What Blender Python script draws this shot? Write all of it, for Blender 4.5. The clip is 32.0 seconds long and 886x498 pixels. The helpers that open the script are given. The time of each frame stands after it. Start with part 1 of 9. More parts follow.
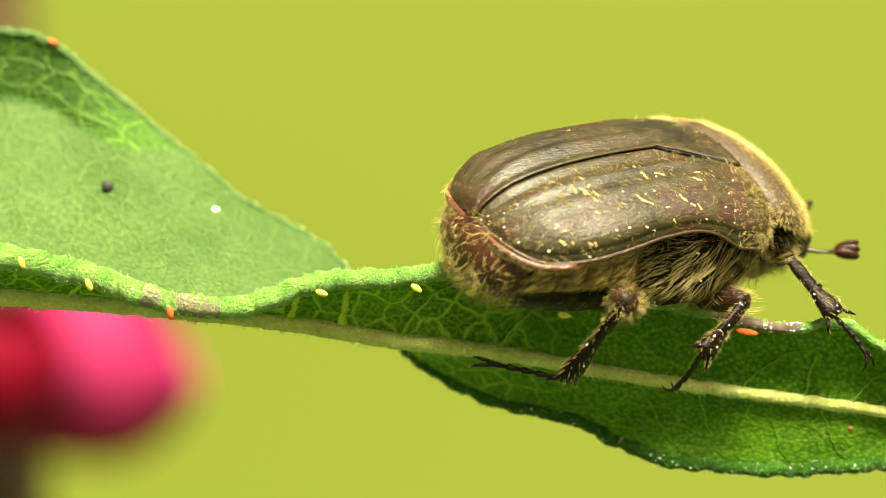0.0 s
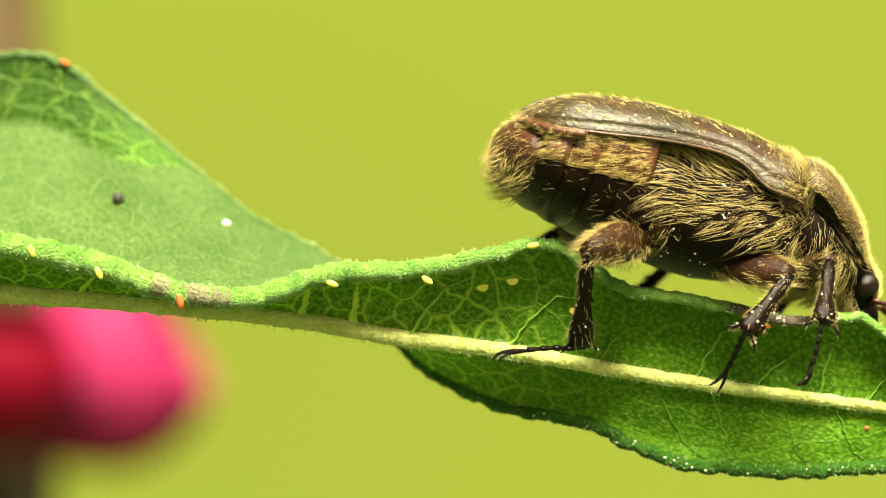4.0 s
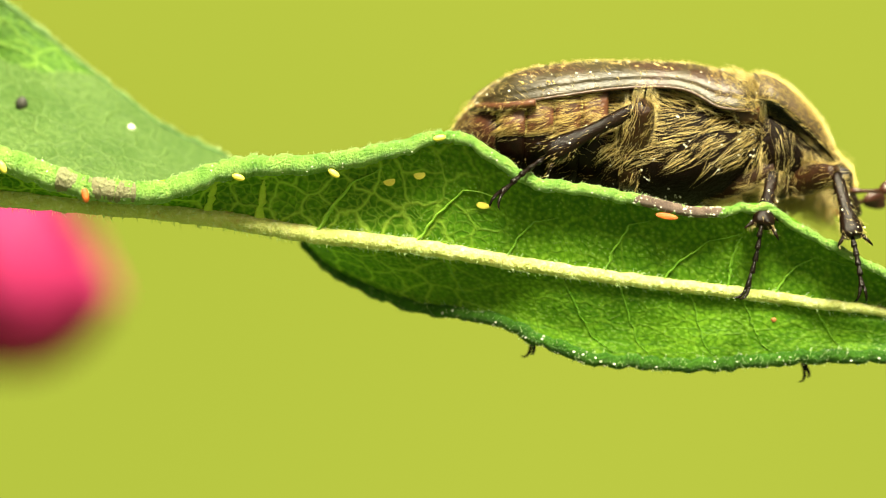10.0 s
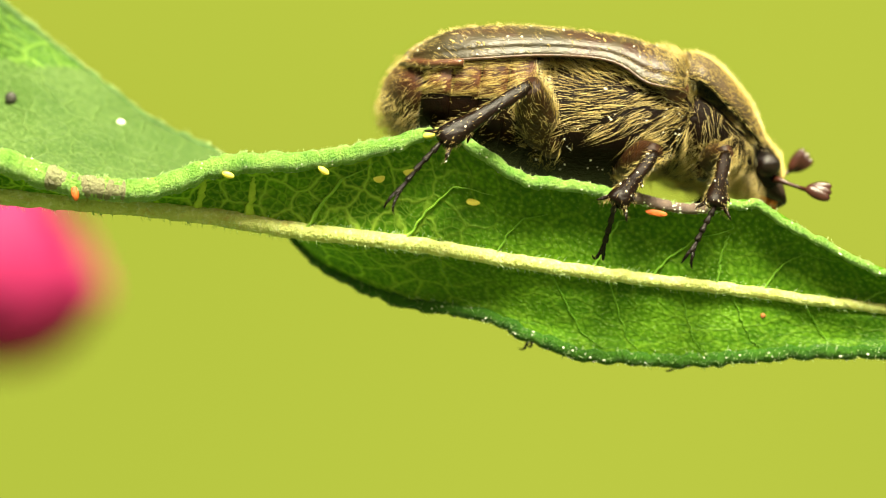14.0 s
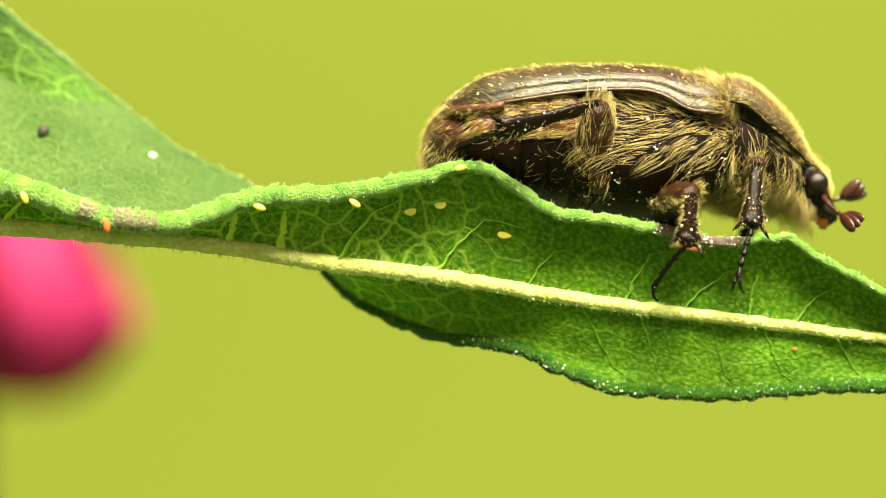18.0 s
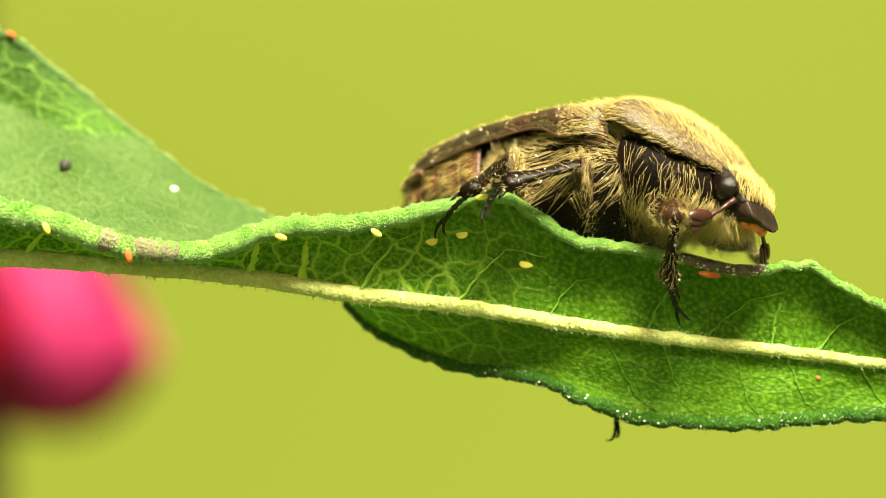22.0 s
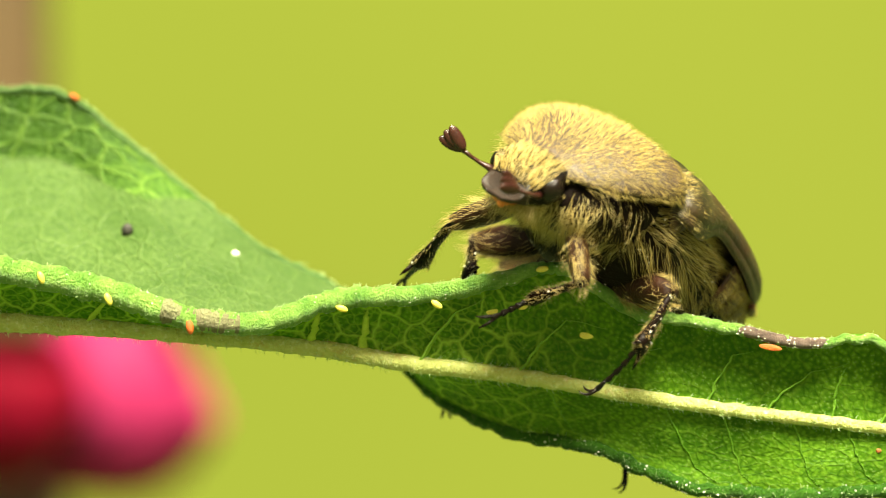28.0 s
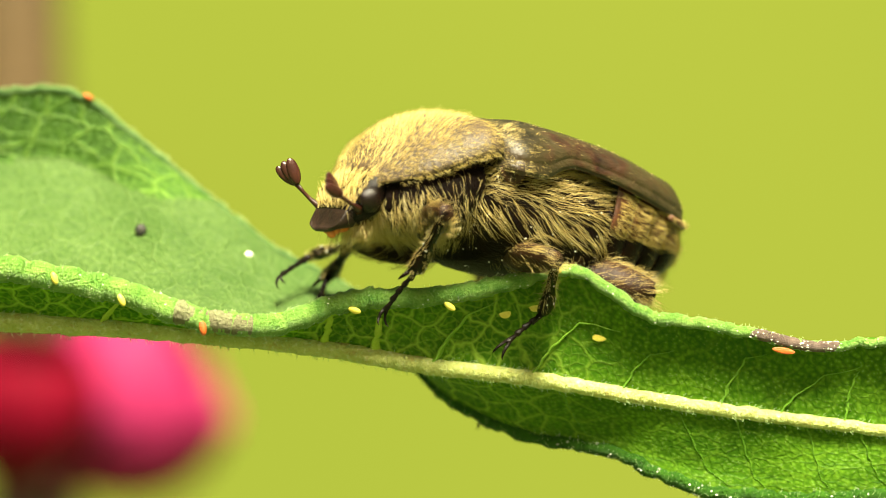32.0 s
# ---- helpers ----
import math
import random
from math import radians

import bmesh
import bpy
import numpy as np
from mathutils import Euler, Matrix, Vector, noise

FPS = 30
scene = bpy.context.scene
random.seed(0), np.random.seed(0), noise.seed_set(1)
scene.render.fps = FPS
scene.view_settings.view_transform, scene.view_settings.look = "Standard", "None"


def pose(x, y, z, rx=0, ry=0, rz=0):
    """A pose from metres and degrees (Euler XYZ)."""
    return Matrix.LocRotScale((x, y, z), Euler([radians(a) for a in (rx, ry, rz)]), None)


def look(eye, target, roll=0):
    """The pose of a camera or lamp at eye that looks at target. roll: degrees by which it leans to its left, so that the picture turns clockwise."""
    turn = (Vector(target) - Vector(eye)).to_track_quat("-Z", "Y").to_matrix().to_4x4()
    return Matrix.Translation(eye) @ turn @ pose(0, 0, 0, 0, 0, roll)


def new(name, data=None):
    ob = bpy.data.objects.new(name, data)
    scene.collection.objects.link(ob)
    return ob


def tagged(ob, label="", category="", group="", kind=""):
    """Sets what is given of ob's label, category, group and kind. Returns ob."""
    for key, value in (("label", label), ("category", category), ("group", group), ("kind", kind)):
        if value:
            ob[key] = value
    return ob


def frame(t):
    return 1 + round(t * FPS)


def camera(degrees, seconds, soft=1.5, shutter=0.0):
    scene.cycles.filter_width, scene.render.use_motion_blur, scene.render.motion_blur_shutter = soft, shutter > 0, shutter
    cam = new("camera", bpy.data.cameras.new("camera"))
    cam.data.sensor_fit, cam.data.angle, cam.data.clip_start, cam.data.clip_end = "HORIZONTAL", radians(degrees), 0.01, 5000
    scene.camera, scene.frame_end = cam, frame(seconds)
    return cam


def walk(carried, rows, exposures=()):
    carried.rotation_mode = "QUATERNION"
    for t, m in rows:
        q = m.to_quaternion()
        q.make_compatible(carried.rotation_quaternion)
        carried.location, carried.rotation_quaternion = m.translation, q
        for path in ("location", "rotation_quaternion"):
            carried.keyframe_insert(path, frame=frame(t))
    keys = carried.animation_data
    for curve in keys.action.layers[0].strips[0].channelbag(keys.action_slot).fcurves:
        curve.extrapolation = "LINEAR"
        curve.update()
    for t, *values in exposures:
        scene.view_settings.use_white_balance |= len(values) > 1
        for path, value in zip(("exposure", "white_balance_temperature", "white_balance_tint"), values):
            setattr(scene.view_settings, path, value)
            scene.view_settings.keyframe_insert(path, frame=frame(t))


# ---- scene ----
cam = camera(20.0, 32.0, soft=0.85)
cam.data.dof.use_dof = True
cam.data.dof.focus_distance, cam.data.dof.aperture_fstop = 0.0650, 57.0
walk(cam, [
    (0, pose(0, -0.0667, 0.6, 90.2494, 0, 0.4521)),
    (0.5, pose(0, -0.0667, 0.6, 90.3861, 0, 0.3654)),
    (1, pose(0, -0.0667, 0.6, 90.4029, 0, 0.4606)),
    (1.5, pose(0, -0.0667, 0.6, 90.2853, 0, 0.5060)),
    (2, pose(0, -0.0667, 0.6, 90.2728, 0, 0.5410)),
    (2.5, pose(0, -0.0667, 0.6, 90.3069, 0, 0.5668)),
    (3, pose(0, -0.0667, 0.6, 90.5109, 0, 0.8182)),
    (3.5, pose(0, -0.0667, 0.6, 90.3340, 0, 0.6790)),
    (5.5, pose(0, -0.0667, 0.6, 90.8329, 0, 0.7513)),
    (6, pose(0, -0.0667, 0.6, 90.0992, 0, 0.4365)),
    (6.5, pose(0, -0.0667, 0.6, 90.4878, 0, 0.3433)),
    (7, pose(0, -0.0667, 0.6, 89.8512, 0, 0.0554)),
    (7.5, pose(0, -0.0667, 0.6, 89.3431, 0, -0.6224)),
    (8, pose(0, -0.0667, 0.6, 89.6042, 0, -0.2222)),
    (8.5, pose(0, -0.0667, 0.6, 89.0748, 0, -0.7778)),
    (9, pose(0, -0.0667, 0.6, 90.0000, 0, 0.0000)),
    (9.5, pose(0, -0.0667, 0.6, 89.3911, 0, -0.1161)),
    (10, pose(0, -0.0667, 0.6, 88.1918, 0, -1.4492)),
    (10.5, pose(0, -0.0667, 0.6, 88.9376, 0, -0.4605)),
    (11, pose(0, -0.0667, 0.6, 88.6220, 0, -1.2444)),
    (11.5, pose(0, -0.0667, 0.6, 88.6135, 0, -0.9903)),
    (12, pose(0, -0.0667, 0.6, 89.2435, 0, -0.8433)),
    (12.5, pose(0, -0.0667, 0.6, 88.1788, 0, -1.4580)),
    (13, pose(0, -0.0667, 0.6, 88.5223, 0, -1.3765)),
    (13.5, pose(0, -0.0667, 0.6, 88.8995, 0, -0.8376)),
    (14, pose(0, -0.0667, 0.6, 88.0976, 0, -1.6847)),
    (14.5, pose(0, -0.0667, 0.6, 88.1473, 0, -1.4278)),
    (16.5, pose(0, -0.0667, 0.6, 88.2363, 0, -1.5114)),
    (17, pose(0, -0.0667, 0.6, 88.4764, 0, -1.4698)),
    (17.5, pose(0, -0.0667, 0.6, 88.9868, 0, -1.0846)),
    (18, pose(0, -0.0667, 0.6, 88.8425, 0, -0.9730)),
    (18.5, pose(0, -0.0667, 0.6, 89.2774, 0, -0.6705)),
    (19, pose(0, -0.0667, 0.6, 89.2651, 0, -0.7427)),
    (19.5, pose(0, -0.0667, 0.6, 89.3424, 0, -0.7885)),
    (20, pose(0, -0.0667, 0.6, 89.3220, 0, -0.6928)),
    (20.5, pose(0, -0.0667, 0.6, 89.5548, 0, -0.7327)),
    (21, pose(0, -0.0667, 0.6, 89.6186, 0, -0.6156)),
    (21.5, pose(0, -0.0667, 0.6, 89.4659, 0, -0.7143)),
    (22, pose(0, -0.0667, 0.6, 89.5998, 0, -0.4905)),
    (22.5, pose(0, -0.0667, 0.6, 89.5575, 0, -0.5083)),
    (23, pose(0, -0.0667, 0.6, 89.9238, 0, -0.4157)),
    (23.5, pose(0, -0.0667, 0.6, 89.7729, 0, -0.3982)),
    (24, pose(0, -0.0667, 0.6, 89.7956, 0, -0.3904)),
    (24.5, pose(0, -0.0667, 0.6, 90.1321, 0, -0.3390)),
    (26.5, pose(0, -0.0667, 0.6, 90.1122, 0, -0.3161)),
    (27, pose(0, -0.0667, 0.6, 90.8203, 0, 0.2791)),
    (27.5, pose(0, -0.0667, 0.6, 91.0262, 0, 0.7070)),
    (28, pose(0, -0.0667, 0.6, 91.0965, 0, 0.8958)),
    (28.5, pose(0, -0.0667, 0.6, 91.0576, 0, 0.9578)),
    (29, pose(0, -0.0667, 0.6, 91.0587, 0, 0.9662)),
    (29.5, pose(0, -0.0667, 0.6, 91.0443, 0, 1.0223)),
    (30, pose(0, -0.0667, 0.6, 90.6599, 0, 0.8570)),
    (30.5, pose(0, -0.0667, 0.6, 90.6822, 0, 0.7861)),
    (31, pose(0, -0.0667, 0.6, 90.8622, 0, 1.0070)),
    (31.5, pose(0, -0.0667, 0.6, 90.8908, 0, 1.0425)),
    (32, pose(0, -0.0667, 0.6, 91.1091, 0, 1.1978)),
])
BACK = 0.229

MM = 0.001


def mm(x, y, z):
    return Vector((x * MM, y * MM, 0.6 + z * MM))


# ---- world, sun, exposure ----
world = bpy.data.worlds.new("world")
world.use_nodes = True
scene.world = world
wn = world.node_tree
sky = wn.nodes.new("ShaderNodeTexSky")
sky.sky_type, sky.sun_disc = "NISHITA", False
sky.air_density, sky.dust_density, sky.ozone_density = 0.6, 4.0, 0.3
sky.sun_elevation, sky.sun_rotation = radians(58), radians(168)
haze = wn.nodes.new("ShaderNodeMix")
haze.data_type, haze.blend_type = "RGBA", "MULTIPLY"
haze.inputs[0].default_value, haze.inputs[7].default_value = 1.0, (1.0, 0.84, 0.44, 1)
wn.links.new(sky.outputs["Color"], haze.inputs[6])
wn.links.new(haze.outputs[2], wn.nodes["Background"].inputs["Color"])
wn.nodes["Background"].inputs["Strength"].default_value = 0.036
sun_data = bpy.data.lights.new("sun", "SUN")
sun_data.energy, sun_data.angle, sun_data.color = 5.0, radians(18), (1.0, 0.93, 0.66)
sun = new("sun", sun_data)
sun.matrix_world = look((0.42, -2.1, 4.1), (0, 0, 0.6))
scene.view_settings.exposure = 2.1


# ---- materials ----
def nodes_of(name):
    m = bpy.data.materials.new(name)
    m.use_nodes = True
    nt = m.node_tree
    return m, nt, nt.nodes["Principled BSDF"], nt.nodes["Material Output"]


def coords(nt, scale=1000.0, stretch=(1, 1, 1)):
    tc = nt.nodes.new("ShaderNodeTexCoord")
    mp = nt.nodes.new("ShaderNodeMapping")
    mp.inputs["Scale"].default_value = [scale * s for s in stretch]
    nt.links.new(tc.outputs["Object"], mp.inputs["Vector"])
    return mp.outputs["Vector"]


def noise_tex(nt, vec, scale, detail=4.0, rough=0.6):
    n = nt.nodes.new("ShaderNodeTexNoise")
    n.inputs["Scale"].default_value = scale
    n.inputs["Detail"].default_value = detail
    n.inputs["Roughness"].default_value = rough
    nt.links.new(vec, n.inputs["Vector"])
    return n.outputs["Fac"]


def ramp(nt, fac, stops):
    r = nt.nodes.new("ShaderNodeValToRGB")
    while len(r.color_ramp.elements) < len(stops):
        r.color_ramp.elements.new(0.5)
    for e, (p, c) in zip(r.color_ramp.elements, stops):
        e.position, e.color = p, (*c, 1)
    nt.links.new(fac, r.inputs["Fac"])
    return r.outputs["Color"]


def mixed(nt, fac, a, b, mode="MIX"):
    n = nt.nodes.new("ShaderNodeMix")
    n.data_type, n.blend_type = "RGBA", mode
    for sock, v in ((n.inputs[0], fac), (n.inputs[6], a), (n.inputs[7], b)):
        if isinstance(v, (int, float)):
            sock.default_value = v
        elif isinstance(v, tuple):
            sock.default_value = (*v, 1)
        else:
            nt.links.new(v, sock)
    return n.outputs[2]


def bump(nt, height, bsdf, distance, strength=1.0):
    b = nt.nodes.new("ShaderNodeBump")
    b.inputs["Distance"].default_value = distance
    b.inputs["Strength"].default_value = strength
    nt.links.new(height, b.inputs["Height"])
    nt.links.new(b.outputs["Normal"], bsdf.inputs["Normal"])


def simple(name, dark, light, rough, scale=3.0, relief=0.00002, spec=0.5, through_light=0.0, stretch=(1, 1, 1), strands=False):
    m, nt, b, out = nodes_of(name)
    v = coords(nt, stretch=stretch)
    n1 = noise_tex(nt, v, scale)
    n2 = noise_tex(nt, v, scale * 6)
    col = ramp(nt, n1, [(0.3, dark), (0.7, light)])
    col = mixed(nt, 0.35, col, ramp(nt, n2, [(0.35, dark), (0.65, light)]))
    if strands:
        geo = nt.nodes.new("ShaderNodeNewGeometry")
        col = mixed(nt, 0.7, col, ramp(nt, geo.outputs["Random Per Island"], [(0.0, dark), (1.0, light)]))
    nt.links.new(col, b.inputs["Base Color"])
    b.inputs["Roughness"].default_value = rough
    b.inputs["Specular IOR Level"].default_value = spec
    if relief:
        bump(nt, n2, b, relief)
    if through_light:
        t = nt.nodes.new("ShaderNodeBsdfTranslucent")
        nt.links.new(col, t.inputs["Color"])
        mx = nt.nodes.new("ShaderNodeMixShader")
        mx.inputs[0].default_value = through_light
        nt.links.new(b.outputs[0], mx.inputs[1])
        nt.links.new(t.outputs[0], mx.inputs[2])
        nt.links.new(mx.outputs[0], out.inputs["Surface"])
    return m


def leaf_material(name, dark, light, vein, cell=1.15, glow=(0.95, 1.0, 0.3), share=0.5, speck=0.55, relief=0.00006, net_amount=0.85):
    m, nt, b, out = nodes_of(name)
    uv = nt.nodes.new("ShaderNodeUVMap")
    uv.uv_map = "flat"
    v = uv.outputs["UV"]
    n1 = noise_tex(nt, v, 0.35, 3)
    n2 = noise_tex(nt, v, 9.0, 4)
    base = ramp(nt, n1, [(0.33, dark), (0.67, light)])
    base = mixed(nt, 0.45, base, ramp(nt, n2, [(0.3, dark), (0.7, light)]))
    warp = nt.nodes.new("ShaderNodeVectorMath")
    warp.operation = "ADD"
    nc = nt.nodes.new("ShaderNodeTexNoise")
    nc.inputs["Scale"].default_value = 1.6
    nt.links.new(v, nc.inputs["Vector"])
    nt.links.new(v, warp.inputs[0])
    sc = nt.nodes.new("ShaderNodeVectorMath")
    sc.operation = "SCALE"
    sc.inputs["Scale"].default_value = 0.55
    nt.links.new(nc.outputs["Color"], sc.inputs[0])
    nt.links.new(sc.outputs[0], warp.inputs[1])
    heights = None
    col = base
    sep = nt.nodes.new("ShaderNodeSeparateXYZ")
    nt.links.new(v, sep.inputs[0])
    along = nt.nodes.new("ShaderNodeMapRange")
    along.inputs["From Min"].default_value, along.inputs["From Max"].default_value = 0.0, 3.5
    nt.links.new(sep.outputs["X"], along.inputs["Value"])
    net = mixed(nt, along.outputs["Result"], vein, tuple(0.6 * a + 0.4 * b for a, b in zip(light, vein)))
    mesh = mixed(nt, along.outputs["Result"], vein, tuple(0.5 * c for c in dark))
    grain = nt.nodes.new("ShaderNodeTexVoronoi")
    grain.voronoi_dimensions = "2D"
    grain.inputs["Scale"].default_value = 6.5
    nt.links.new(v, grain.inputs["Vector"])
    dots = ramp(nt, grain.outputs["Distance"], [(0.06, (speck,) * 3), (0.20, (0, 0, 0))])
    n3 = noise_tex(nt, v, 0.9, 2)
    dots = mixed(nt, 1.0, dots, ramp(nt, n3, [(0.40, (0.1, 0.1, 0.1)), (0.62, (1, 1, 1))]), "MULTIPLY")
    col = mixed(nt, dots, col, (0.42, 0.60, 0.20))
    pits = ramp(nt, grain.outputs["Distance"], [(0.25, (0, 0, 0)), (0.6, (0.55, 0.55, 0.55))])
    col = mixed(nt, pits, col, dark)
    for scale, width, amount, tone, rest in ((cell, 0.085, net_amount, net, 0.30), (cell * 3.1, 0.15, 0.42 * net_amount, mesh, 0.9)):
        vo = nt.nodes.new("ShaderNodeTexVoronoi")
        vo.feature, vo.voronoi_dimensions = "DISTANCE_TO_EDGE", "2D"
        vo.inputs["Scale"].default_value = scale
        nt.links.new(warp.outputs[0], vo.inputs["Vector"])
        f = ramp(nt, vo.outputs["Distance"], [(0.0, (amount,) * 3), (width, (0, 0, 0))])
        f = mixed(nt, 1.0, f, ramp(nt, along.outputs["Result"], [(0.0, (1, 1, 1)), (1.0, (rest, rest, rest))]), "MULTIPLY")
        col = mixed(nt, f, col, tone)
        heights = f if heights is None else mixed(nt, 1.0, heights, f, "ADD")
    heights = mixed(nt, 0.4, heights, n2)
    heights = mixed(nt, 0.4, heights, dots, "ADD")
    nt.links.new(col, b.inputs["Base Color"])
    b.inputs["Roughness"].default_value = 0.5
    b.inputs["Specular IOR Level"].default_value = 0.2
    bump(nt, heights, b, relief, 0.8)
    t = nt.nodes.new("ShaderNodeBsdfTranslucent")
    nt.links.new(mixed(nt, 1.0, col, glow, "MULTIPLY"), t.inputs["Color"])
    mx = nt.nodes.new("ShaderNodeMixShader")
    mx.inputs[0].default_value = share
    nt.links.new(b.outputs[0], mx.inputs[1])
    nt.links.new(t.outputs[0], mx.inputs[2])
    nt.links.new(mx.outputs[0], out.inputs["Surface"])
    return m


def elytron_material():
    m, nt, b, out = nodes_of("elytron_cuticle")
    v = coords(nt)
    vs = coords(nt, stretch=(0.5, 1.3, 1.0))
    n1 = noise_tex(nt, v, 0.55, 3)
    n2 = noise_tex(nt, vs, 11.0, 3)
    n4 = noise_tex(nt, v, 4.0, 4)
    col = ramp(nt, n1, [(0.36, (0.006, 0.0052, 0.0005)), (0.46, (0.020, 0.015, 0.0022)), (0.53, (0.034, 0.024, 0.006)), (0.62, (0.032, 0.007, 0.002)), (0.72, (0.007, 0.002, 0.0006))])
    col = mixed(nt, 0.4, col, ramp(nt, n4, [(0.3, (0.006, 0.004, 0.0006)), (0.7, (0.034, 0.022, 0.003))]))
    nt.links.new(col, b.inputs["Base Color"])
    nt.links.new(ramp(nt, n4, [(0.3, (0.38, 0.38, 0.38)), (0.7, (0.54, 0.54, 0.54))]), b.inputs["Roughness"])
    b.inputs["Specular IOR Level"].default_value = 0.5
    bump(nt, n2, b, 0.00004, 0.8)
    return m


M_blade = leaf_material("leaf_underside", (0.042, 0.165, 0.005), (0.272, 0.575, 0.024), (0.60, 0.86, 0.11), share=0.62, glow=(0.93, 1.0, 0.25))
M_blade_top = leaf_material("leaf_upper_side", (0.038, 0.092, 0.014), (0.126, 0.206, 0.055), (0.145, 0.236, 0.066), 1.3, share=0.3, speck=0.12, relief=0.00020, net_amount=0.42)
M_vein = simple("leaf_vein", (0.36, 0.58, 0.03), (0.55, 0.72, 0.07), 0.6, 4, through_light=0.35)
def midrib_material():
    m = simple("leaf_midrib", (0.38, 0.44, 0.08), (0.64, 0.68, 0.24), 0.6, 1.4, 0.00012, through_light=0.2)
    nt = m.node_tree
    b = nt.nodes["Principled BSDF"]
    v = coords(nt)
    old = b.inputs["Base Color"].links[0].from_socket
    fleck = ramp(nt, noise_tex(nt, v, 3.2, 5, 0.7), [(0.56, (0, 0, 0)), (0.68, (0.6, 0.6, 0.6))])
    col = mixed(nt, fleck, old, (0.42, 0.22, 0.05))
    pale = ramp(nt, noise_tex(nt, v, 7.0, 3, 0.6), [(0.55, (0, 0, 0)), (0.7, (0.5, 0.5, 0.5))])
    nt.links.new(mixed(nt, pale, col, (0.95, 0.95, 0.62)), b.inputs["Base Color"])
    return m


M_vein_dim = simple("faint_vein", (0.14, 0.36, 0.015), (0.28, 0.54, 0.04), 0.6, 4, through_light=0.45)
M_vein_soft = simple("soft_vein", (0.20, 0.44, 0.025), (0.36, 0.60, 0.06), 0.6, 4, through_light=0.4)
M_midrib = midrib_material()
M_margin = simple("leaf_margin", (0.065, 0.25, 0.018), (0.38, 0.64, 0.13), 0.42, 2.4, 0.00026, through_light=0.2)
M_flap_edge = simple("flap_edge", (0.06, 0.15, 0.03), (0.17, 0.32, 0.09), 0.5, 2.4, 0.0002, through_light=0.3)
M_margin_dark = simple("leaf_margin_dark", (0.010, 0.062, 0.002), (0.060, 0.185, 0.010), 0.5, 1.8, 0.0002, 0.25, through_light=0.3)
M_fuzz = simple("leaf_fuzz", (0.42, 0.60, 0.22), (0.66, 0.80, 0.42), 0.4, 3, 0, through_light=0.4)
M_plate = simple("clypeus_chitin", (0.005, 0.003, 0.002), (0.026, 0.014, 0.008), 0.46, 2.0, 0.00002, 0.25)
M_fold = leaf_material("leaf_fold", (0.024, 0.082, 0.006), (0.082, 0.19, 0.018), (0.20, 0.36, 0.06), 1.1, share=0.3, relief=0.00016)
M_tail = simple("tail_cuticle", (0.010, 0.004, 0.0015), (0.065, 0.022, 0.009), 0.36, 1.6, 0.00003, 0.3)
M_scar_pale = simple("pale_scar", (0.10, 0.085, 0.04), (0.20, 0.22, 0.10), 0.6, 1.6, 0.00015)
M_gold = simple("pronotum_hair", (0.40, 0.28, 0.055), (0.92, 0.77, 0.32), 0.25, 2.0, 0, 0.6, through_light=0.35, strands=True)
M_egg = simple("yellow_spot", (0.72, 0.60, 0.05), (0.90, 0.82, 0.16), 0.4, 4, 0.00001, through_light=0.2)
M_orange = simple("orange_spot", (0.40, 0.055, 0.008), (0.62, 0.16, 0.015), 0.5, 4, 0.00003)
M_rust = simple("rust_spot", (0.20, 0.055, 0.010), (0.32, 0.12, 0.02), 0.6, 4, 0.00003)
M_scar = simple("dry_scar", (0.05, 0.026, 0.022), (0.24, 0.17, 0.14), 0.6, 5, 0.00012)
M_blackdot = simple("black_speck", (0.01, 0.01, 0.008), (0.03, 0.03, 0.02), 0.6, 5)
M_white = simple("white_speck", (0.7, 0.72, 0.6), (0.85, 0.86, 0.78), 0.5, 5, 0)
M_elytron = elytron_material()
M_cuticle = simple("brown_cuticle", (0.0015, 0.0008, 0.0005), (0.0085, 0.0034, 0.0015), 0.26, 2.0, 0.00003, 0.14)
M_rim = simple("rim_cuticle", (0.02, 0.010, 0.004), (0.07, 0.032, 0.012), 0.35, 2.0, 0.00002, 0.5)
M_thorax = simple("hairy_cuticle", (0.002, 0.001, 0.0007), (0.008, 0.0035, 0.002), 0.5, 1.5, 0.00006, 0.08)
M_sternite = simple("reddish_cuticle", (0.0010, 0.0005, 0.0003), (0.007, 0.0026, 0.0012), 0.30, 1.6, 0.00002, 0.1)
M_side = simple("side_plate_cuticle", (0.018, 0.0065, 0.002), (0.125, 0.043, 0.017), 0.32, 1.8, 0.00003, 0.45)
M_femur = simple("femur_cuticle", (0.005, 0.0022, 0.0009), (0.038, 0.014, 0.0055), 0.38, 1.8, 0.00004, 0.2)
M_pron = simple("pronotum_cuticle", (0.022, 0.014, 0.005), (0.075, 0.046, 0.021), 0.55, 1.2, 0.00004)
M_black = simple("black_chitin", (0.0015, 0.0009, 0.0007), (0.007, 0.004, 0.0025), 0.25, 3.0, 0.00003, 0.18)
M_club = simple("club_chitin", (0.014, 0.004, 0.003), (0.045, 0.012, 0.007), 0.28, 3.0, 0.00001, 0.4)
M_eye = simple("eye_chitin", (0.002, 0.0012, 0.001), (0.009, 0.004, 0.0025), 0.18, 12.0, 0.00001, 0.35)
M_mouth = simple("orange_mouthpart", (0.5, 0.12, 0.02), (0.75, 0.26, 0.05), 0.4, 4.0)
M_hair = simple("golden_hair", (0.36, 0.24, 0.045), (0.95, 0.82, 0.38), 0.25, 2.0, 0, 0.6, through_light=0.35, strands=True)
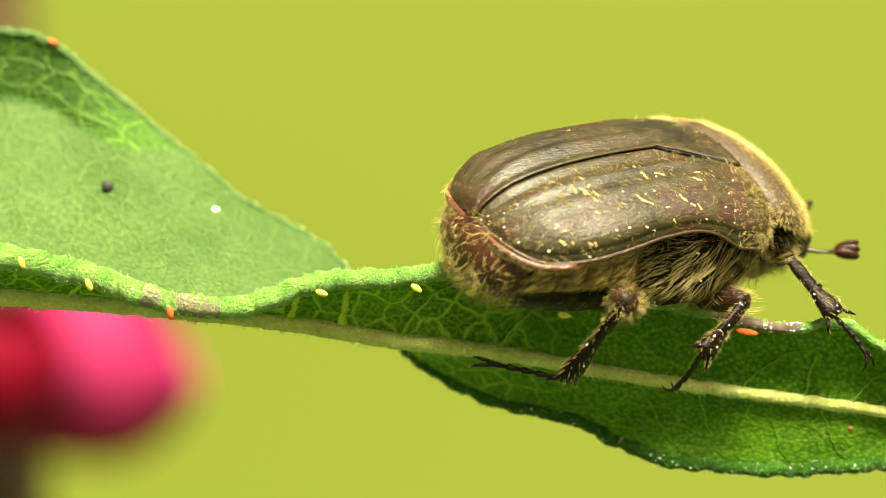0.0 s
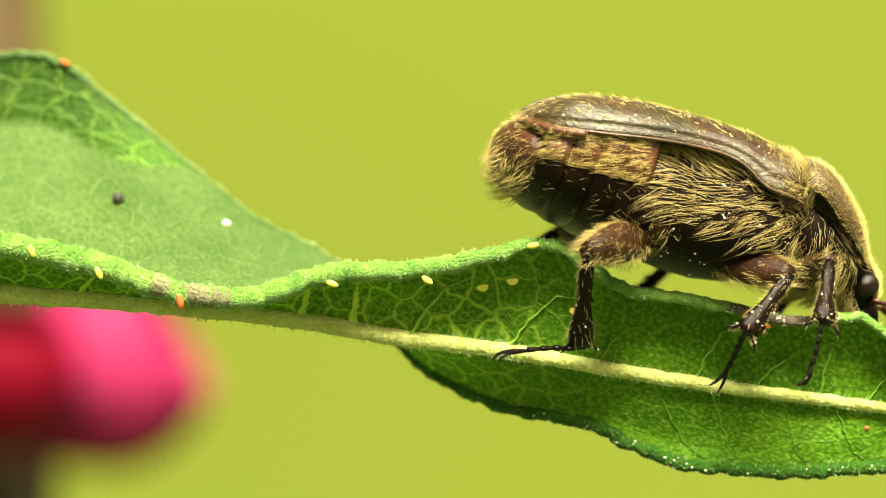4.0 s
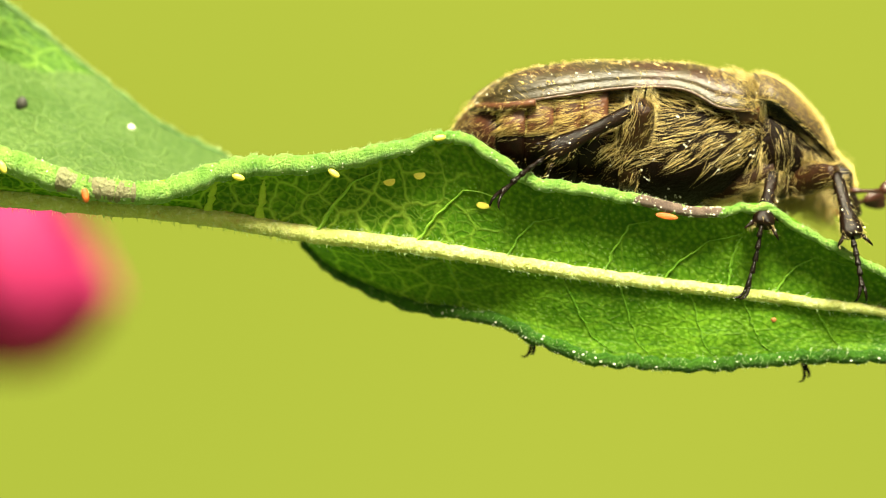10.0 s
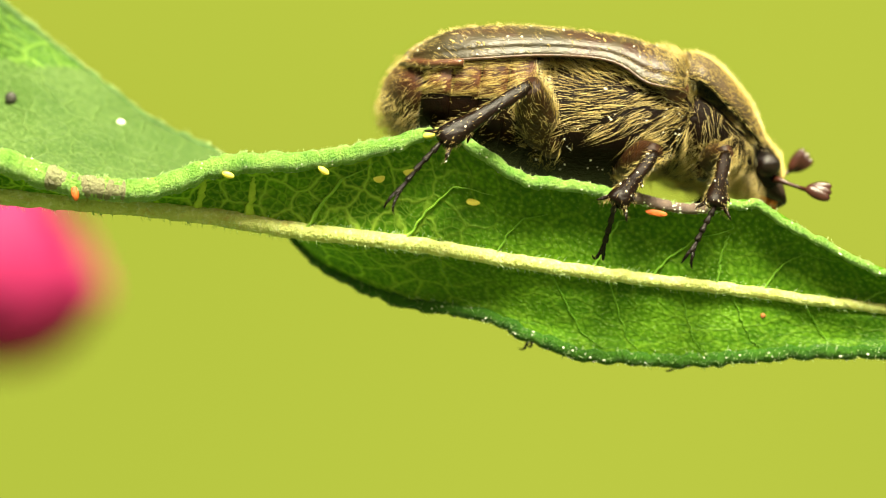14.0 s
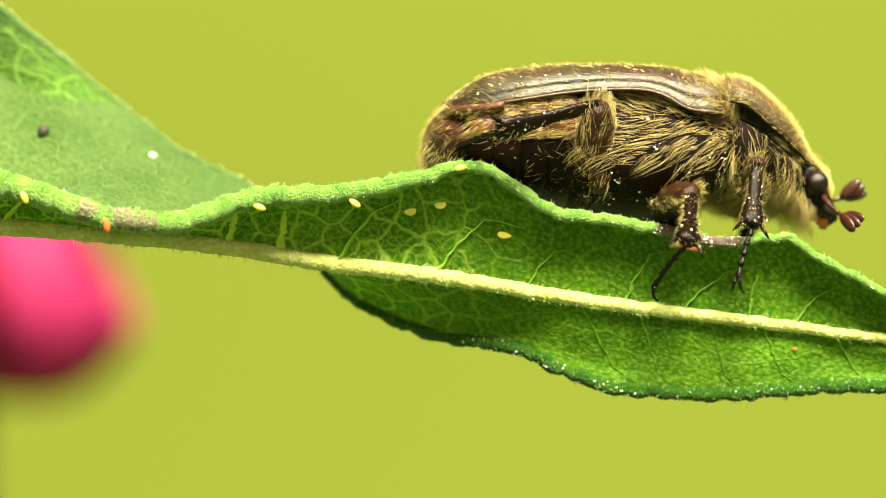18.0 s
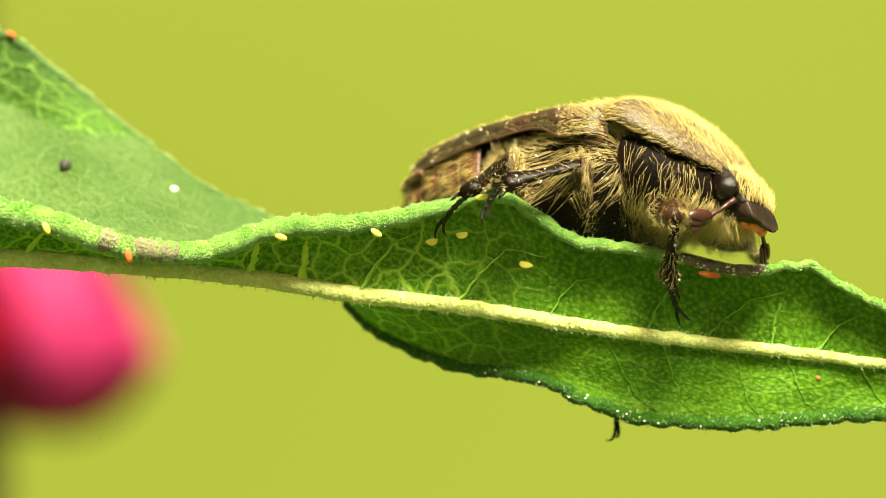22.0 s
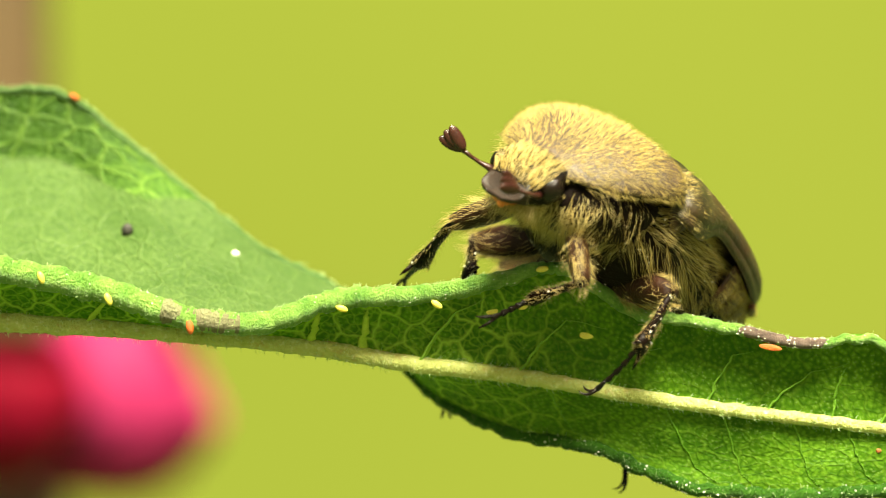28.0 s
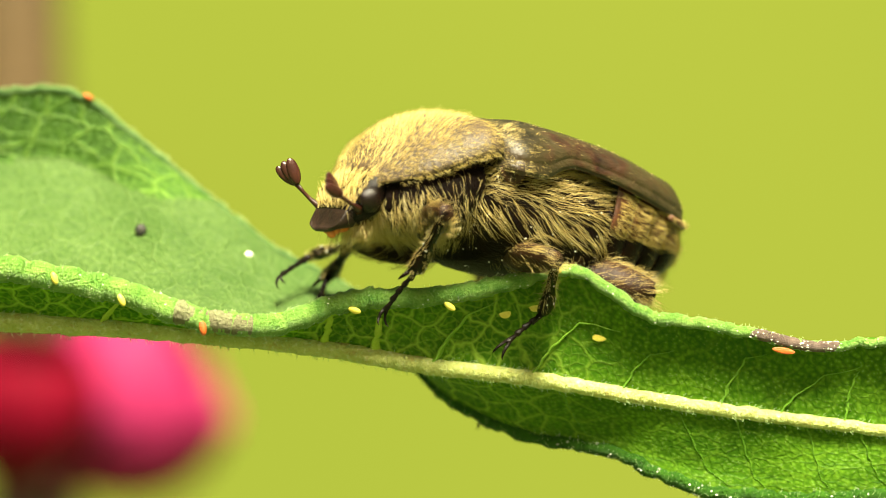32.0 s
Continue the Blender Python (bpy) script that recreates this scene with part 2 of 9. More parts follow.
M_cream = simple("cream_scale", (0.40, 0.27, 0.07), (0.66, 0.50, 0.18), 0.6, 4.0, 0)
M_pollen = simple("pollen_grain", (0.80, 0.76, 0.62), (0.92, 0.90, 0.80), 0.4, 4.0, 0)
M_petal = simple("pink_petal", (0.33, 0.010, 0.082), (0.46, 0.036, 0.155), 0.6, 0.2, 0, 0.15, through_light=0.4)
M_petal_dark = simple("crimson_petal", (0.12, 0.0003, 0.008), (0.20, 0.0006, 0.018), 0.6, 0.2, 0, 0.1, through_light=0.25)
M_stem = simple("brown_stem", (0.060, 0.034, 0.011), (0.100, 0.060, 0.019), 0.7, 0.3, 0.0001)
M_calyx = simple("dark_calyx", (0.02, 0.012, 0.006), (0.06, 0.035, 0.02), 0.7, 0.3, 0.0001)
M_grass = simple("grass_ground", (0.030, 0.050, 0.010), (0.060, 0.085, 0.016), 0.9, 0.02, 0)


# ---- mesh helpers ----
def mesh_of(name, verts, faces, material, smooth=True):
    me = bpy.data.meshes.new(name)
    me.from_pydata([tuple(c * MM for c in v) for v in verts], [], faces)
    me.materials.append(material)
    if smooth:
        me.polygons.foreach_set("use_smooth", [True] * len(me.polygons))
    me.update()
    return me


def part(name, geo, material, parent, label="", smooth=True):
    ob = new(name, mesh_of(name, geo[0], geo[1], material, smooth))
    ob.parent = parent
    if label:
        tagged(ob, label)
    return ob


def solid(ob, thickness, offset=-1.0):
    md = ob.modifiers.new("thickness", "SOLIDIFY")
    md.thickness, md.offset = thickness * MM, offset
    return ob


def curve_at(table):
    xs = [p[0] for p in table]
    ys = [p[1] for p in table]
    n = len(xs)
    slope = []
    for i in range(n):
        a, b = max(0, i - 1), min(n - 1, i + 1)
        slope.append((ys[b] - ys[a]) / (xs[b] - xs[a]))

    def at(x):
        if x <= xs[0]:
            return ys[0]
        if x >= xs[-1]:
            return ys[-1]
        i = max(k for k in range(n) if xs[k] <= x)
        h = xs[i + 1] - xs[i]
        s = (x - xs[i]) / h
        return ((2 * s ** 3 - 3 * s ** 2 + 1) * ys[i] + (s ** 3 - 2 * s ** 2 + s) * h * slope[i]
                + (3 * s ** 2 - 2 * s ** 3) * ys[i + 1] + (s ** 3 - s ** 2) * h * slope[i + 1])
    return at


def grid(rows, closed=False, cap=False):
    n = len(rows[0])
    verts = [p for r in rows for p in r]
    faces = []
    for i in range(len(rows) - 1):
        for j in range(n if closed else n - 1):
            k = (j + 1) % n
            faces.append((i * n + j, i * n + k, (i + 1) * n + k, (i + 1) * n + j))
    if cap:
        faces.append(tuple(range(n))[::-1])
        faces.append(tuple((len(rows) - 1) * n + j for j in range(n)))
    return verts, faces


def tube(path, radii, sides=8, flat=1.0):
    rows = []
    for i, p in enumerate(path):
        p = Vector(p)
        d = (Vector(path[min(i + 1, len(path) - 1)]) - Vector(path[max(i - 1, 0)])).normalized()
        a = d.cross(Vector((0, 0, 1)))
        if a.length < 0.05:
            a = d.cross(Vector((0, 1, 0)))
        a.normalize()
        b = d.cross(a)
        r = radii[i] if isinstance(radii, (list, tuple)) else radii
        rows.append([tuple(p + r * (math.cos(t) * a + math.sin(t) * flat * b)) for t in (2 * math.pi * k / sides for k in range(sides))])
    return grid(rows, True, True)


def ellipsoid(c, r, nu=14, nv=20, turn=None, power=1.0):
    rows = []
    for i in range(nu + 1):
        a = -math.pi / 2 + math.pi * min(max(i, 0.02), nu - 0.02) / nu
        row = []
        for j in range(nv):
            t = 2 * math.pi * j / nv
            p = Vector((r[0] * math.sin(a), r[1] * math.cos(a) ** power * math.cos(t), r[2] * math.cos(a) ** power * math.sin(t)))
            if turn is not None:
                p = turn @ p
            row.append((c[0] + p.x, c[1] + p.y, c[2] + p.z))
        rows.append(row)
    return grid(rows, True, True)


def joined(*geos):
    verts, faces = [], []
    for v, f in geos:
        k = len(verts)
        verts += v
        faces += [tuple(i + k for i in q) for q in f]
    return verts, faces


rng = np.random.default_rng(7)


def hair_geo(geo, count, length, lean, radius=0.011, lift=0.6, jitter=0.35, keep=None, droop=0.25, clump=0.0):
    """Tapered hairs rooted on the faces of geo; lean is the direction they are combed to."""
    V = np.array(geo[0], float)
    tri = []
    for f in geo[1]:
        for k in range(1, len(f) - 1):
            tri.append((f[0], f[k], f[k + 1]))
    tri = np.array(tri)
    a, b, c = V[tri[:, 0]], V[tri[:, 1]], V[tri[:, 2]]
    nrm = np.cross(b - a, c - a)
    area = np.linalg.norm(nrm, axis=1) + 1e-12
    nrm /= area[:, None]
    cen = V.mean(0)
    pick = rng.choice(len(tri), count, p=area / area.sum())
    r1, r2 = rng.random(count), rng.random(count)
    flip = r1 + r2 > 1
    r1[flip], r2[flip] = 1 - r1[flip], 1 - r2[flip]
    P = a[pick] + r1[:, None] * (b - a)[pick] + r2[:, None] * (c - a)[pick]
    N = nrm[pick]
    N *= np.sign(np.einsum("ij,ij->i", N, P - cen) + 1e-9)[:, None]
    if keep is not None:
        ok = keep(P, N)
        P, N = P[ok], N[ok]
    n = len(P)
    if n == 0:
        return [], []
    Ld = np.array(lean(P, N) if callable(lean) else np.tile(lean, (n, 1)), float)
    Ld = Ld - np.einsum("ij,ij->i", Ld, N)[:, None] * N
    Ld /= np.linalg.norm(Ld, axis=1)[:, None] + 1e-9
    swirl = np.stack([np.sin(5.1 * P[:, 0] + 3 * P[:, 2]), np.sin(4.3 * P[:, 1] - 2 * P[:, 0]), np.sin(4.7 * P[:, 2] + 3 * P[:, 1])], 1) * 0.16
    Dr = lift * N + (1 - lift) * Ld + swirl + jitter * rng.normal(size=(n, 3)) * 0.6
    Dr /= np.linalg.norm(Dr, axis=1)[:, None]
    ln = length * (0.55 + 0.75 * rng.random(n))[:, None]
    S = np.cross(Dr, rng.normal(size=(n, 3)))
    S /= np.linalg.norm(S, axis=1)[:, None]
    S2 = np.cross(Dr, S)
    mid = P + Dr * ln * 0.5
    tip = mid + (Dr + droop * Ld * 2 + 0.15 * rng.normal(size=(n, 3))) * ln * 0.5
    if clump:
        guide = rng.choice(n, max(1, n // 9), replace=False)
        near = guide[np.argmin(((P[:, None, :] - P[guide][None]) ** 2).sum(2), axis=1)]
        tip = tip + clump * (tip[near] - tip)
        mid = mid + 0.4 * clump * (mid[near] - mid)
    verts = np.zeros((n, 7, 3))
    for k in range(3):
        t = 2 * math.pi * k / 3
        off = math.cos(t) * S + math.sin(t) * S2
        verts[:, k] = P - N * 0.01 + off * radius
        verts[:, 3 + k] = mid + off * radius * 0.75
    verts[:, 6] = tip
    base = (np.arange(n) * 7)[:, None]
    quads = np.array([(0, 1, 4, 3), (1, 2, 5, 4), (2, 0, 3, 5)])
    tris = np.array([(3, 4, 6), (4, 5, 6), (5, 3, 6)])
    faces = [tuple(q) for q in (base[:, :, None] + quads[None]).reshape(-1, 4).tolist()]
    faces += [tuple(q) for q in (base[:, :, None] + tris[None]).reshape(-1, 3).tolist()]
    return verts.reshape(-1, 3).tolist(), faces


def grains_geo(geo, count, size, keep=None):
    """Small round grains lying on the faces of geo."""
    V = np.array(geo[0], float)
    faces = [f for f in geo[1] if len(f) >= 3]
    vs, fs = [], []
    cen = V.mean(0)
    for k in rng.choice(len(faces), count):
        f = faces[k]
        w = rng.random(len(f)) + 0.05
        w /= w.sum()
        p = (V[list(f)] * w[:, None]).sum(0)
        if keep is not None and not keep(p):
            continue
        p = p + (p - cen) / np.linalg.norm(p - cen) * size * 0.3
        r = size * (0.5 + 0.9 * rng.random())
        g = ellipsoid(p, (r, r * 0.8, r * 0.8), 4, 6)
        o = len(vs)
        vs += g[0]
        fs += [tuple(i + o for i in q) for q in g[1]]
    return vs, fs


# ---- setting: meadow ground and distance ----
def ground():
    n, R = 24, 60.0
    rows = []
    for i in range(n + 1):
        row = []
        for j in range(n + 1):
            x, y = (i / n * 2 - 1), (j / n * 2 - 1)
            x, y = R * x * abs(x), R * y * abs(y)
            row.append((x / MM, y / MM, 1000 * 0.02 * noise.noise((x * 0.6, y * 0.6, 0))))
        rows.append(row)
    g = grid(rows)
    tagged(new("ground", mesh_of("ground", g[0], [f[::-1] for f in g[1]], M_grass)), "rough green meadow ground below the plant", "ground", kind="structure")


# The far meadow glows by itself; its sunny brightness is emission.
def backdrop():
    m, nt, b, out = nodes_of("glowing_meadow_distance")
    tc = nt.nodes.new("ShaderNodeTexCoord")
    n1 = noise_tex(nt, tc.outputs["Object"], 0.5, 1)
    col = ramp(nt, n1, [(0.25, (0.43, 0.53, 0.047)), (0.75, (0.56, 0.63, 0.063))])
    em = nt.nodes.new("ShaderNodeEmission")
    em.inputs["Strength"].default_value = BACK
    nt.links.new(col, em.inputs["Color"])
    nt.links.new(em.outputs[0], out.inputs["Surface"])
    rows = []
    for i in range(25):
        a = radians(-42 + 84 * i / 24)
        rows.append([(3200 * math.sin(a), 3200 * math.cos(a), z) for z in (0, 500, 1000, 1500, 2000)])
    g = grid(rows)
    tagged(new("backdrop", mesh_of("backdrop", g[0], g[1], m)), "sunlit yellow-green meadow far out of focus", "backdrop", kind="structure")


# ---- leaf ----
PIVOT = Vector((-9.4, 1.6, 1.6))


# Leaf points fit the camera's view; depth slides each along its sight line.
def from_view(u, v, depth):
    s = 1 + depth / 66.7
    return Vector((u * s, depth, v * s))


# Midrib and edge curves as seen from the camera, each with its chosen depth.
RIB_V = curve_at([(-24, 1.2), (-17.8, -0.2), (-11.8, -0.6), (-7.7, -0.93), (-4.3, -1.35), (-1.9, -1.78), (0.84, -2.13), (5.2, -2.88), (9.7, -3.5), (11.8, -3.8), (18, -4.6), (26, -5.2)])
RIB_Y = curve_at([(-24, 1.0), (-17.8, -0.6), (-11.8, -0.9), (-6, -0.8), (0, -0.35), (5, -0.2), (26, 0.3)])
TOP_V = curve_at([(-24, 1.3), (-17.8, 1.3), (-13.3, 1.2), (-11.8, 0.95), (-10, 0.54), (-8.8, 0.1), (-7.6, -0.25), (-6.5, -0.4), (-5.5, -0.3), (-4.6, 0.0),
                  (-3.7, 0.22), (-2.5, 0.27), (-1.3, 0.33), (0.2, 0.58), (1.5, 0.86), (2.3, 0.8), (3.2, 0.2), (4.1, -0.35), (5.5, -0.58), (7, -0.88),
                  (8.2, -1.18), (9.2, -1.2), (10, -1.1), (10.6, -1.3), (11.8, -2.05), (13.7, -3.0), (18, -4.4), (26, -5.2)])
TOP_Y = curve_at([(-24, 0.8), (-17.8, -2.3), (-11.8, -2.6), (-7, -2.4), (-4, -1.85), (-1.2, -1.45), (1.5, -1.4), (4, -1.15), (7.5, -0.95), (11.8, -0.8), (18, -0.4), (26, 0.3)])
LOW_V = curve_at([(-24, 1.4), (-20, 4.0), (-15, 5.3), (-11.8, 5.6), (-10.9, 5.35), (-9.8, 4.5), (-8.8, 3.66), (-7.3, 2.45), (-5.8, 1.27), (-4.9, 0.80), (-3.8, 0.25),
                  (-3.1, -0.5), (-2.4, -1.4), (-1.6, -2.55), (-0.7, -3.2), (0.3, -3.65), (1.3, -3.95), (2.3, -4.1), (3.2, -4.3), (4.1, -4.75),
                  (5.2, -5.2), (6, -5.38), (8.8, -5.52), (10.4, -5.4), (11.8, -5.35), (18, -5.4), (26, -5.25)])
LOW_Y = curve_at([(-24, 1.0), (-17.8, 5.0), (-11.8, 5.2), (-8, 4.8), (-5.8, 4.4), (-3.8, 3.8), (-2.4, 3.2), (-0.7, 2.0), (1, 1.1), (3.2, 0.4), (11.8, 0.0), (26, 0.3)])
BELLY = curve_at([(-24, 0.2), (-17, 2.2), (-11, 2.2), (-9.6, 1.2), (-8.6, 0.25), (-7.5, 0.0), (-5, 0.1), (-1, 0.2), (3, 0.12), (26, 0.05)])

CREASE = curve_at([(-24, 0.66), (-12, 0.69), (-10, 0.70), (-8.8, 0.78), (-7.6, 0.97), (-6, 0.98), (0, 0.8), (26, 0.7)])


def ripple(u, w, k):
    return 0.06 * math.sin(1.3 * u + k) * w + 0.09 * noise.noise((u * 0.55, w * 2.2 + k, 3.1)) * min(1, 4 * w)


def upper(u, w):
    y = RIB_Y(u) + (TOP_Y(u) - RIB_Y(u)) * w + 0.22 * math.sin(math.pi * w) + ripple(u, w, 0) * (1 - w * w)
    return from_view(u, RIB_V(u) + (TOP_V(u) - RIB_V(u)) * w, y)


def lower(u, w):
    c = CREASE(u)
    fold = math.sin(math.pi / 2 * w / c) if w < c else 1 - (w - c) / (1 - c)
    y = RIB_Y(u) + (LOW_Y(u) - RIB_Y(u)) * w + BELLY(u) * fold + ripple(u, w, 5)
    reach = LOW_V(u) - RIB_V(u)
    return from_view(u, RIB_V(u) + (reach - 0.14 * math.tanh(2 * reach)) * w, y)


def leaf():
    root = new("leaf")
    root.location = mm(*PIVOT)
    tagged(root, "long green leaf with pale midrib and rolled hairy edge", "leaf")

    def local(geo):
        return [tuple(Vector(v) - PIVOT) for v in geo[0]], geo[1]
    us = [-24 + 50 * i / 340 for i in range(341)]
    rows = [[tuple(upper(u, 1 - j / 26)) for j in range(26)] + [tuple(lower(u, j / 40)) for j in range(41)] for u in us]
    blade = solid(part("blade", local(grid(rows)), M_blade, root), 0.10, 0.0)
    flat = blade.data.uv_layers.new(name="flat")
    place = []
    for u in us:
        place += [(u, (1 - j / 26) * (upper(u, 1) - upper(u, 0)).length) for j in range(26)]
        place += [(u, -j / 40 * (1.0 + (lower(u, 1) - lower(u, 0)).length)) for j in range(41)]
    for loop in blade.data.loops:
        flat.data[loop.index].uv = place[loop.vertex_index]
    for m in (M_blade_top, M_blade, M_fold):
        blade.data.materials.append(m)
    # Flap faces past the crease take a darker green than the rest.
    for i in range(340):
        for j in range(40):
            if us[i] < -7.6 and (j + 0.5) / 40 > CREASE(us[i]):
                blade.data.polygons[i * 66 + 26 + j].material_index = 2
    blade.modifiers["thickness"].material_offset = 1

    def rough(p, k, a):
        return p + Vector((0, 0, a * noise.noise((p.x * 3.1, p.y * 3, k))))
    # midrib, rolled edges
    us = [-24 + 49 * i / 900 for i in range(901)]
    rib_r = curve_at([(-24, 0.5), (-11.8, 0.30), (-4, 0.26), (2, 0.22), (11.8, 0.16), (26, 0.04)])
    rib = local(tube([tuple(rough(from_view(u, RIB_V(u), RIB_Y(u) - 0.04), 1, 0.035)) for u in us], [rib_r(u) * (1 + 0.10 * noise.noise((u * 2, 0, 7)) + 0.07 * noise.noise((u * 11, 0, 3))) for u in us], 10, 0.95))
    midrib = part("midrib", rib, M_midrib, root, "pale yellow-green raised midrib")
    part("fuzz", hair_geo(rib, 8000, 0.13, (1, 0, 0.3), 0.0065, 0.8), M_fuzz, midrib, "short white fuzz")
    edge_r = curve_at([(-24, 0.2), (-12, 0.34), (-7, 0.30), (-3, 0.27), (0.5, 0.22), (1.8, 0.16), (3.5, 0.17), (6, 0.16), (9, 0.13), (12, 0.12), (26, 0.05)])
    top = local(tube([tuple(rough(upper(u, 1), 2, 0.09) - Vector((0, 0, edge_r(u) * 0.75))) for u in us], [edge_r(u) * (1 + 0.22 * noise.noise((u * 2.6, 0, 1)) + 0.22 * noise.noise((u * 8.5, 2, 1))) for u in us], 12, 1.0))
    margin = part("rolled_margin", top, M_margin, root, "pale green rolled hairy leaf edge")
    part("fuzz", hair_geo(top, 4200, 0.075, (0.3, 0, 1), 0.007, 0.75), M_fuzz, margin, "short white fuzz")
    # White grains stand in for bright sparkles; the sparkle is in their colour.
    part("white_grains", grains_geo(top, 420, 0.022), M_white, margin, "tiny pale sparkling grains")
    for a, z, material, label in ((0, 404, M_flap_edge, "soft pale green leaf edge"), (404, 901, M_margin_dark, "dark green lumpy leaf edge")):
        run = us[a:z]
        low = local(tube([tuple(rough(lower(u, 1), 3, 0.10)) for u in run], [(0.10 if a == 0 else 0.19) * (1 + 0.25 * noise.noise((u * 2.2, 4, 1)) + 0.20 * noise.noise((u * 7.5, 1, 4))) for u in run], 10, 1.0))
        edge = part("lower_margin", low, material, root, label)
        part("fuzz", hair_geo(low, 2500, 0.10, (0.3, 0, 1), 0.007, 0.75), M_fuzz, edge, "short pale fuzz")
        if a:
            # Sparkle of the lower edge, likewise put in as white grains.
            part("white_grains", grains_geo(low, 340, 0.026, lambda p: p[0] > 11 and rng.random() < 0.9), M_white, edge, "tiny pale grains")

    # side veins: stations and share of the width from midrib to edge
    def vein(side, pts, r0):
        f = upper if side > 0 else lower
        path = []
        for k in range(len(pts) - 1):
            for s in range(10):
                a = s / 10
                wob = Vector((0.10 * noise.noise((pts[0][0] * 3, (k * 10 + s) * 0.35, side)), 0, 0.07 * noise.noise((pts[0][0] * 3, (k * 10 + s) * 0.3, 9))))
                path.append(tuple(f(pts[k][0] + (pts[k + 1][0] - pts[k][0]) * a, pts[k][1] + (pts[k + 1][1] - pts[k][1]) * a) - PIVOT - Vector((0, 0.065, 0)) + 0.6 * wob))
        n = len(path)
        part("vein", tube(path, [r0 * (0.12 + 0.88 * (1 - i / n) ** 0.8) for i in range(n)], 8, 0.35), M_vein if side > 0 and pts[0][0] < -2.5 else M_vein_soft if side > 0 and pts[0][0] < 2 else M_vein_dim, root)
    for x, dx, reach in ((-10.5, 0.8, 0.8), (-7.2, 0.5, 0.7), (-4.6, 0.3, 0.8), (-3.2, 0.1, 0.7), (-1.75, 1.3, 0.78), (0.85, 1.7, 0.62), (3.3, 1.0, 0.6),
                         (5.9, 0.9, 0.75), (7.4, 1.6, 0.7), (9.2, 0.3, 0.65), (10.4, 1.4, 0.75), (13, 1.5, 0.8)):
        vein(1, [(x, 0), (x + dx * 0.35, reach * 0.45), (x + dx * 0.8, reach * 0.85), (x + dx * 1.5, reach)], 0.155 if x < 0.5 else 0.11 if x < 2 else 0.085)
    for x, dx in ((1.6, 0.7), (4.7, 0.9), (6.3, 0.5), (8.2, 0.4), (9.6, 0.5), (11.5, 0.6), (14, 0.8)):
        vein(-1, [(x, 0), (x + dx * 0.5, 0.4), (x + dx, 0.75), (x + dx * 1.8, 0.92)], 0.040)

    # marks on the leaf
    def mark(name, p, r, material, label, tilt=0.0):
        part(name, ellipsoid(tuple(p - PIVOT), r, 8, 12, Matrix.Rotation(radians(tilt), 3, "Y")), material, root, label)

    def on_edge(u, drop):
        return upper(u, 1) + Vector((0, -edge_r(u) * 0.95, -drop))
    for u, drop, tilt in ((-11.7, 0.25, 70), (-9.92, 0.42, 65), (-3.74, 0.45, 20), (-1.22, 0.5, 35), (1.58, 0.13, -10)):
        mark("yellow_spot", on_edge(u, drop), (0.17, 0.07, 0.085), M_egg, "small pale yellow oval spot", tilt)
    for u, w in ((0.24, 0.63), (1.04, 0.66)):
        mark("yellow_spot", upper(u, w) - Vector((0, 0.06, 0)), (0.16, 0.02, 0.14), M_egg, "small pale yellow oval spot")
    mark("pale_spot", upper(2.75, 0.47) - Vector((0, 0.06, 0)), (0.20, 0.022, 0.11), M_egg, "small pale yellow oval spot")
    mark("red_spot", on_edge(-7.77, 0.45), (0.2, 0.09, 0.10), M_orange, "small orange-red oval spot", 80)
    mark("orange_spot", on_edge(7.6, 0.36), (0.30, 0.022, 0.085), M_orange, "bright orange patch", 10)
    mark("orange_spot", lower(10.45, 0.36) - Vector((0, 0.05, 0)), (0.075, 0.04, 0.065), M_rust, "small orange dot")
    mark("orange_spot", lower(-10.8, 1.0) - Vector((0, 0.1, -0.1)), (0.16, 0.1, 0.08), M_orange, "small orange dot", 30)
    p = lower(-9.43, 0.5)
    mark("black_speck", p - Vector((0, 0.10, -0.12)), (0.17, 0.12, 0.19), M_blackdot, "small black dropping")
    mark("white_speck", lower(-6.56, 0.77) - Vector((0, 0.10, 0)), (0.12, 0.09, 0.1), M_white, "small white grain")
    for u, half in ((-8.35, 0.35), (-7.1, 0.85), (7.5, 0.8), (8.5, 0.6)):
        path = [tuple(upper(u + half * (i / 12 * 2 - 1), 1) - PIVOT - Vector((0, edge_r(u) * 0.12, edge_r(u) * 0.72))) for i in range(13)]
        g = tube(path, [edge_r(u) * 0.95] * 13, 10)
        if u > 0:
            part("white_grains", grains_geo(g, 60, 0.026), M_white, root, "tiny pale grains")
        part("scar", tube(path, [edge_r(u) * ((0.70 if u < 0 else 0.80) + 0.30 * math.sin(math.pi * i / 12) ** 0.7 + 0.16 * noise.noise((i * 1.3, u, 0))) for i in range(13)], 12), M_scar if u > 0 else M_scar_pale, root, "brownish dried scar on the edge")
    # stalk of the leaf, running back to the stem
    a = from_view(-24, 1.2, 1.0)
    path = [tuple(Vector((a.x - 85.5 * s, a.y + 519 * s, a.z - 14 * s)) - PIVOT) for s in (i / 20 for i in range(21))]
    part("petiole", tube(path, [0.5 + 0.3 * i / 20 for i in range(21)], 10), M_midrib, root, "pale green leaf stalk")
    return root


# ---- flower and stem behind ----
def petal_geo(axis, size, spin, lift):
    """A cupped petal: a patch of a bud-shaped shell, curled out at its tip."""
    q = Vector(axis).normalized().to_track_quat("Z", "X").to_matrix() @ Matrix.Rotation(spin, 3, "Z")
    rows = []
    for i in range(15):
        s = i / 14
        r = size * (0.25 + 0.80 * math.sin(math.pi * (0.06 + 0.74 * s)) + lift + 0.10 * max(0, s - 0.75))
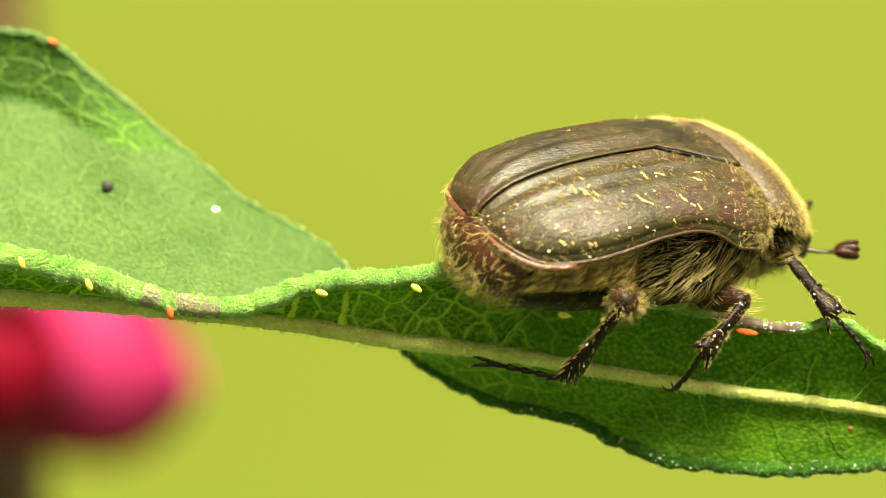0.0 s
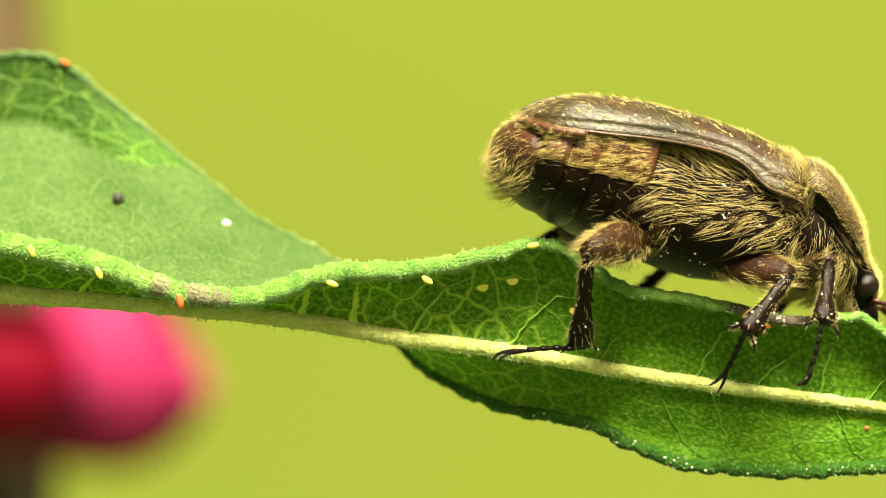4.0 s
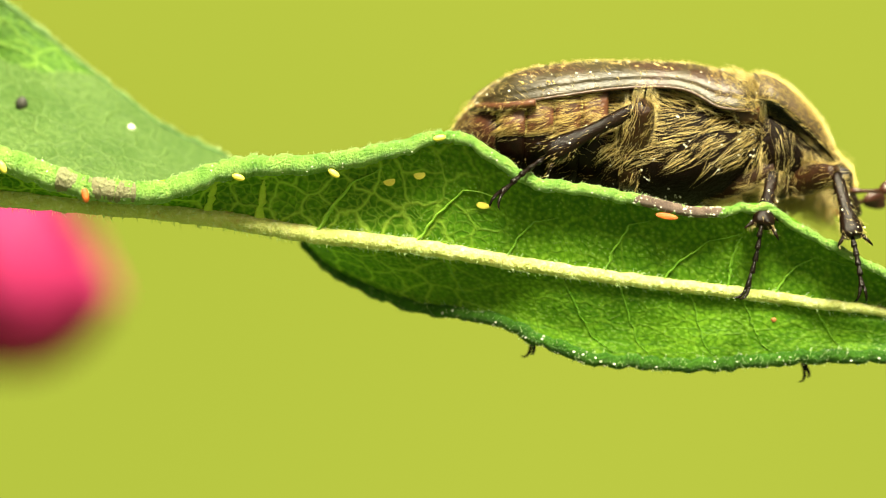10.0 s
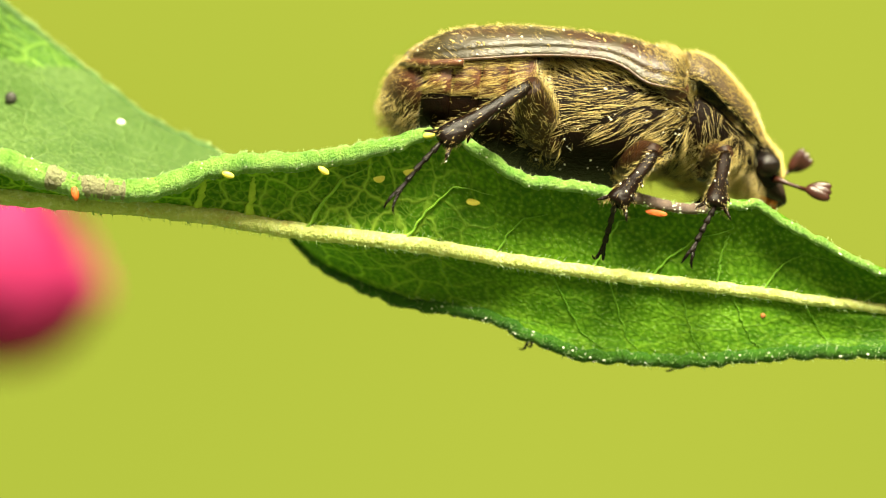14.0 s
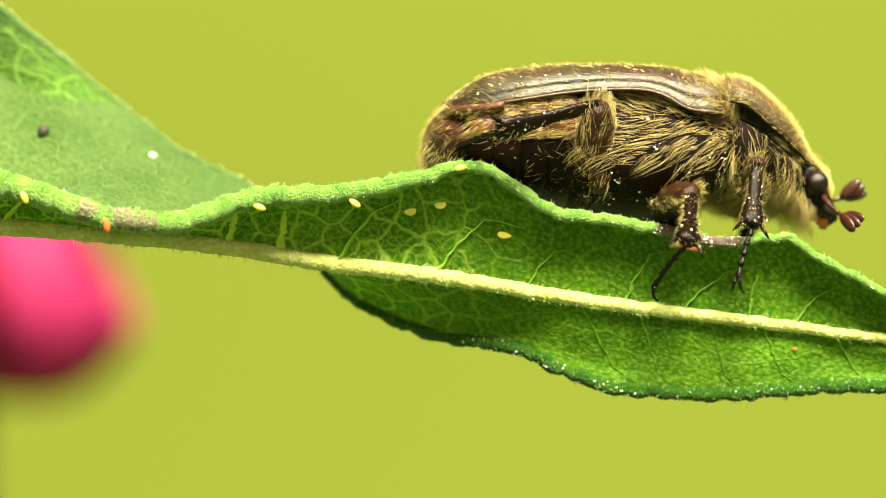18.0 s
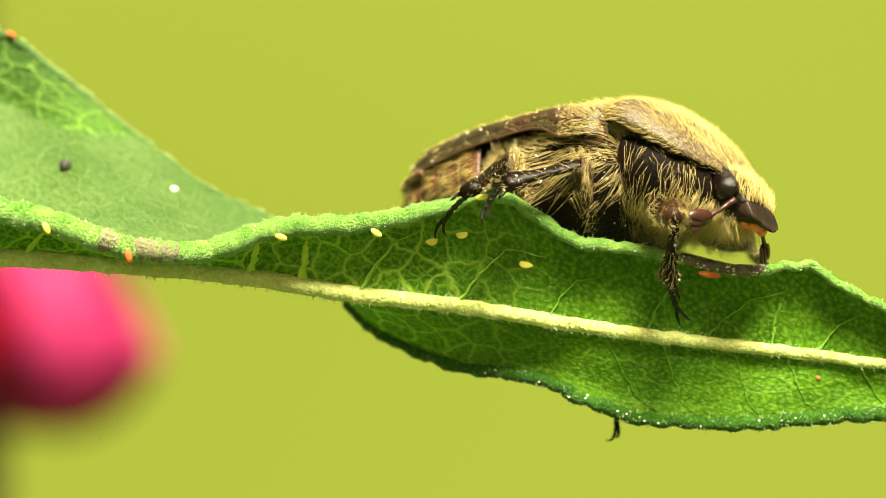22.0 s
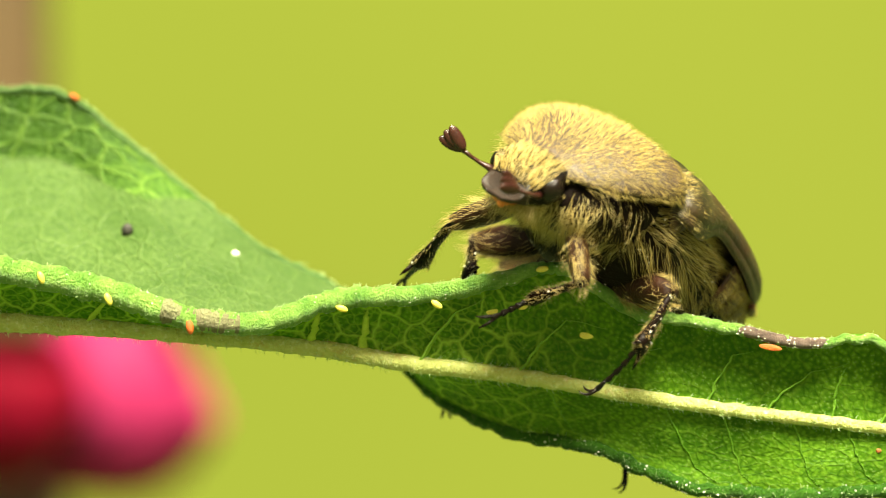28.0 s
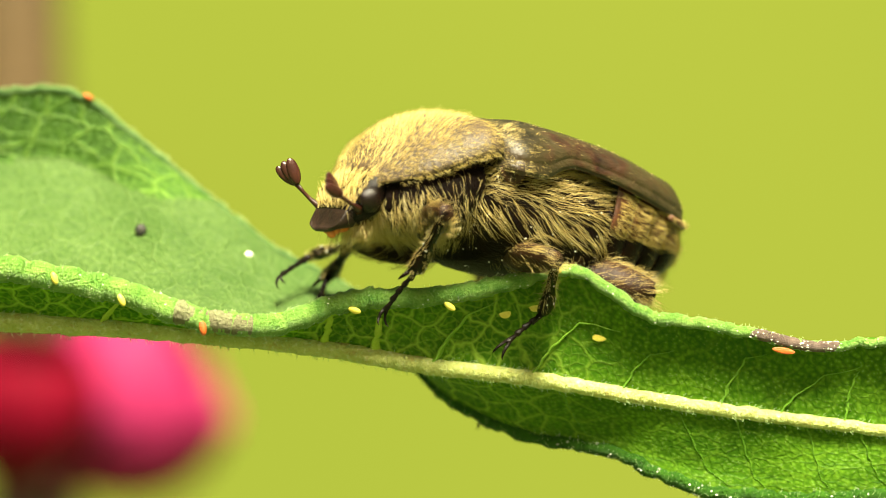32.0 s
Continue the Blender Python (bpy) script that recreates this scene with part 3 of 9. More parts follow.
        half = radians(62) * math.sin(math.pi * (0.18 + 0.70 * s)) ** 0.6
        rows.append([tuple(q @ Vector((r * math.cos(a), r * math.sin(a), size * (2.0 * s - 0.05 * (a / half) ** 2)))) for a in (half * (k / 5 - 1) for k in range(11))])
    return grid(rows)


def flower(name, c, axis, size, petals, material, label):
    root = new(name)
    root.location = mm(*c)
    tagged(root, label, "flower")
    axis = Vector(axis).normalized()
    part("receptacle", ellipsoid((0, 0, 0), (size * 0.4, size * 0.4, size * 0.4)), M_calyx, root)
    part("core", ellipsoid(tuple(axis * size * 0.95), (size * 0.80, size * 0.80, size * 0.80)), material, root)
    for k in range(petals):
        solid(part("petal", petal_geo(axis, size, 2 * math.pi * k / petals, 0.05 * (k % 2)), material, root), 0.25)
    return root


def plant():
    root = new("plant_stem")
    root.location = mm(-110.0, 520, -600)
    tagged(root, "pale brown woody plant stem, far out of focus", "stem")
    path = [(2.6 * math.sin(i * 0.5), 1.4 * math.cos(i * 0.7), 960 * i / 30) for i in range(31)]
    part("stalk", tube(path, [12.4 - 0.077 * i for i in range(31)], 14), M_stem, root)
    for k, z in enumerate((130, 320, 490, 742)):
        part("node", ellipsoid((1.1, 0, z), (13.5, 13.5, 6.7)), M_stem, root, "swollen stem joint")
    flower("pink_flower", (-107.7, 520, -35.0), (0.90, 0.0, 0.45), 21.7, 8, M_petal, "bright pink flower bud with cupped petals, out of focus")
    flower("crimson_flower", (-103.8, 476.6, -38.7), (0.15, -0.3, 0.9), 15.2, 8, M_petal_dark, "deep crimson flower bud with folded petals, out of focus")
    st = new("flower_stalk")
    st.location = mm(-106.7, 509, -600)
    tagged(st, "dark thin flower stalk, out of focus", "stem")
    path = [(-1.4 - 3.3 * math.sin(math.pi * i / 20), -4.3, 561 * i / 20) for i in range(21)]
    part("stalk", tube(path, 7.0, 12), M_calyx, st)
    part("bract", ellipsoid((-1.7, -4.3, 547), (9.9, 9.9, 13.2)), M_calyx, st, "dark bract under the buds")


# ---- beetle ----
WING_W = curve_at([(-3.98, 0.55), (-3.85, 1.35), (-3.4, 2.05), (-2.9, 2.36), (-2, 2.6), (-1, 2.66), (0, 2.6), (1, 2.62), (1.8, 2.78), (2.5, 2.95), (3.0, 2.92), (3.3, 2.7), (3.42, 2.4)])
WING_T = curve_at([(-3.98, 0.48), (-3.85, 0.72), (-3.4, 1.08), (-2.9, 1.32), (-2, 1.54), (-1, 1.67), (0, 1.73), (1.2, 1.74), (2.2, 1.68), (3.42, 1.50)])
WING_M = curve_at([(-3.98, 0.40), (-3.4, 0.28), (-2.9, 0.30), (-2, 0.42), (-1, 0.60), (0, 0.74), (1, 0.78), (1.6, 0.64), (2.3, 0.24), (3.42, 0.20)])
PRO_W = curve_at([(3.40, 2.35), (3.55, 2.55), (3.95, 2.58), (4.55, 2.32), (5.2, 1.88), (5.6, 1.40), (5.85, 0.98), (6.0, 0.72)])
PRO_T = curve_at([(3.40, 1.48), (3.7, 1.54), (4.1, 1.43), (4.6, 1.12), (5.15, 0.63), (5.6, 0.08), (5.85, -0.26), (6.0, -0.48)])
PRO_M = curve_at([(3.40, 0.62), (3.9, 0.46), (4.55, 0.06), (5.2, -0.38), (5.6, -0.62), (6.0, -0.82)])


def wing_point(x, v, s):
    a = v * math.pi / 2
    w, t, m = WING_W(x), WING_T(x), WING_M(x)
    fade = max(0.0, min(1, (x + 3.9) * 0.7, (3.2 - x) * 0.7))
    rib = fade * (0.060 * math.exp(-((v - 0.17) / 0.05) ** 2) + 0.032 * math.exp(-((v - 0.34) / 0.07) ** 2) + 0.010 * math.exp(-((v - 0.50) / 0.05) ** 2))
    seam = 0.05 * math.exp(-(v / 0.03) ** 2) - 0.035 * math.exp(-((v - 0.07) / 0.03) ** 2)
    hump = 0.14 * math.exp(-((x + 2.9) / 0.45) ** 2 - ((v - 0.52) / 0.16) ** 2)
    edge = -0.03 * math.exp(-((v - 0.93) / 0.035) ** 2)
    k = 1 + (1.6 * rib + hump + edge) / 2.0
    return (x, s * (0.02 + w * math.sin(a) ** 0.92 * k), m + (t - m) * max(0.0, math.cos(a)) ** 0.68 * k + rib * 0.8 + seam)


def pro_point(x, a):
    w, t, m = PRO_W(x), PRO_T(x), PRO_M(x)
    back = 0.06 * math.cos(a) ** 2 * max(0, (4.0 - x) / 0.6)
    return (x - back, w * math.sin(a), m + (t - m) * max(0.0, math.cos(a)) ** 0.8)


def loft(stations, n=28, box=1.0):
    """Closed body through stations x, centre z, half width, up, down."""
    rows = []
    for x, z, w, up, down in stations:
        rows.append([(x, w * math.copysign(abs(math.cos(t)) ** box, math.cos(t)), z + (up if math.sin(t) > 0 else down) * abs(math.sin(t)) ** 0.85 * (1 if math.sin(t) > 0 else -1)) for t in (2 * math.pi * k / n for k in range(n))])
    return grid(rows, True, True)


def bristles(geo, count, length, lean, parent, label, radius=0.011, lift=0.45, jitter=0.35, keep=None, droop=0.25, material=None, clump=0.6):
    g = hair_geo(geo, count, length, lean, radius, lift, jitter, keep, droop, clump)
    return part("hairs", g, material or M_hair, parent, label)


ANTENNAE = []


def beetle():
    root = new("beetle")
    tagged(root, "brown flower beetle with golden hairs and cream-specked wing cases", "beetle")
    back = (-1, 0, -0.15)
    # wing cases
    for s in (1, -1):
        xs = [-3.98 + 7.40 * (0.5 - 0.5 * math.cos(math.pi * i / 54)) for i in range(55)]
        g = grid([[wing_point(x, j / 64, s) for j in range(65)] for x in xs])
        wing = solid(part("wing_case", g, M_elytron, root, "dark bronze-brown ribbed wing case with cream specks"), 0.07)
        bead = [wing_point(x, 1.0, s) for x in xs]
        part("rim", tube(bead, 0.045, 8), M_rim, wing, "brown raised rim")
        bristles(g, 7500, 0.14, back, wing, "short pale hairs", 0.0036, 0.55, 0.3, lambda P, N: (rng.random(len(P)) < 0.26 - 0.12 * (np.abs(P[:, 1]) > 2.1)) | (P[:, 0] > 2.9) | ((P[:, 0] > 2.2) & (np.abs(P[:, 1]) > 1.9)))
        bristles(g, 9000, 0.30, back, wing, "long shoulder hairs", 0.0040, 0.35, 0.2, lambda P, N: (P[:, 0] > 2.75 + 0.35 * rng.random(len(P))) & (np.abs(P[:, 1]) > 1.5 + 0.4 * rng.random(len(P))))
        part("pollen", grains_geo(g, 34, 0.028), M_pollen, wing, "tiny pale pollen grains")
        vs, fs = [], []
        for k in range(28):
            x, v = -3.5 + 5.8 * rng.random(), 0.10 + 0.82 * rng.random()
            drift, run = 0.030 * rng.normal(), int(3 + 15 * rng.random() ** 2)
            for q in range(run):
                x += 0.06 * rng.random() - 0.02
                v += 0.009 + drift * 0.2 + 0.004 * rng.normal()
                p = wing_point(min(max(x, -3.8), 2.7), min(max(v, 0.05), 0.96), s)
                e = ellipsoid(p, (0.014 + 0.030 * rng.random(), 0.016 + 0.024 * rng.random(), 0.014), 4, 7)
                o = len(vs)
                vs += e[0]
                fs += [tuple(i + o for i in f) for f in e[1]]
        part("cream_specks", (vs, fs), M_cream, wing, "cream scale streaks")
    top_at = lambda x, y: wing_point(x, 2 / math.pi * math.asin(min(1.0, (abs(y) / WING_W(x)) ** (1 / 0.92))), 1)[2]
    tri = [[(1.25 + 2.1 * i / 14, (j / 10 * 2 - 1) * 0.98 * (i / 14) ** 0.9, max(top_at(1.25 + 2.1 * i / 14, 0.0) - 0.05, top_at(1.25 + 2.1 * i / 14, 0.6)) + 0.07 - 0.10 * abs(j / 10 * 2 - 1) ** 3 * (i / 14)) for j in range(11)] for i in range(15)]
    shield = solid(part("scutellum", grid(tri), M_elytron, root, "smooth brown triangular shield"), 0.05)
    # A black strip is laid along each edge where no furrow is cut.
    for s in (1, -1):
        path = [(1.22 + 2.13 * i / 14, s * 1.02 * (i / 14) ** 0.9, tri[i][10][2] - 0.015) for i in range(15)]
        part("edge_strip", tube(path, 0.035, 6), M_black, shield, "dark furrow beside the shield")
    # pronotum
    xs = [3.40 + 2.6 * i / 26 for i in range(27)]
    g = grid([[pro_point(x, (j / 36 * 2 - 1) * math.pi / 2) for j in range(37)] for x in xs])
    pron = solid(part("pronotum", g, M_pron, root, "neck shield covered with dense golden hairs"), 0.08)
    bristles(g, 12500, 0.27, lambda P, N: np.stack([-0.75 * np.ones(len(P)), 0.3 * P[:, 1], -0.12 * np.abs(P[:, 1])], 1), pron, "dense golden hairs", 0.0043, 0.46, 0.13, lambda P, N: P[:, 0] > 3.62 + (0.2 + 0.25 * rng.random(len(P))) * (np.abs(P[:, 1]) < 1.5), material=M_gold, clump=0.38)
    part("rear_rim", tube([tuple(Vector(pro_point(3.40, (j / 36 * 2 - 1) * math.pi / 2)) + Vector((0, 0, -0.02))) for j in range(37)], 0.06, 8), M_cuticle, pron, "smooth dark hind rim")
    for s in (1, -1):
        part("rim", tube([pro_point(x, s * math.pi / 2) for x in xs], 0.05, 8), M_cuticle, pron, "dark raised rim")
    g = loft([(2.8, -0.2, 0.6, 0.4, 0.5), (3.2, -0.3, 1.9, 0.8, 1.3), (3.8, -0.1, 2.42, 0.6, 1.65), (4.5, -0.35, 2.18, 0.5, 1.5), (5.2, -0.75, 1.72, 0.45, 1.05), (5.7, -0.9, 1.1, 0.4, 0.7)])
    pro = part("prothorax", g, M_thorax, root, "dark underside of the forebody")
    bristles(g, 5400, 0.60, (-0.4, 0, -1), pro, "long golden hairs", 0.0045, 0.35, 0.25, lambda P, N: (P[:, 2] < -1.25) | (rng.random(len(P)) < 0.20 + 0.4 * (P[:, 0] < 3.7)))
    bristles(g, 2600, 0.60, (-0.5, 0, -1), pro, "golden collar behind the head", 0.0055, 0.35, 0.2, lambda P, N: (P[:, 0] > 4.95) & (P[:, 0] < 5.5) & (P[:, 2] < -0.55))
    # middle body
    g = loft([(-0.85, -0.6, 1.9, 1.2, 1.2), (-0.62, -0.55, 2.44, 1.35, 1.55), (0.0, -0.55, 2.54, 1.6, 1.62), (0.9, -0.6, 2.56, 1.8, 1.65), (1.8, -0.55, 2.68, 1.7, 1.7), (2.6, -0.5, 2.72, 1.4, 1.6), (3.15, -0.35, 2.55, 1.2, 1.3), (3.5, -0.25, 2.38, 1.0, 1.3), (3.8, -0.2, 1.9, 0.7, 1.2)], 36, 0.8)
    tho = part("thorax", g, M_thorax, root, "brown breast plates with long golden hairs")
    bristles(g, 7600, 0.70, lambda P, N: np.stack([-np.ones(len(P)), 0 * P[:, 1], -0.25 - 0.45 * (P[:, 2] < -0.4) + 0.25 * np.sin(2.2 * P[:, 0])], 1), tho, "long golden hairs", 0.0050, 0.30, 0.16, lambda P, N: (P[:, 2] < 0.75) & (P[:, 0] > -0.80 + 0.5 * rng.random(len(P))) & (P[:, 2] > -1.35 + 0.6 * rng.random(len(P))))
    bristles(g, 2600, 0.55, (-1, 0, 0.15), tho, "hairs along the wing rim", 0.0045, 0.65, 0.2, lambda P, N: (P[:, 0] < 2.9) & (P[:, 0] > -0.3) & (P[:, 2] > 0.0) & (P[:, 2] < 1.1))
    bristles(g, 5200, 0.55, (-0.8, 0, 0.3), tho, "hair ruff behind the neck shield", 0.0045, 0.45, 0.2, lambda P, N: (P[:, 0] > 2.85) & (P[:, 2] > -0.5))
    part("pollen", grains_geo(g, 260, 0.026, lambda p: p[2] < 0.2), M_pollen, tho, "tiny pale pollen grains")
    for s in (1, -1):
        part("shoulder_plate", ellipsoid((3.05, s * 2.56, 0.25), (0.40, 0.14, 0.36)), M_tail, root, "smooth grey-brown shoulder plate")
    # belly segments
    xs = [0.15, -0.62, -1.34, -2.05, -2.78, -3.45]
    for k in range(5):
        st = []
        for i in range(9):
            f = i / 8
            x = xs[k] + (xs[k + 1] - xs[k] - 0.06) * f
            w = 2.42 - 0.045 * (x + 0.6) ** 2 * (1 if x < -0.6 else 0)
            d = 1.66 - 0.045 * max(0, -x) ** 2.0
            b = 0.07 * math.sin(math.pi * f) - 0.05 * f
            st.append((x, -0.45, w + b, 1.5 - 0.05 * x * x, d + b))
        g = loft(st, 44, 0.85)
        seg = part("belly_segment", g, M_sternite, root, "shiny reddish-brown belly segment")
        bristles(g, 500, 0.16, (-1, 0, -0.3), seg, "short pale hairs", 0.004, 0.3, 0.2, lambda P, N: (np.abs(P[:, 1]) > 1.2) & (P[:, 2] < 0.0))
        if k == 0:
            bristles(g, 2200, 0.45, (-1, 0, -0.25), seg, "long pale hairs", 0.0046, 0.25, 0.15, lambda P, N: (np.abs(P[:, 1]) > 1.6) & (P[:, 2] > -1.0) & (P[:, 2] < 0.7))
        # reddish side plates under the wing cases, with pale tufts
        for s in (1, -1) if k else ():
            rows = []
            for i in range(11):
                f = i / 10
                x = xs[k] + (xs[k + 1] - xs[k] + 0.05) * f
                w = 2.48 - 0.045 * (x + 0.6) ** 2 * (1 if x < -0.6 else 0)
                puff = 0.06 * math.sin(math.pi * f) ** 0.6
                row = []
                for j in range(13):
                    t = j / 12
                    z = WING_M(x) - 0.02 - (WING_M(x) + 0.55) * t
                    y = (WING_W(x) - 0.14) * (1 - t) ** 1.5 + (w + 0.04) * (1 - (1 - t) ** 1.5) - 0.32 * max(0.0, t - 0.6) ** 1.4 + puff * (0.4 + 0.6 * math.sin(math.pi * t))
                    row.append((x, s * y, z))
                rows.append(row)
            g = grid(rows)
            plate = solid(part("side_plate", g, M_side, root, "shiny reddish side plate of a belly segment"), 0.05, 0.0)
            mid = 0.5 * (xs[k] + xs[k + 1])
            bristles(g, 290, 0.40, (-1, 0, -0.22), plate, "pale hair tuft", 0.0046, 0.18, 0.14, lambda P, N: np.abs(P[:, 0] - mid - 0.05) < 0.33 + 0.06 * rng.random(len(P)), material=M_gold)
    g = ellipsoid((-3.35, 0, -0.42), (1.12, 1.95, 1.12), 24, 34)
    pyg = part("tail_plate", g, M_tail, root, "brown tail plate with golden hair fringe")
    bristles(g, 1700, 0.19, (-0.4, 0, -1), pyg, "short golden hairs", 0.0038, 0.36, 0.25, lambda P, N: P[:, 0] < -3.1)
    bristles(g, 2300, 0.48, (-0.8, 0, -0.6), pyg, "golden hair fringe", 0.0046, 0.6, 0.3, lambda P, N: (P[:, 0] < -3.3) & ((P[:, 2] < -0.95) | ((P[:, 0] < -4.1) & (P[:, 2] < -0.4) & (rng.random(len(P)) < 0.4))))
    bristles(g, 800, 0.30, (-1, 0, -0.3), pyg, "pale outer fringe", 0.0042, 0.75, 0.25, lambda P, N: (P[:, 0] < -3.75) & (rng.random(len(P)) < 0.6), material=M_gold)
    ends = [-2.45 - 1.50 * math.sin(math.pi / 2 * i / 16) for i in range(17)]
    ring = [Vector(wing_point(x, 1.0, 1)) + Vector((-0.10, 0.02, -0.10)) for x in ends]
    ring += [Vector((p.x, -p.y, p.z)) for p in reversed(ring)]
    g = tube([tuple(p) for p in ring], 0.10, 10)
    band = part("end_band", g, M_side, root, "brown ridge of the last back segment")
    bristles(g, 900, 0.16, (-0.6, 0, -1), band, "short golden hairs", 0.0036, 0.4, 0.25)
    # hip joints
    for s in (1, -1):
        for c, r, label in (((0.10, s * 1.55, -1.20), (0.70, 0.80, 0.70), "dark hairy hind hip"), ((1.95, s * 1.40, -1.20), (0.55, 0.62, 0.70), "dark hairy middle hip"), ((4.30, s * 1.15, -1.15), (0.46, 0.62, 0.78), "glossy brown front hip")):
            g = ellipsoid(c, r, 14, 20)
            hip = part("hip", g, M_femur, root, label)
            bristles(g, 260, 0.34, (-0.6, 0, -1), hip, "golden hairs", 0.0052, 0.4, 0.2)
    # head
    d, n = Vector((0.58, 0, -0.815)), Vector((0.815, 0, 0.58))
    nose = Vector((5.70, 0, -0.62))
    half = curve_at([(0, 0.95), (0.6, 0.98), (1.0, 0.82), (1.3, 0.70), (1.6, 0.66), (1.74, 0.60), (1.83, 0.48), (1.88, 0.30)])
    high = curve_at([(0, 0.38), (0.6, 0.44), (1.0, 0.36), (1.3, 0.22), (1.6, 0.09), (1.74, 0.055), (1.83, 0.07), (1.88, 0.04)])
    deep = curve_at([(0, 0.7), (0.6, 0.8), (1.0, 0.7), (1.3, 0.48), (1.6, 0.22), (1.75, 0.06), (1.88, 0.02)])

    def head_geo(f0, f1, k):
        rows = []
        for i in range(k + 1):
            f = f0 + (f1 - f0) * i / k
            row = []
            for t in (2 * math.pi * q / 28 for q in range(28)):
                c, e = math.cos(t), math.sin(t)
                up = high(f) if e > 0 else deep(f)
                lip = (0.10 * abs(c) ** 6 if f > 1.3 and e >= 0 else 0)
                row.append(tuple(nose + d * f - n * 0.10 * max(0.0, f - 1.0) ** 2 + Vector((0, half(f) * math.copysign(abs(c) ** 0.85, c), 0)) + n * (math.copysign(up * abs(e) ** 0.7, e) + lip)))
            rows.append(row)
        return grid(rows, True, True)
    g = head_geo(0.0, 1.32, 16)
    head = part("head", g, M_black, root, "black head with golden hair on the brow")
    bristles(g, 4600, 0.26, (-0.4, 0, 1), head, "golden brow hairs", 0.0055, 0.45, 0.2, lambda P, N: ((N[:, 0] * 0.815 + N[:, 2] * 0.58) > 0.35) & (P[:, 2] > -1.68) & (np.abs(P[:, 1]) < 0.85) & (P[:, 2] < -0.55), material=M_gold)
    bristles(g, 3200, 0.70, (0.0, 0, -1), head, "golden chin hairs", 0.0052, 0.6, 0.4, lambda P, N: (N[:, 0] * 0.815 + N[:, 2] * 0.58) < -0.4)
    part("clypeus", head_geo(1.28, 1.88, 14), M_plate, root, "glossy dark snout plate with raised rim")
    tip = nose + d * 1.66 - n * 0.24
    part("mouthparts", joined(ellipsoid(tuple(tip), (0.17, 0.30, 0.13)), ellipsoid(tuple(tip + d * 0.12 + Vector((0, 0.14, 0))), (0.13, 0.10, 0.12)), ellipsoid(tuple(tip - d * 0.25 - n * 0.10), (0.25, 0.3, 0.15))), M_mouth, root, "orange mouthparts")
    for s in (1, -1):
        p = nose + d * 0.72 - n * 0.02
        part("eye", ellipsoid((p.x, s * 0.88, p.z), (0.34, 0.28, 0.34)), M_eye, root, "glossy dark brown eye")
        path = [(0, 0, 0), (0.17, s * 0.10, 0.01), (0.40, s * 0.13, 0.0), (0.66, s * 0.12, 0.01), (0.92, s * 0.08, 0.03)]
        ant = part("antenna", tube(path, [0.11, 0.085, 0.055, 0.05, 0.07], 8), M_club, root, "dark reddish antenna")
        p = nose + d * 1.12 - n * 0.05
        ant.location = Vector((p.x, s * 0.80, p.z)) * MM
        for k in range(3):
            t = Matrix.Rotation(radians(-12 + 16 * (k - 1)), 3, "Y")
            c = Vector((0.90, s * 0.08, 0.03)) + t @ Vector((0.34, 0, 0)) + Vector((0, s * 0.08 * (k - 1), 0.02))
            part("club_leaf", ellipsoid(tuple(c), (0.36, 0.07, 0.16), 10, 12, t), M_club, ant, "dark club leaf")
        ANTENNAE.append(ant)
    return root


def leg_meshes():
    """Geometry of each leg piece, along +x from its joint; y is its flat width, z its thickness."""
    out = {}
    for kind, fl, tl, al, k in (("front", 2.0, 2.0, 1.7, 1.0), ("middle", 2.3, 2.1, 2.0, 1.0), ("hind", 2.6, 2.9, 2.4, 1.1)):
        st, thick = [], 0.62 if kind == "hind" else 0.42
        for i in range(15):
            f = i / 14
            r = {"hind": 0.52, "middle": 0.47, "front": 0.41}[kind] * math.sin(math.pi * (0.16 + 0.72 * f)) ** 0.8 + 0.02
            st.append((fl * f, 0, r, 0.12 + r * thick, 0.12 + r * thick))
        fem = loft(st, 14)
        st = []
        for i in range(15):
            f = i / 14
            r = (0.13 + 0.17 * f ** 1.2 + 0.03 * math.sin(9 * f)) * k * (1.0 if f < 0.95 else 0.8)
            st.append((tl * f, 0, r, r * 0.6, r * 0.6))
        tib = loft(st, 12)
        teeth = []
        for f, s, ln in ((1.0, 1, 0.42), (1.0, -1, 0.36), (0.74, 1, 0.34), (0.5, 1, 0.24)):
            b = Vector((tl * f * 0.97, s * 0.24 * k * f, 0))
            d = Vector((0.75, s * 0.6, -0.15)).normalized() * ln
            teeth.append(tube([tuple(b), tuple(b + d * 0.6), tuple(b + d)], [0.07, 0.05, 0.012], 6))
        tib = joined(tib, *teeth)
        beads = []
        seg = al * 0.80 / 5
        for i in range(5):
            x0 = seg * i
            ln = seg * (1.0 if i < 4 else 1.25)
            z = -0.05 * (i - 2) ** 2 * 0.2
            st = [(x0 + ln * f, z, r, r * 0.9, r * 0.9) for f, r in ((0, 0.045), (0.3, 0.060), (0.75, 0.085), (0.95, 0.085), (1.02, 0.045))]
            beads.append(loft(st, 9))
        tar = joined(*beads)
        claws = []
        for s in (1, -1):
            c0 = Vector((al * 0.83, s * 0.05, -0.04))
            claws.append(tube([tuple(c0 + Vector((al * 0.17 * math.sin(a), s * 0.06 * a, -0.24 * (1 - math.cos(a))))) for a in (0, 0.5, 1.0, 1.5, 1.9)], [0.052, 0.047, 0.038, 0.024, 0.007], 6))
        out[kind] = (fem, tib, tar, claws)
    return out


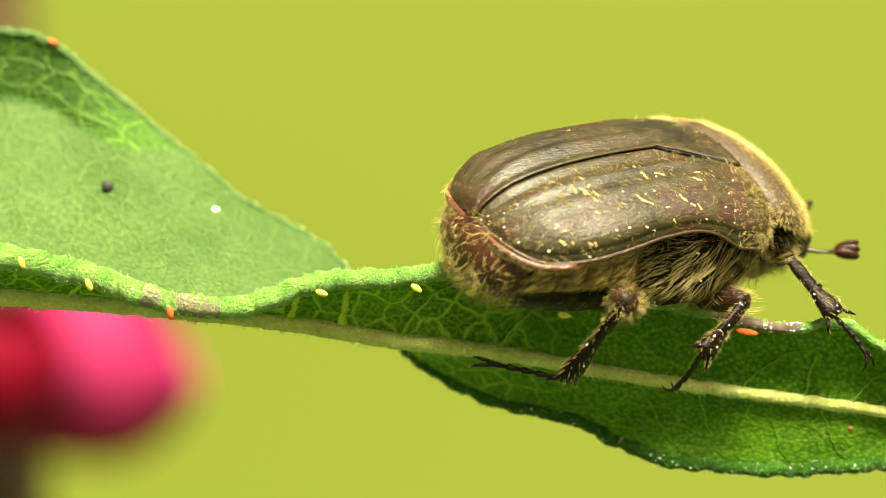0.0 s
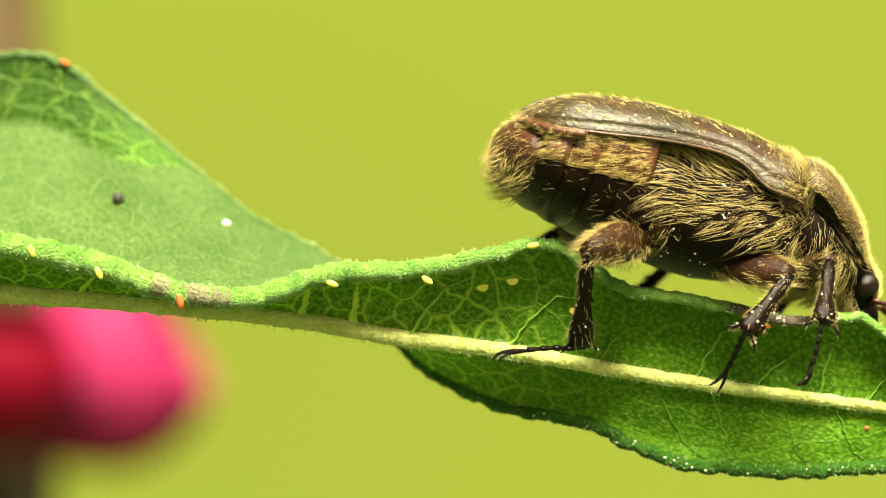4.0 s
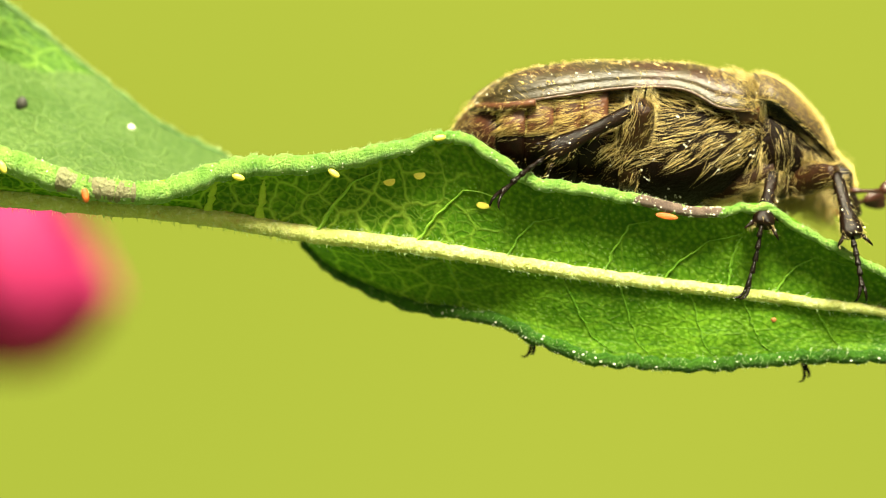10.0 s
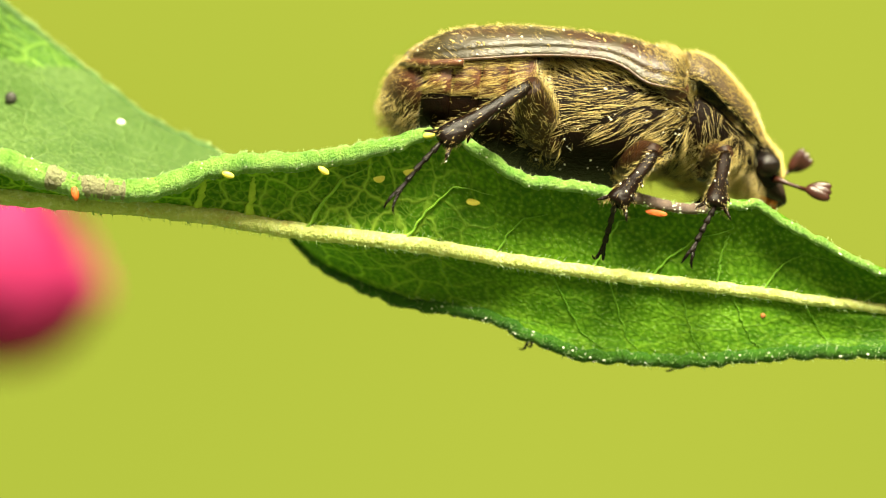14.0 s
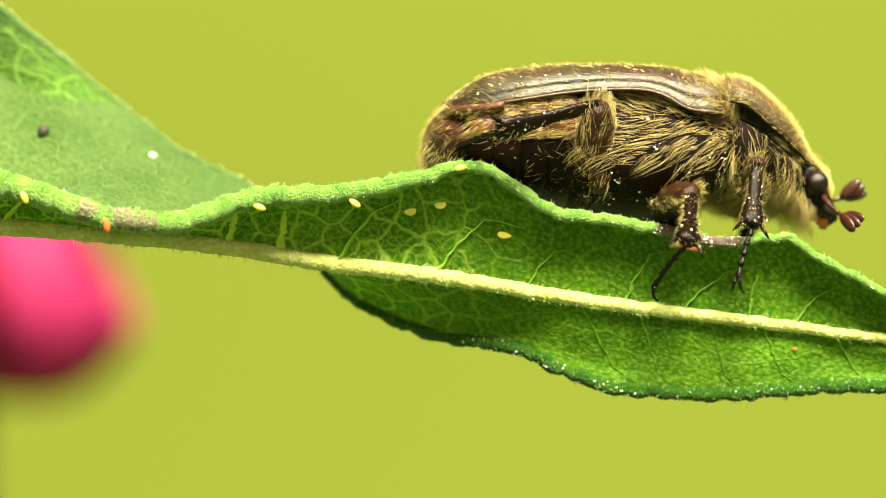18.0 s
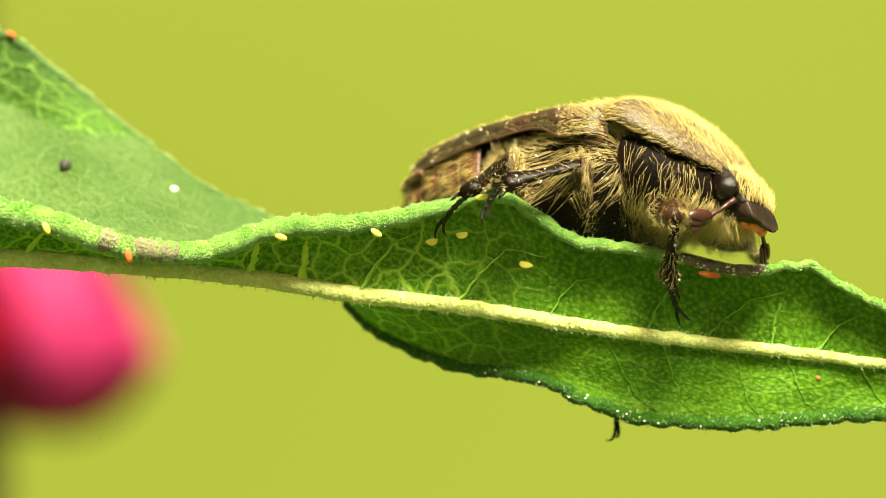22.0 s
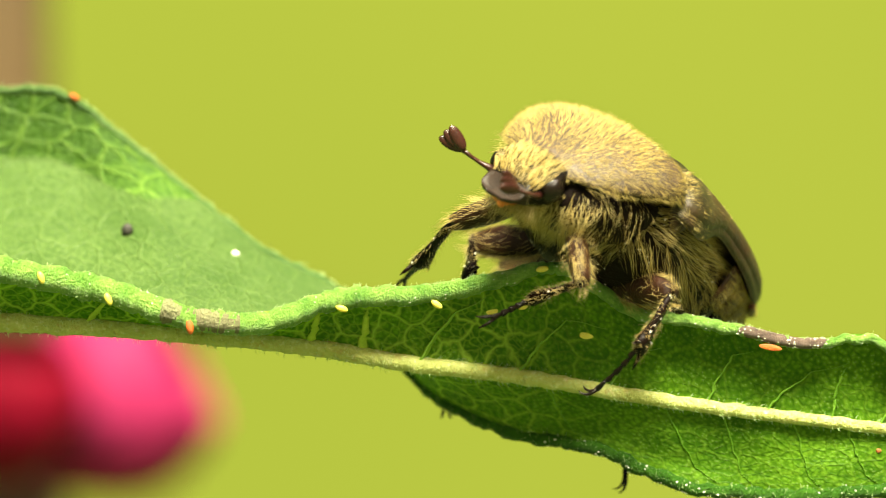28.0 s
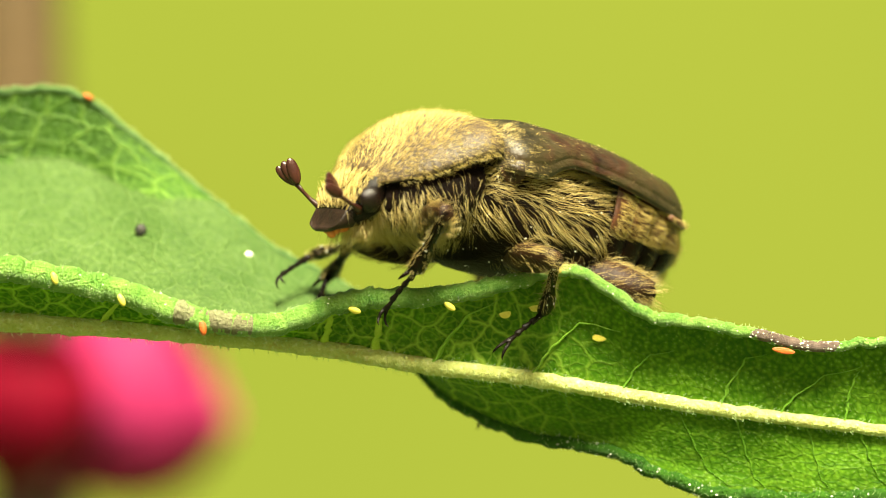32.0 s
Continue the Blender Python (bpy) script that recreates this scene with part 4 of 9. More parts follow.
def legs(body):
    made = {}
    for kind, (fem, tib, tar, claws) in leg_meshes().items():
        fl = fem[0][-1][0]
        hair_f = hair_geo(fem, 2000 if kind == "hind" else 1500, 0.46, (1, 0, 0), 0.0040, 0.36, 0.2, lambda P, N: (np.abs(N[:, 1]) > 0.80) & (rng.random(len(P)) < 0.75) | (rng.random(len(P)) < (0.34 if kind == "hind" else 0.11)), clump=0.5)
        hair_t = hair_geo(tib, 420, 0.19, (1, 0, 0), 0.0038, 0.45, 0.2, lambda P, N: (np.abs(N[:, 1]) > 0.6) | (rng.random(len(P)) < 0.3))
        dust = grains_geo(tib, 12, 0.024)
        for side in ("right", "left"):
            f = part("femur", fem, M_femur, body, "dark brown hairy thigh of the " + kind + " leg")
            part("hairs", hair_f, M_hair, f, "golden hairs")
            t = part("tibia", tib, M_cuticle, body, "dark toothed shin of the " + kind + " leg")
            part("hairs", hair_t, M_hair, t, "golden hairs")
            part("pollen", dust, M_pollen, t, "tiny pale pollen grains")
            a = part("tarsus", tar, M_black, body, "black beaded foot of the " + kind + " leg")
            for c in claws:
                part("claw", c, M_black, a)
            made[kind, side] = (f, t, a)
    return made


ground()
backdrop()
THE_LEAF = leaf()
plant()
THE_BEETLE = beetle()
LEGS = legs(THE_BEETLE)


# ---- motions ----
def motions():
    walk(THE_LEAF, [
        (0, pose(-0.009400, 0.001600, 0.601600, 9.395, 0.376, 0)),
        (0.5, pose(-0.009400, 0.001600, 0.601600, 9.036, 0.322, 0)),
        (1, pose(-0.009400, 0.001600, 0.601600, 7.878, 0.112, 0)),
        (1.5, pose(-0.009400, 0.001600, 0.601600, 8.017, 0.207, 0)),
        (2, pose(-0.009400, 0.001600, 0.601600, 6.862, 0.145, 0)),
        (2.5, pose(-0.009400, 0.001600, 0.601600, 5.778, 0.139, 0)),
        (3, pose(-0.009400, 0.001600, 0.601600, 3.921, 0.150, 0)),
        (3.5, pose(-0.009400, 0.001600, 0.601600, 2.963, -0.052, 0)),
        (5.5, pose(-0.009400, 0.001600, 0.601600, 3.086, 0.268, 0)),
        (6, pose(-0.009400, 0.001600, 0.601600, 2.081, 0.067, 0)),
        (6.5, pose(-0.009400, 0.001600, 0.601600, 1.628, 0.219, 0)),
        (7, pose(-0.009400, 0.001600, 0.601600, 1.081, -0.204, 0)),
        (7.5, pose(-0.009400, 0.001600, 0.601600, 0.211, -0.315, 0)),
        (8, pose(-0.009400, 0.001600, 0.601600, -0.307, -0.130, 0)),
        (8.5, pose(-0.009400, 0.001600, 0.601600, -0.138, -0.383, 0)),
        (9, pose(-0.009400, 0.001600, 0.601600, -0.000, -0.000, 0)),
        (9.5, pose(-0.009400, 0.001600, 0.601600, -0.122, -0.272, 0)),
        (10, pose(-0.009400, 0.001600, 0.601600, 0.183, -0.589, 0)),
        (10.5, pose(-0.009400, 0.001600, 0.601600, 0.533, -0.263, 0)),
        (11, pose(-0.009400, 0.001600, 0.601600, 0.036, -0.483, 0)),
        (11.5, pose(-0.009400, 0.001600, 0.601600, 0.211, -0.329, 0)),
        (12, pose(-0.009400, 0.001600, 0.601600, 0.265, -0.318, 0)),
        (12.5, pose(-0.009400, 0.001600, 0.601600, 0.182, -0.723, 0)),
        (13, pose(-0.009400, 0.001600, 0.601600, 0.880, -0.607, 0)),
        (13.5, pose(-0.009400, 0.001600, 0.601600, 1.512, -0.493, 0)),
        (14, pose(-0.009400, 0.001600, 0.601600, 0.955, -0.632, 0)),
        (14.5, pose(-0.009400, 0.001600, 0.601600, -0.206, -0.362, 0)),
        (16.5, pose(-0.009400, 0.001600, 0.601600, 0.414, -0.594, 0)),
        (17, pose(-0.009400, 0.001600, 0.601600, 0.915, -0.280, 0)),
        (17.5, pose(-0.009400, 0.001600, 0.601600, 1.377, -0.321, 0)),
        (18, pose(-0.009400, 0.001600, 0.601600, 0.732, -0.558, 0)),
        (18.5, pose(-0.009400, 0.001600, 0.601600, -0.187, -0.567, 0)),
        (19, pose(-0.009400, 0.001600, 0.601600, -0.154, -0.690, 0)),
        (19.5, pose(-0.009400, 0.001600, 0.601600, -0.589, -0.837, 0)),
        (20, pose(-0.009400, 0.001600, 0.601600, -0.416, -0.749, 0)),
        (20.5, pose(-0.009400, 0.001600, 0.601600, -0.480, -0.825, 0)),
        (21, pose(-0.009400, 0.001600, 0.601600, -0.193, -0.767, 0)),
        (21.5, pose(-0.009400, 0.001600, 0.601600, -0.387, -0.662, 0)),
        (22, pose(-0.009400, 0.001600, 0.601600, -0.112, -0.866, 0)),
        (22.5, pose(-0.009400, 0.001600, 0.601600, -0.546, -0.867, 0)),
        (23, pose(-0.009400, 0.001600, 0.601600, -0.759, -0.704, 0)),
        (23.5, pose(-0.009400, 0.001600, 0.601600, -0.542, -0.659, 0)),
        (24, pose(-0.009400, 0.001600, 0.601600, -0.360, -0.521, 0)),
        (24.5, pose(-0.009400, 0.001600, 0.601600, 0.013, -0.574, 0)),
        (26.5, pose(-0.009400, 0.001600, 0.601600, 1.034, -0.564, 0)),
        (27, pose(-0.009400, 0.001600, 0.601600, 1.797, -0.260, 0)),
        (27.5, pose(-0.009400, 0.001600, 0.601600, 1.705, -0.327, 0)),
        (28, pose(-0.009400, 0.001600, 0.601600, 1.675, -0.510, 0)),
        (28.5, pose(-0.009400, 0.001600, 0.601600, 1.629, -0.483, 0)),
        (29, pose(-0.009400, 0.001600, 0.601600, 1.923, -0.548, 0)),
        (29.5, pose(-0.009400, 0.001600, 0.601600, 2.227, -0.271, 0)),
        (30, pose(-0.009400, 0.001600, 0.601600, 2.139, -0.500, 0)),
        (30.5, pose(-0.009400, 0.001600, 0.601600, 1.946, -0.575, 0)),
        (31, pose(-0.009400, 0.001600, 0.601600, 1.797, -0.382, 0)),
        (31.5, pose(-0.009400, 0.001600, 0.601600, 1.561, -0.374, 0)),
        (32, pose(-0.009400, 0.001600, 0.601600, 1.788, -0.289, 0)),
    ])
    walk(THE_BEETLE, [
        (0, pose(0.003707, -0.000974, 0.601188, 29.02, -8.05, 30.15)),
        (1, pose(0.003770, -0.001002, 0.601935, 20.14, -0.23, 24.23)),
        (2, pose(0.003708, -0.001002, 0.602089, 17.19, 2.97, 26.93)),
        (3, pose(0.004344, -0.000168, 0.602311, -0.94, 20.46, 17.25)),
        (3.5, pose(0.004655, -0.000007, 0.602358, -2.79, 18.57, 11.00)),
        (5.5, pose(0.004957, 0.000239, 0.602248, 7.86, 12.58, 8.44)),
        (6, pose(0.005023, 0.000391, 0.601937, -1.21, 17.40, 8.50)),
        (7, pose(0.005851, 0.001136, 0.601525, -8.47, 18.22, 3.54)),
        (8, pose(0.007623, 0.001895, 0.600371, -15.92, 22.23, 0.83)),
        (9, pose(0.006681, 0.001905, 0.600769, -9.88, 8.09, 5.28)),
        (10, pose(0.006418, 0.001897, 0.601044, -8.47, 1.96, 4.62)),
        (11, pose(0.006317, 0.001940, 0.600392, -11.87, 16.13, 5.06)),
        (12, pose(0.005734, 0.001927, 0.600647, -10.35, 20.55, 6.33)),
        (13, pose(0.004250, 0.001946, 0.601562, -13.61, 7.82, 8.11)),
        (14, pose(0.004808, 0.001664, 0.601825, -7.19, 6.82, 2.93)),
        (14.5, pose(0.006543, 0.001491, 0.601625, -9.06, 14.98, -0.95)),
        (16.5, pose(0.005857, 0.001279, 0.601333, -7.92, 1.52, 3.04)),
        (17, pose(0.005706, 0.001283, 0.601747, -5.42, 6.44, 4.09)),
        (18, pose(0.005053, 0.001321, 0.601676, -9.34, 1.91, 3.88)),
        (19, pose(0.003985, 0.001760, 0.601164, -13.19, 0.48, 6.31)),
        (20, pose(0.003321, 0.001897, 0.600717, -14.39, -6.92, 3.14)),
        (21, pose(0.003560, 0.002364, 0.600723, -16.17, -13.60, -15.00)),
        (22, pose(0.003600, 0.002186, 0.601086, -15.98, -9.04, -37.00)),
        (23, pose(0.002996, 0.002210, 0.601313, -19.44, -8.86, -53.23)),
        (24, pose(0.003696, 0.002217, 0.601581, -11.31, -4.98, -66.09)),
        (24.5, pose(0.003538, 0.002280, 0.601596, -14.32, -4.59, -66.42)),
        (26.5, pose(0.004930, 0.002020, 0.601203, -27.70, -19.39, -104.95)),
        (27, pose(0.004736, 0.001836, 0.601621, -28.26, -20.53, -113.14)),
        (28, pose(0.004378, 0.001580, 0.601662, -27.91, -23.03, -117.05)),
        (29, pose(0.003430, 0.001410, 0.602429, -15.50, -17.09, -123.63)),
        (30, pose(0.001907, 0.001223, 0.602564, -5.65, -10.84, -135.20)),
        (31, pose(0.001506, 0.001231, 0.602254, -3.21, -14.42, -138.67)),
        (32, pose(0.001086, 0.001239, 0.602545, -3.29, -11.06, -140.14)),
    ])
    femur, tibia, tarsus = LEGS["front", "right"]
    walk(femur, [
        (0, pose(0.004300, -0.000900, -0.001500, -169.8, -29.9, -92.7)),
        (0.5, pose(0.004300, -0.000900, -0.001500, -169.8, -26.4, -92.4)),
        (1, pose(0.004300, -0.000900, -0.001500, -169.5, -22.8, -92.2)),
        (1.5, pose(0.004300, -0.000900, -0.001500, -172.2, -21.3, -89.1)),
        (2, pose(0.004300, -0.000900, -0.001500, -176.7, -19.7, -86.1)),
        (2.5, pose(0.004300, -0.000900, -0.001500, 175.7, -18.6, -81.9)),
        (3, pose(0.004300, -0.000900, -0.001500, 165.5, -17.4, -77.7)),
        (3.5, pose(0.004300, -0.000900, -0.001500, 164.8, -18.6, -84.9)),
        (4, pose(0.004300, -0.000900, -0.001500, 163.6, -11.7, -88.0)),
        (4.5, pose(0.004300, -0.000900, -0.001500, 162.6, -4.5, -91.1)),
        (5, pose(0.004300, -0.000900, -0.001500, 161.5, 2.7, -94.1)),
        (5.5, pose(0.004300, -0.000900, -0.001500, 160.0, 9.7, -97.1)),
        (6, pose(0.004300, -0.000900, -0.001500, 148.9, -11.2, -72.6)),
        (6.5, pose(0.004300, -0.000900, -0.001500, 148.2, -25.2, -80.0)),
        (7, pose(0.004300, -0.000900, -0.001500, 158.9, -38.8, -89.3)),
        (7.5, pose(0.004300, -0.000900, -0.001500, 163.7, -38.1, -89.2)),
        (8, pose(0.004300, -0.000900, -0.001500, 167.1, -37.3, -89.1)),
        (8.5, pose(0.004300, -0.000900, -0.001500, 155.9, -26.4, -78.3)),
        (9, pose(0.004300, -0.000900, -0.001500, 139.5, -14.9, -69.3)),
        (9.5, pose(0.004300, -0.000900, -0.001500, 122.0, -10.5, -60.1)),
        (10, pose(0.004300, -0.000900, -0.001500, 105.6, -5.9, -51.2)),
        (10.5, pose(0.004300, -0.000900, -0.001500, 101.1, -10.6, -65.0)),
        (11, pose(0.004300, -0.000900, -0.001500, 103.3, -14.7, -79.3)),
        (11.5, pose(0.004300, -0.000900, -0.001500, 121.7, -37.6, -86.8)),
        (12, pose(0.004300, -0.000900, -0.001500, 154.5, -59.6, -101.2)),
        (12.5, pose(0.004300, -0.000900, -0.001500, 149.3, -48.1, -83.9)),
        (13, pose(0.004300, -0.000900, -0.001500, 141.1, -35.0, -73.4)),
        (13.5, pose(0.004300, -0.000900, -0.001500, 139.3, -20.2, -78.8)),
        (14, pose(0.004300, -0.000900, -0.001500, 130.1, -5.2, -83.3)),
        (14.5, pose(0.004300, -0.000900, -0.001500, 123.6, -17.8, -75.4)),
        (15, pose(0.004300, -0.000900, -0.001500, 113.8, -12.7, -68.9)),
        (15.5, pose(0.004300, -0.000900, -0.001500, 102.3, -7.3, -62.5)),
        (16, pose(0.004300, -0.000900, -0.001500, 91.2, -1.8, -56.2)),
        (16.5, pose(0.004300, -0.000900, -0.001500, 82.0, 3.5, -50.2)),
        (17, pose(0.004300, -0.000900, -0.001500, 78.5, -2.7, -36.8)),
        (17.5, pose(0.004300, -0.000900, -0.001500, 79.0, -7.9, -66.5)),
        (18, pose(0.004300, -0.000900, -0.001500, 79.6, -11.0, -96.8)),
        (18.5, pose(0.004300, -0.000900, -0.001500, 73.6, -7.9, -70.0)),
        (19, pose(0.004300, -0.000900, -0.001500, 71.5, -3.1, -43.8)),
        (19.5, pose(0.004300, -0.000900, -0.001500, 71.2, 1.8, -40.5)),
        (20, pose(0.004300, -0.000900, -0.001500, 70.2, 6.7, -37.1)),
        (20.5, pose(0.004300, -0.000900, -0.001500, 71.8, 9.6, -22.2)),
        (21, pose(0.004300, -0.000900, -0.001500, 74.6, 11.9, -7.0)),
        (21.5, pose(0.004300, -0.000900, -0.001500, 66.5, 19.5, -27.9)),
        (22, pose(0.004300, -0.000900, -0.001500, 53.1, 24.6, -50.5)),
        (22.5, pose(0.004300, -0.000900, -0.001500, 64.5, 19.7, -21.6)),
        (23, pose(0.004300, -0.000900, -0.001500, 72.3, 10.5, 4.9)),
        (23.5, pose(0.004300, -0.000900, -0.001500, 63.2, 14.3, -30.1)),
        (24, pose(0.004300, -0.000900, -0.001500, 47.2, 13.1, -65.4)),
        (24.5, pose(0.004300, -0.000900, -0.001500, 48.8, 16.3, -57.6)),
        (25, pose(0.004300, -0.000900, -0.001500, 43.4, 15.8, -67.0)),
        (25.5, pose(0.004300, -0.000900, -0.001500, 35.7, 15.0, -76.7)),
        (26, pose(0.004300, -0.000900, -0.001500, 25.9, 13.7, -86.4)),
        (26.5, pose(0.004300, -0.000900, -0.001500, 14.2, 12.1, -95.4)),
        (27, pose(0.004300, -0.000900, -0.001500, 0.0, 1.8, -105.0)),
        (27.5, pose(0.004300, -0.000900, -0.001500, -2.5, 25.9, -95.0)),
        (28, pose(0.004300, -0.000900, -0.001500, 7.4, 49.0, -79.8)),
        (28.5, pose(0.004300, -0.000900, -0.001500, 1.1, 35.6, -88.7)),
        (29, pose(0.004300, -0.000900, -0.001500, -4.5, 21.8, -95.0)),
        (29.5, pose(0.004300, -0.000900, -0.001500, -8.0, 21.6, -97.9)),
        (30, pose(0.004300, -0.000900, -0.001500, -11.9, 21.4, -100.8)),
        (30.5, pose(0.004300, -0.000900, -0.001500, -17.6, 9.9, -103.5)),
        (31, pose(0.004300, -0.000900, -0.001500, -25.5, -1.6, -106.0)),
        (31.5, pose(0.004300, -0.000900, -0.001500, -29.2, 6.1, -106.5)),
        (32, pose(0.004300, -0.000900, -0.001500, -30.2, 13.9, -106.9)),
    ])
    walk(tibia, [
        (0, pose(0.004220, -0.002632, -0.000502, 27.4, 30.0, -68.6)),
        (0.5, pose(0.004225, -0.002690, -0.000612, 27.8, 32.7, -67.9)),
        (1, pose(0.004231, -0.002742, -0.000725, 28.0, 35.3, -67.2)),
        (1.5, pose(0.004329, -0.002763, -0.000774, 26.6, 35.7, -68.7)),
        (2, pose(0.004428, -0.002778, -0.000825, 25.1, 36.1, -70.3)),
        (2.5, pose(0.004568, -0.002776, -0.000862, 23.2, 31.8, -72.8)),
        (3, pose(0.004706, -0.002765, -0.000902, 21.7, 27.3, -75.1)),
        (3.5, pose(0.004467, -0.002789, -0.000864, 16.3, 59.8, -80.2)),
        (4, pose(0.004367, -0.002858, -0.001096, 1.3, 56.5, -93.3)),
        (4.5, pose(0.004261, -0.002894, -0.001344, -11.0, 51.9, -104.4)),
        (5, pose(0.004157, -0.002893, -0.001595, -21.0, 46.4, -113.2)),
        (5.5, pose(0.004058, -0.002857, -0.001836, -29.2, 40.7, -120.1)),
        (6, pose(0.004886, -0.002773, -0.001113, -9.8, 47.8, -95.9)),
        (6.5, pose(0.004614, -0.002682, -0.000648, 8.6, 56.9, -76.6)),
        (7, pose(0.004318, -0.002458, -0.000246, 35.6, 61.6, -48.7)),
        (7.5, pose(0.004322, -0.002475, -0.000267, 27.2, 57.7, -60.5)),
        (8, pose(0.004325, -0.002491, -0.000289, 20.1, 52.8, -69.7)),
        (8.5, pose(0.004664, -0.002653, -0.000609, 11.1, 52.3, -80.2)),
        (9, pose(0.004982, -0.002708, -0.000985, 1.6, 50.9, -90.3)),
        (9.5, pose(0.005280, -0.002605, -0.001134, 6.9, 58.7, -83.4)),
        (10, pose(0.005548, -0.002450, -0.001295, 16.5, 65.9, -72.7)),
        (10.5, pose(0.005130, -0.002682, -0.001132, 13.7, 43.4, -77.4)),
        (11, pose(0.004658, -0.002801, -0.000993, 14.7, 20.8, -79.5)),
        (11.5, pose(0.004388, -0.002482, -0.000280, 13.2, 26.1, -82.0)),
        (12, pose(0.004103, -0.001893, 0.000225, 10.1, 31.5, -84.9)),
        (12.5, pose(0.004441, -0.002228, -0.000011, 20.0, 48.6, -69.8)),
        (13, pose(0.004769, -0.002469, -0.000352, 44.3, 62.0, -41.7)),
        (13.5, pose(0.004664, -0.002742, -0.000810, 9.7, 61.8, -79.8)),
        (14, pose(0.004531, -0.002878, -0.001319, -17.2, 52.9, -108.4)),
        (14.5, pose(0.004780, -0.002743, -0.000889, 21.2, 50.9, -65.4)),
        (15, pose(0.005001, -0.002721, -0.001059, 12.8, 53.8, -76.9)),
        (15.5, pose(0.005217, -0.002659, -0.001246, 0.9, 55.5, -90.3)),
        (16, pose(0.005413, -0.002561, -0.001438, -12.4, 55.7, -104.4)),
        (16.5, pose(0.005579, -0.002433, -0.001624, -25.3, 54.3, -117.5)),
        (17, pose(0.005900, -0.002097, -0.001406, -21.4, 54.6, -111.8)),
        (17.5, pose(0.005090, -0.002717, -0.001225, -21.4, 58.7, -111.5)),
        (18, pose(0.004069, -0.002850, -0.001119, -21.0, 62.8, -111.1)),
        (18.5, pose(0.004977, -0.002762, -0.001226, -29.4, 71.1, -120.3)),
        (19, pose(0.005742, -0.002281, -0.001390, -49.7, 78.3, -141.3)),
        (19.5, pose(0.005821, -0.002197, -0.001563, -23.4, 74.2, -114.3)),
        (20, pose(0.005884, -0.002099, -0.001735, -9.6, 68.3, -99.9)),
        (20.5, pose(0.006126, -0.001645, -0.001835, -5.0, 72.2, -95.1)),
        (21, pose(0.006242, -0.001140, -0.001911, 2.1, 75.9, -87.7)),
        (21.5, pose(0.005965, -0.001783, -0.002169, -121.4, 68.8, 142.3)),
        (22, pose(0.005457, -0.002302, -0.002334, -122.8, 37.7, 128.7)),
        (22.5, pose(0.006051, -0.001594, -0.002173, -117.2, 34.9, 130.7)),
        (23, pose(0.006259, -0.000733, -0.001864, -112.1, 32.0, 132.6)),
        (23.5, pose(0.005977, -0.001872, -0.001994, -114.9, 35.9, 126.9)),
        (24, pose(0.005110, -0.002672, -0.001952, -120.9, 39.6, 120.6)),
        (24.5, pose(0.005328, -0.002522, -0.002060, -117.4, 34.3, 124.3)),
        (25, pose(0.005053, -0.002670, -0.002046, -106.1, 39.2, 141.4)),
        (25.5, pose(0.004744, -0.002780, -0.002017, -90.9, 41.3, 163.6)),
        (26, pose(0.004423, -0.002839, -0.001973, -76.0, 39.0, -174.1)),
        (26.5, pose(0.004115, -0.002847, -0.001920, -65.6, 34.1, -157.1)),
        (27, pose(0.003784, -0.002831, -0.001564, -76.9, 48.1, -173.6)),
        (27.5, pose(0.004142, -0.002692, -0.002374, -63.5, 45.1, -156.0)),
        (28, pose(0.004533, -0.002192, -0.003009, -52.8, 39.8, -140.8)),
        (28.5, pose(0.004337, -0.002526, -0.002664, -54.4, 47.1, -144.0)),
        (29, pose(0.004140, -0.002751, -0.002241, -57.1, 54.3, -148.3)),
        (29.5, pose(0.004045, -0.002742, -0.002237, -48.3, 40.1, -135.6)),
        (30, pose(0.003950, -0.002729, -0.002230, -45.8, 24.9, -127.5)),
        (30.5, pose(0.003840, -0.002816, -0.001845, -46.2, 28.1, -128.2)),
        (31, pose(0.003749, -0.002822, -0.001445, -46.2, 31.2, -129.0)),
        (31.5, pose(0.003737, -0.002807, -0.001714, -39.1, 29.4, -118.8)),
        (32, pose(0.003734, -0.002757, -0.001979, -31.4, 26.8, -109.1)),
    ])
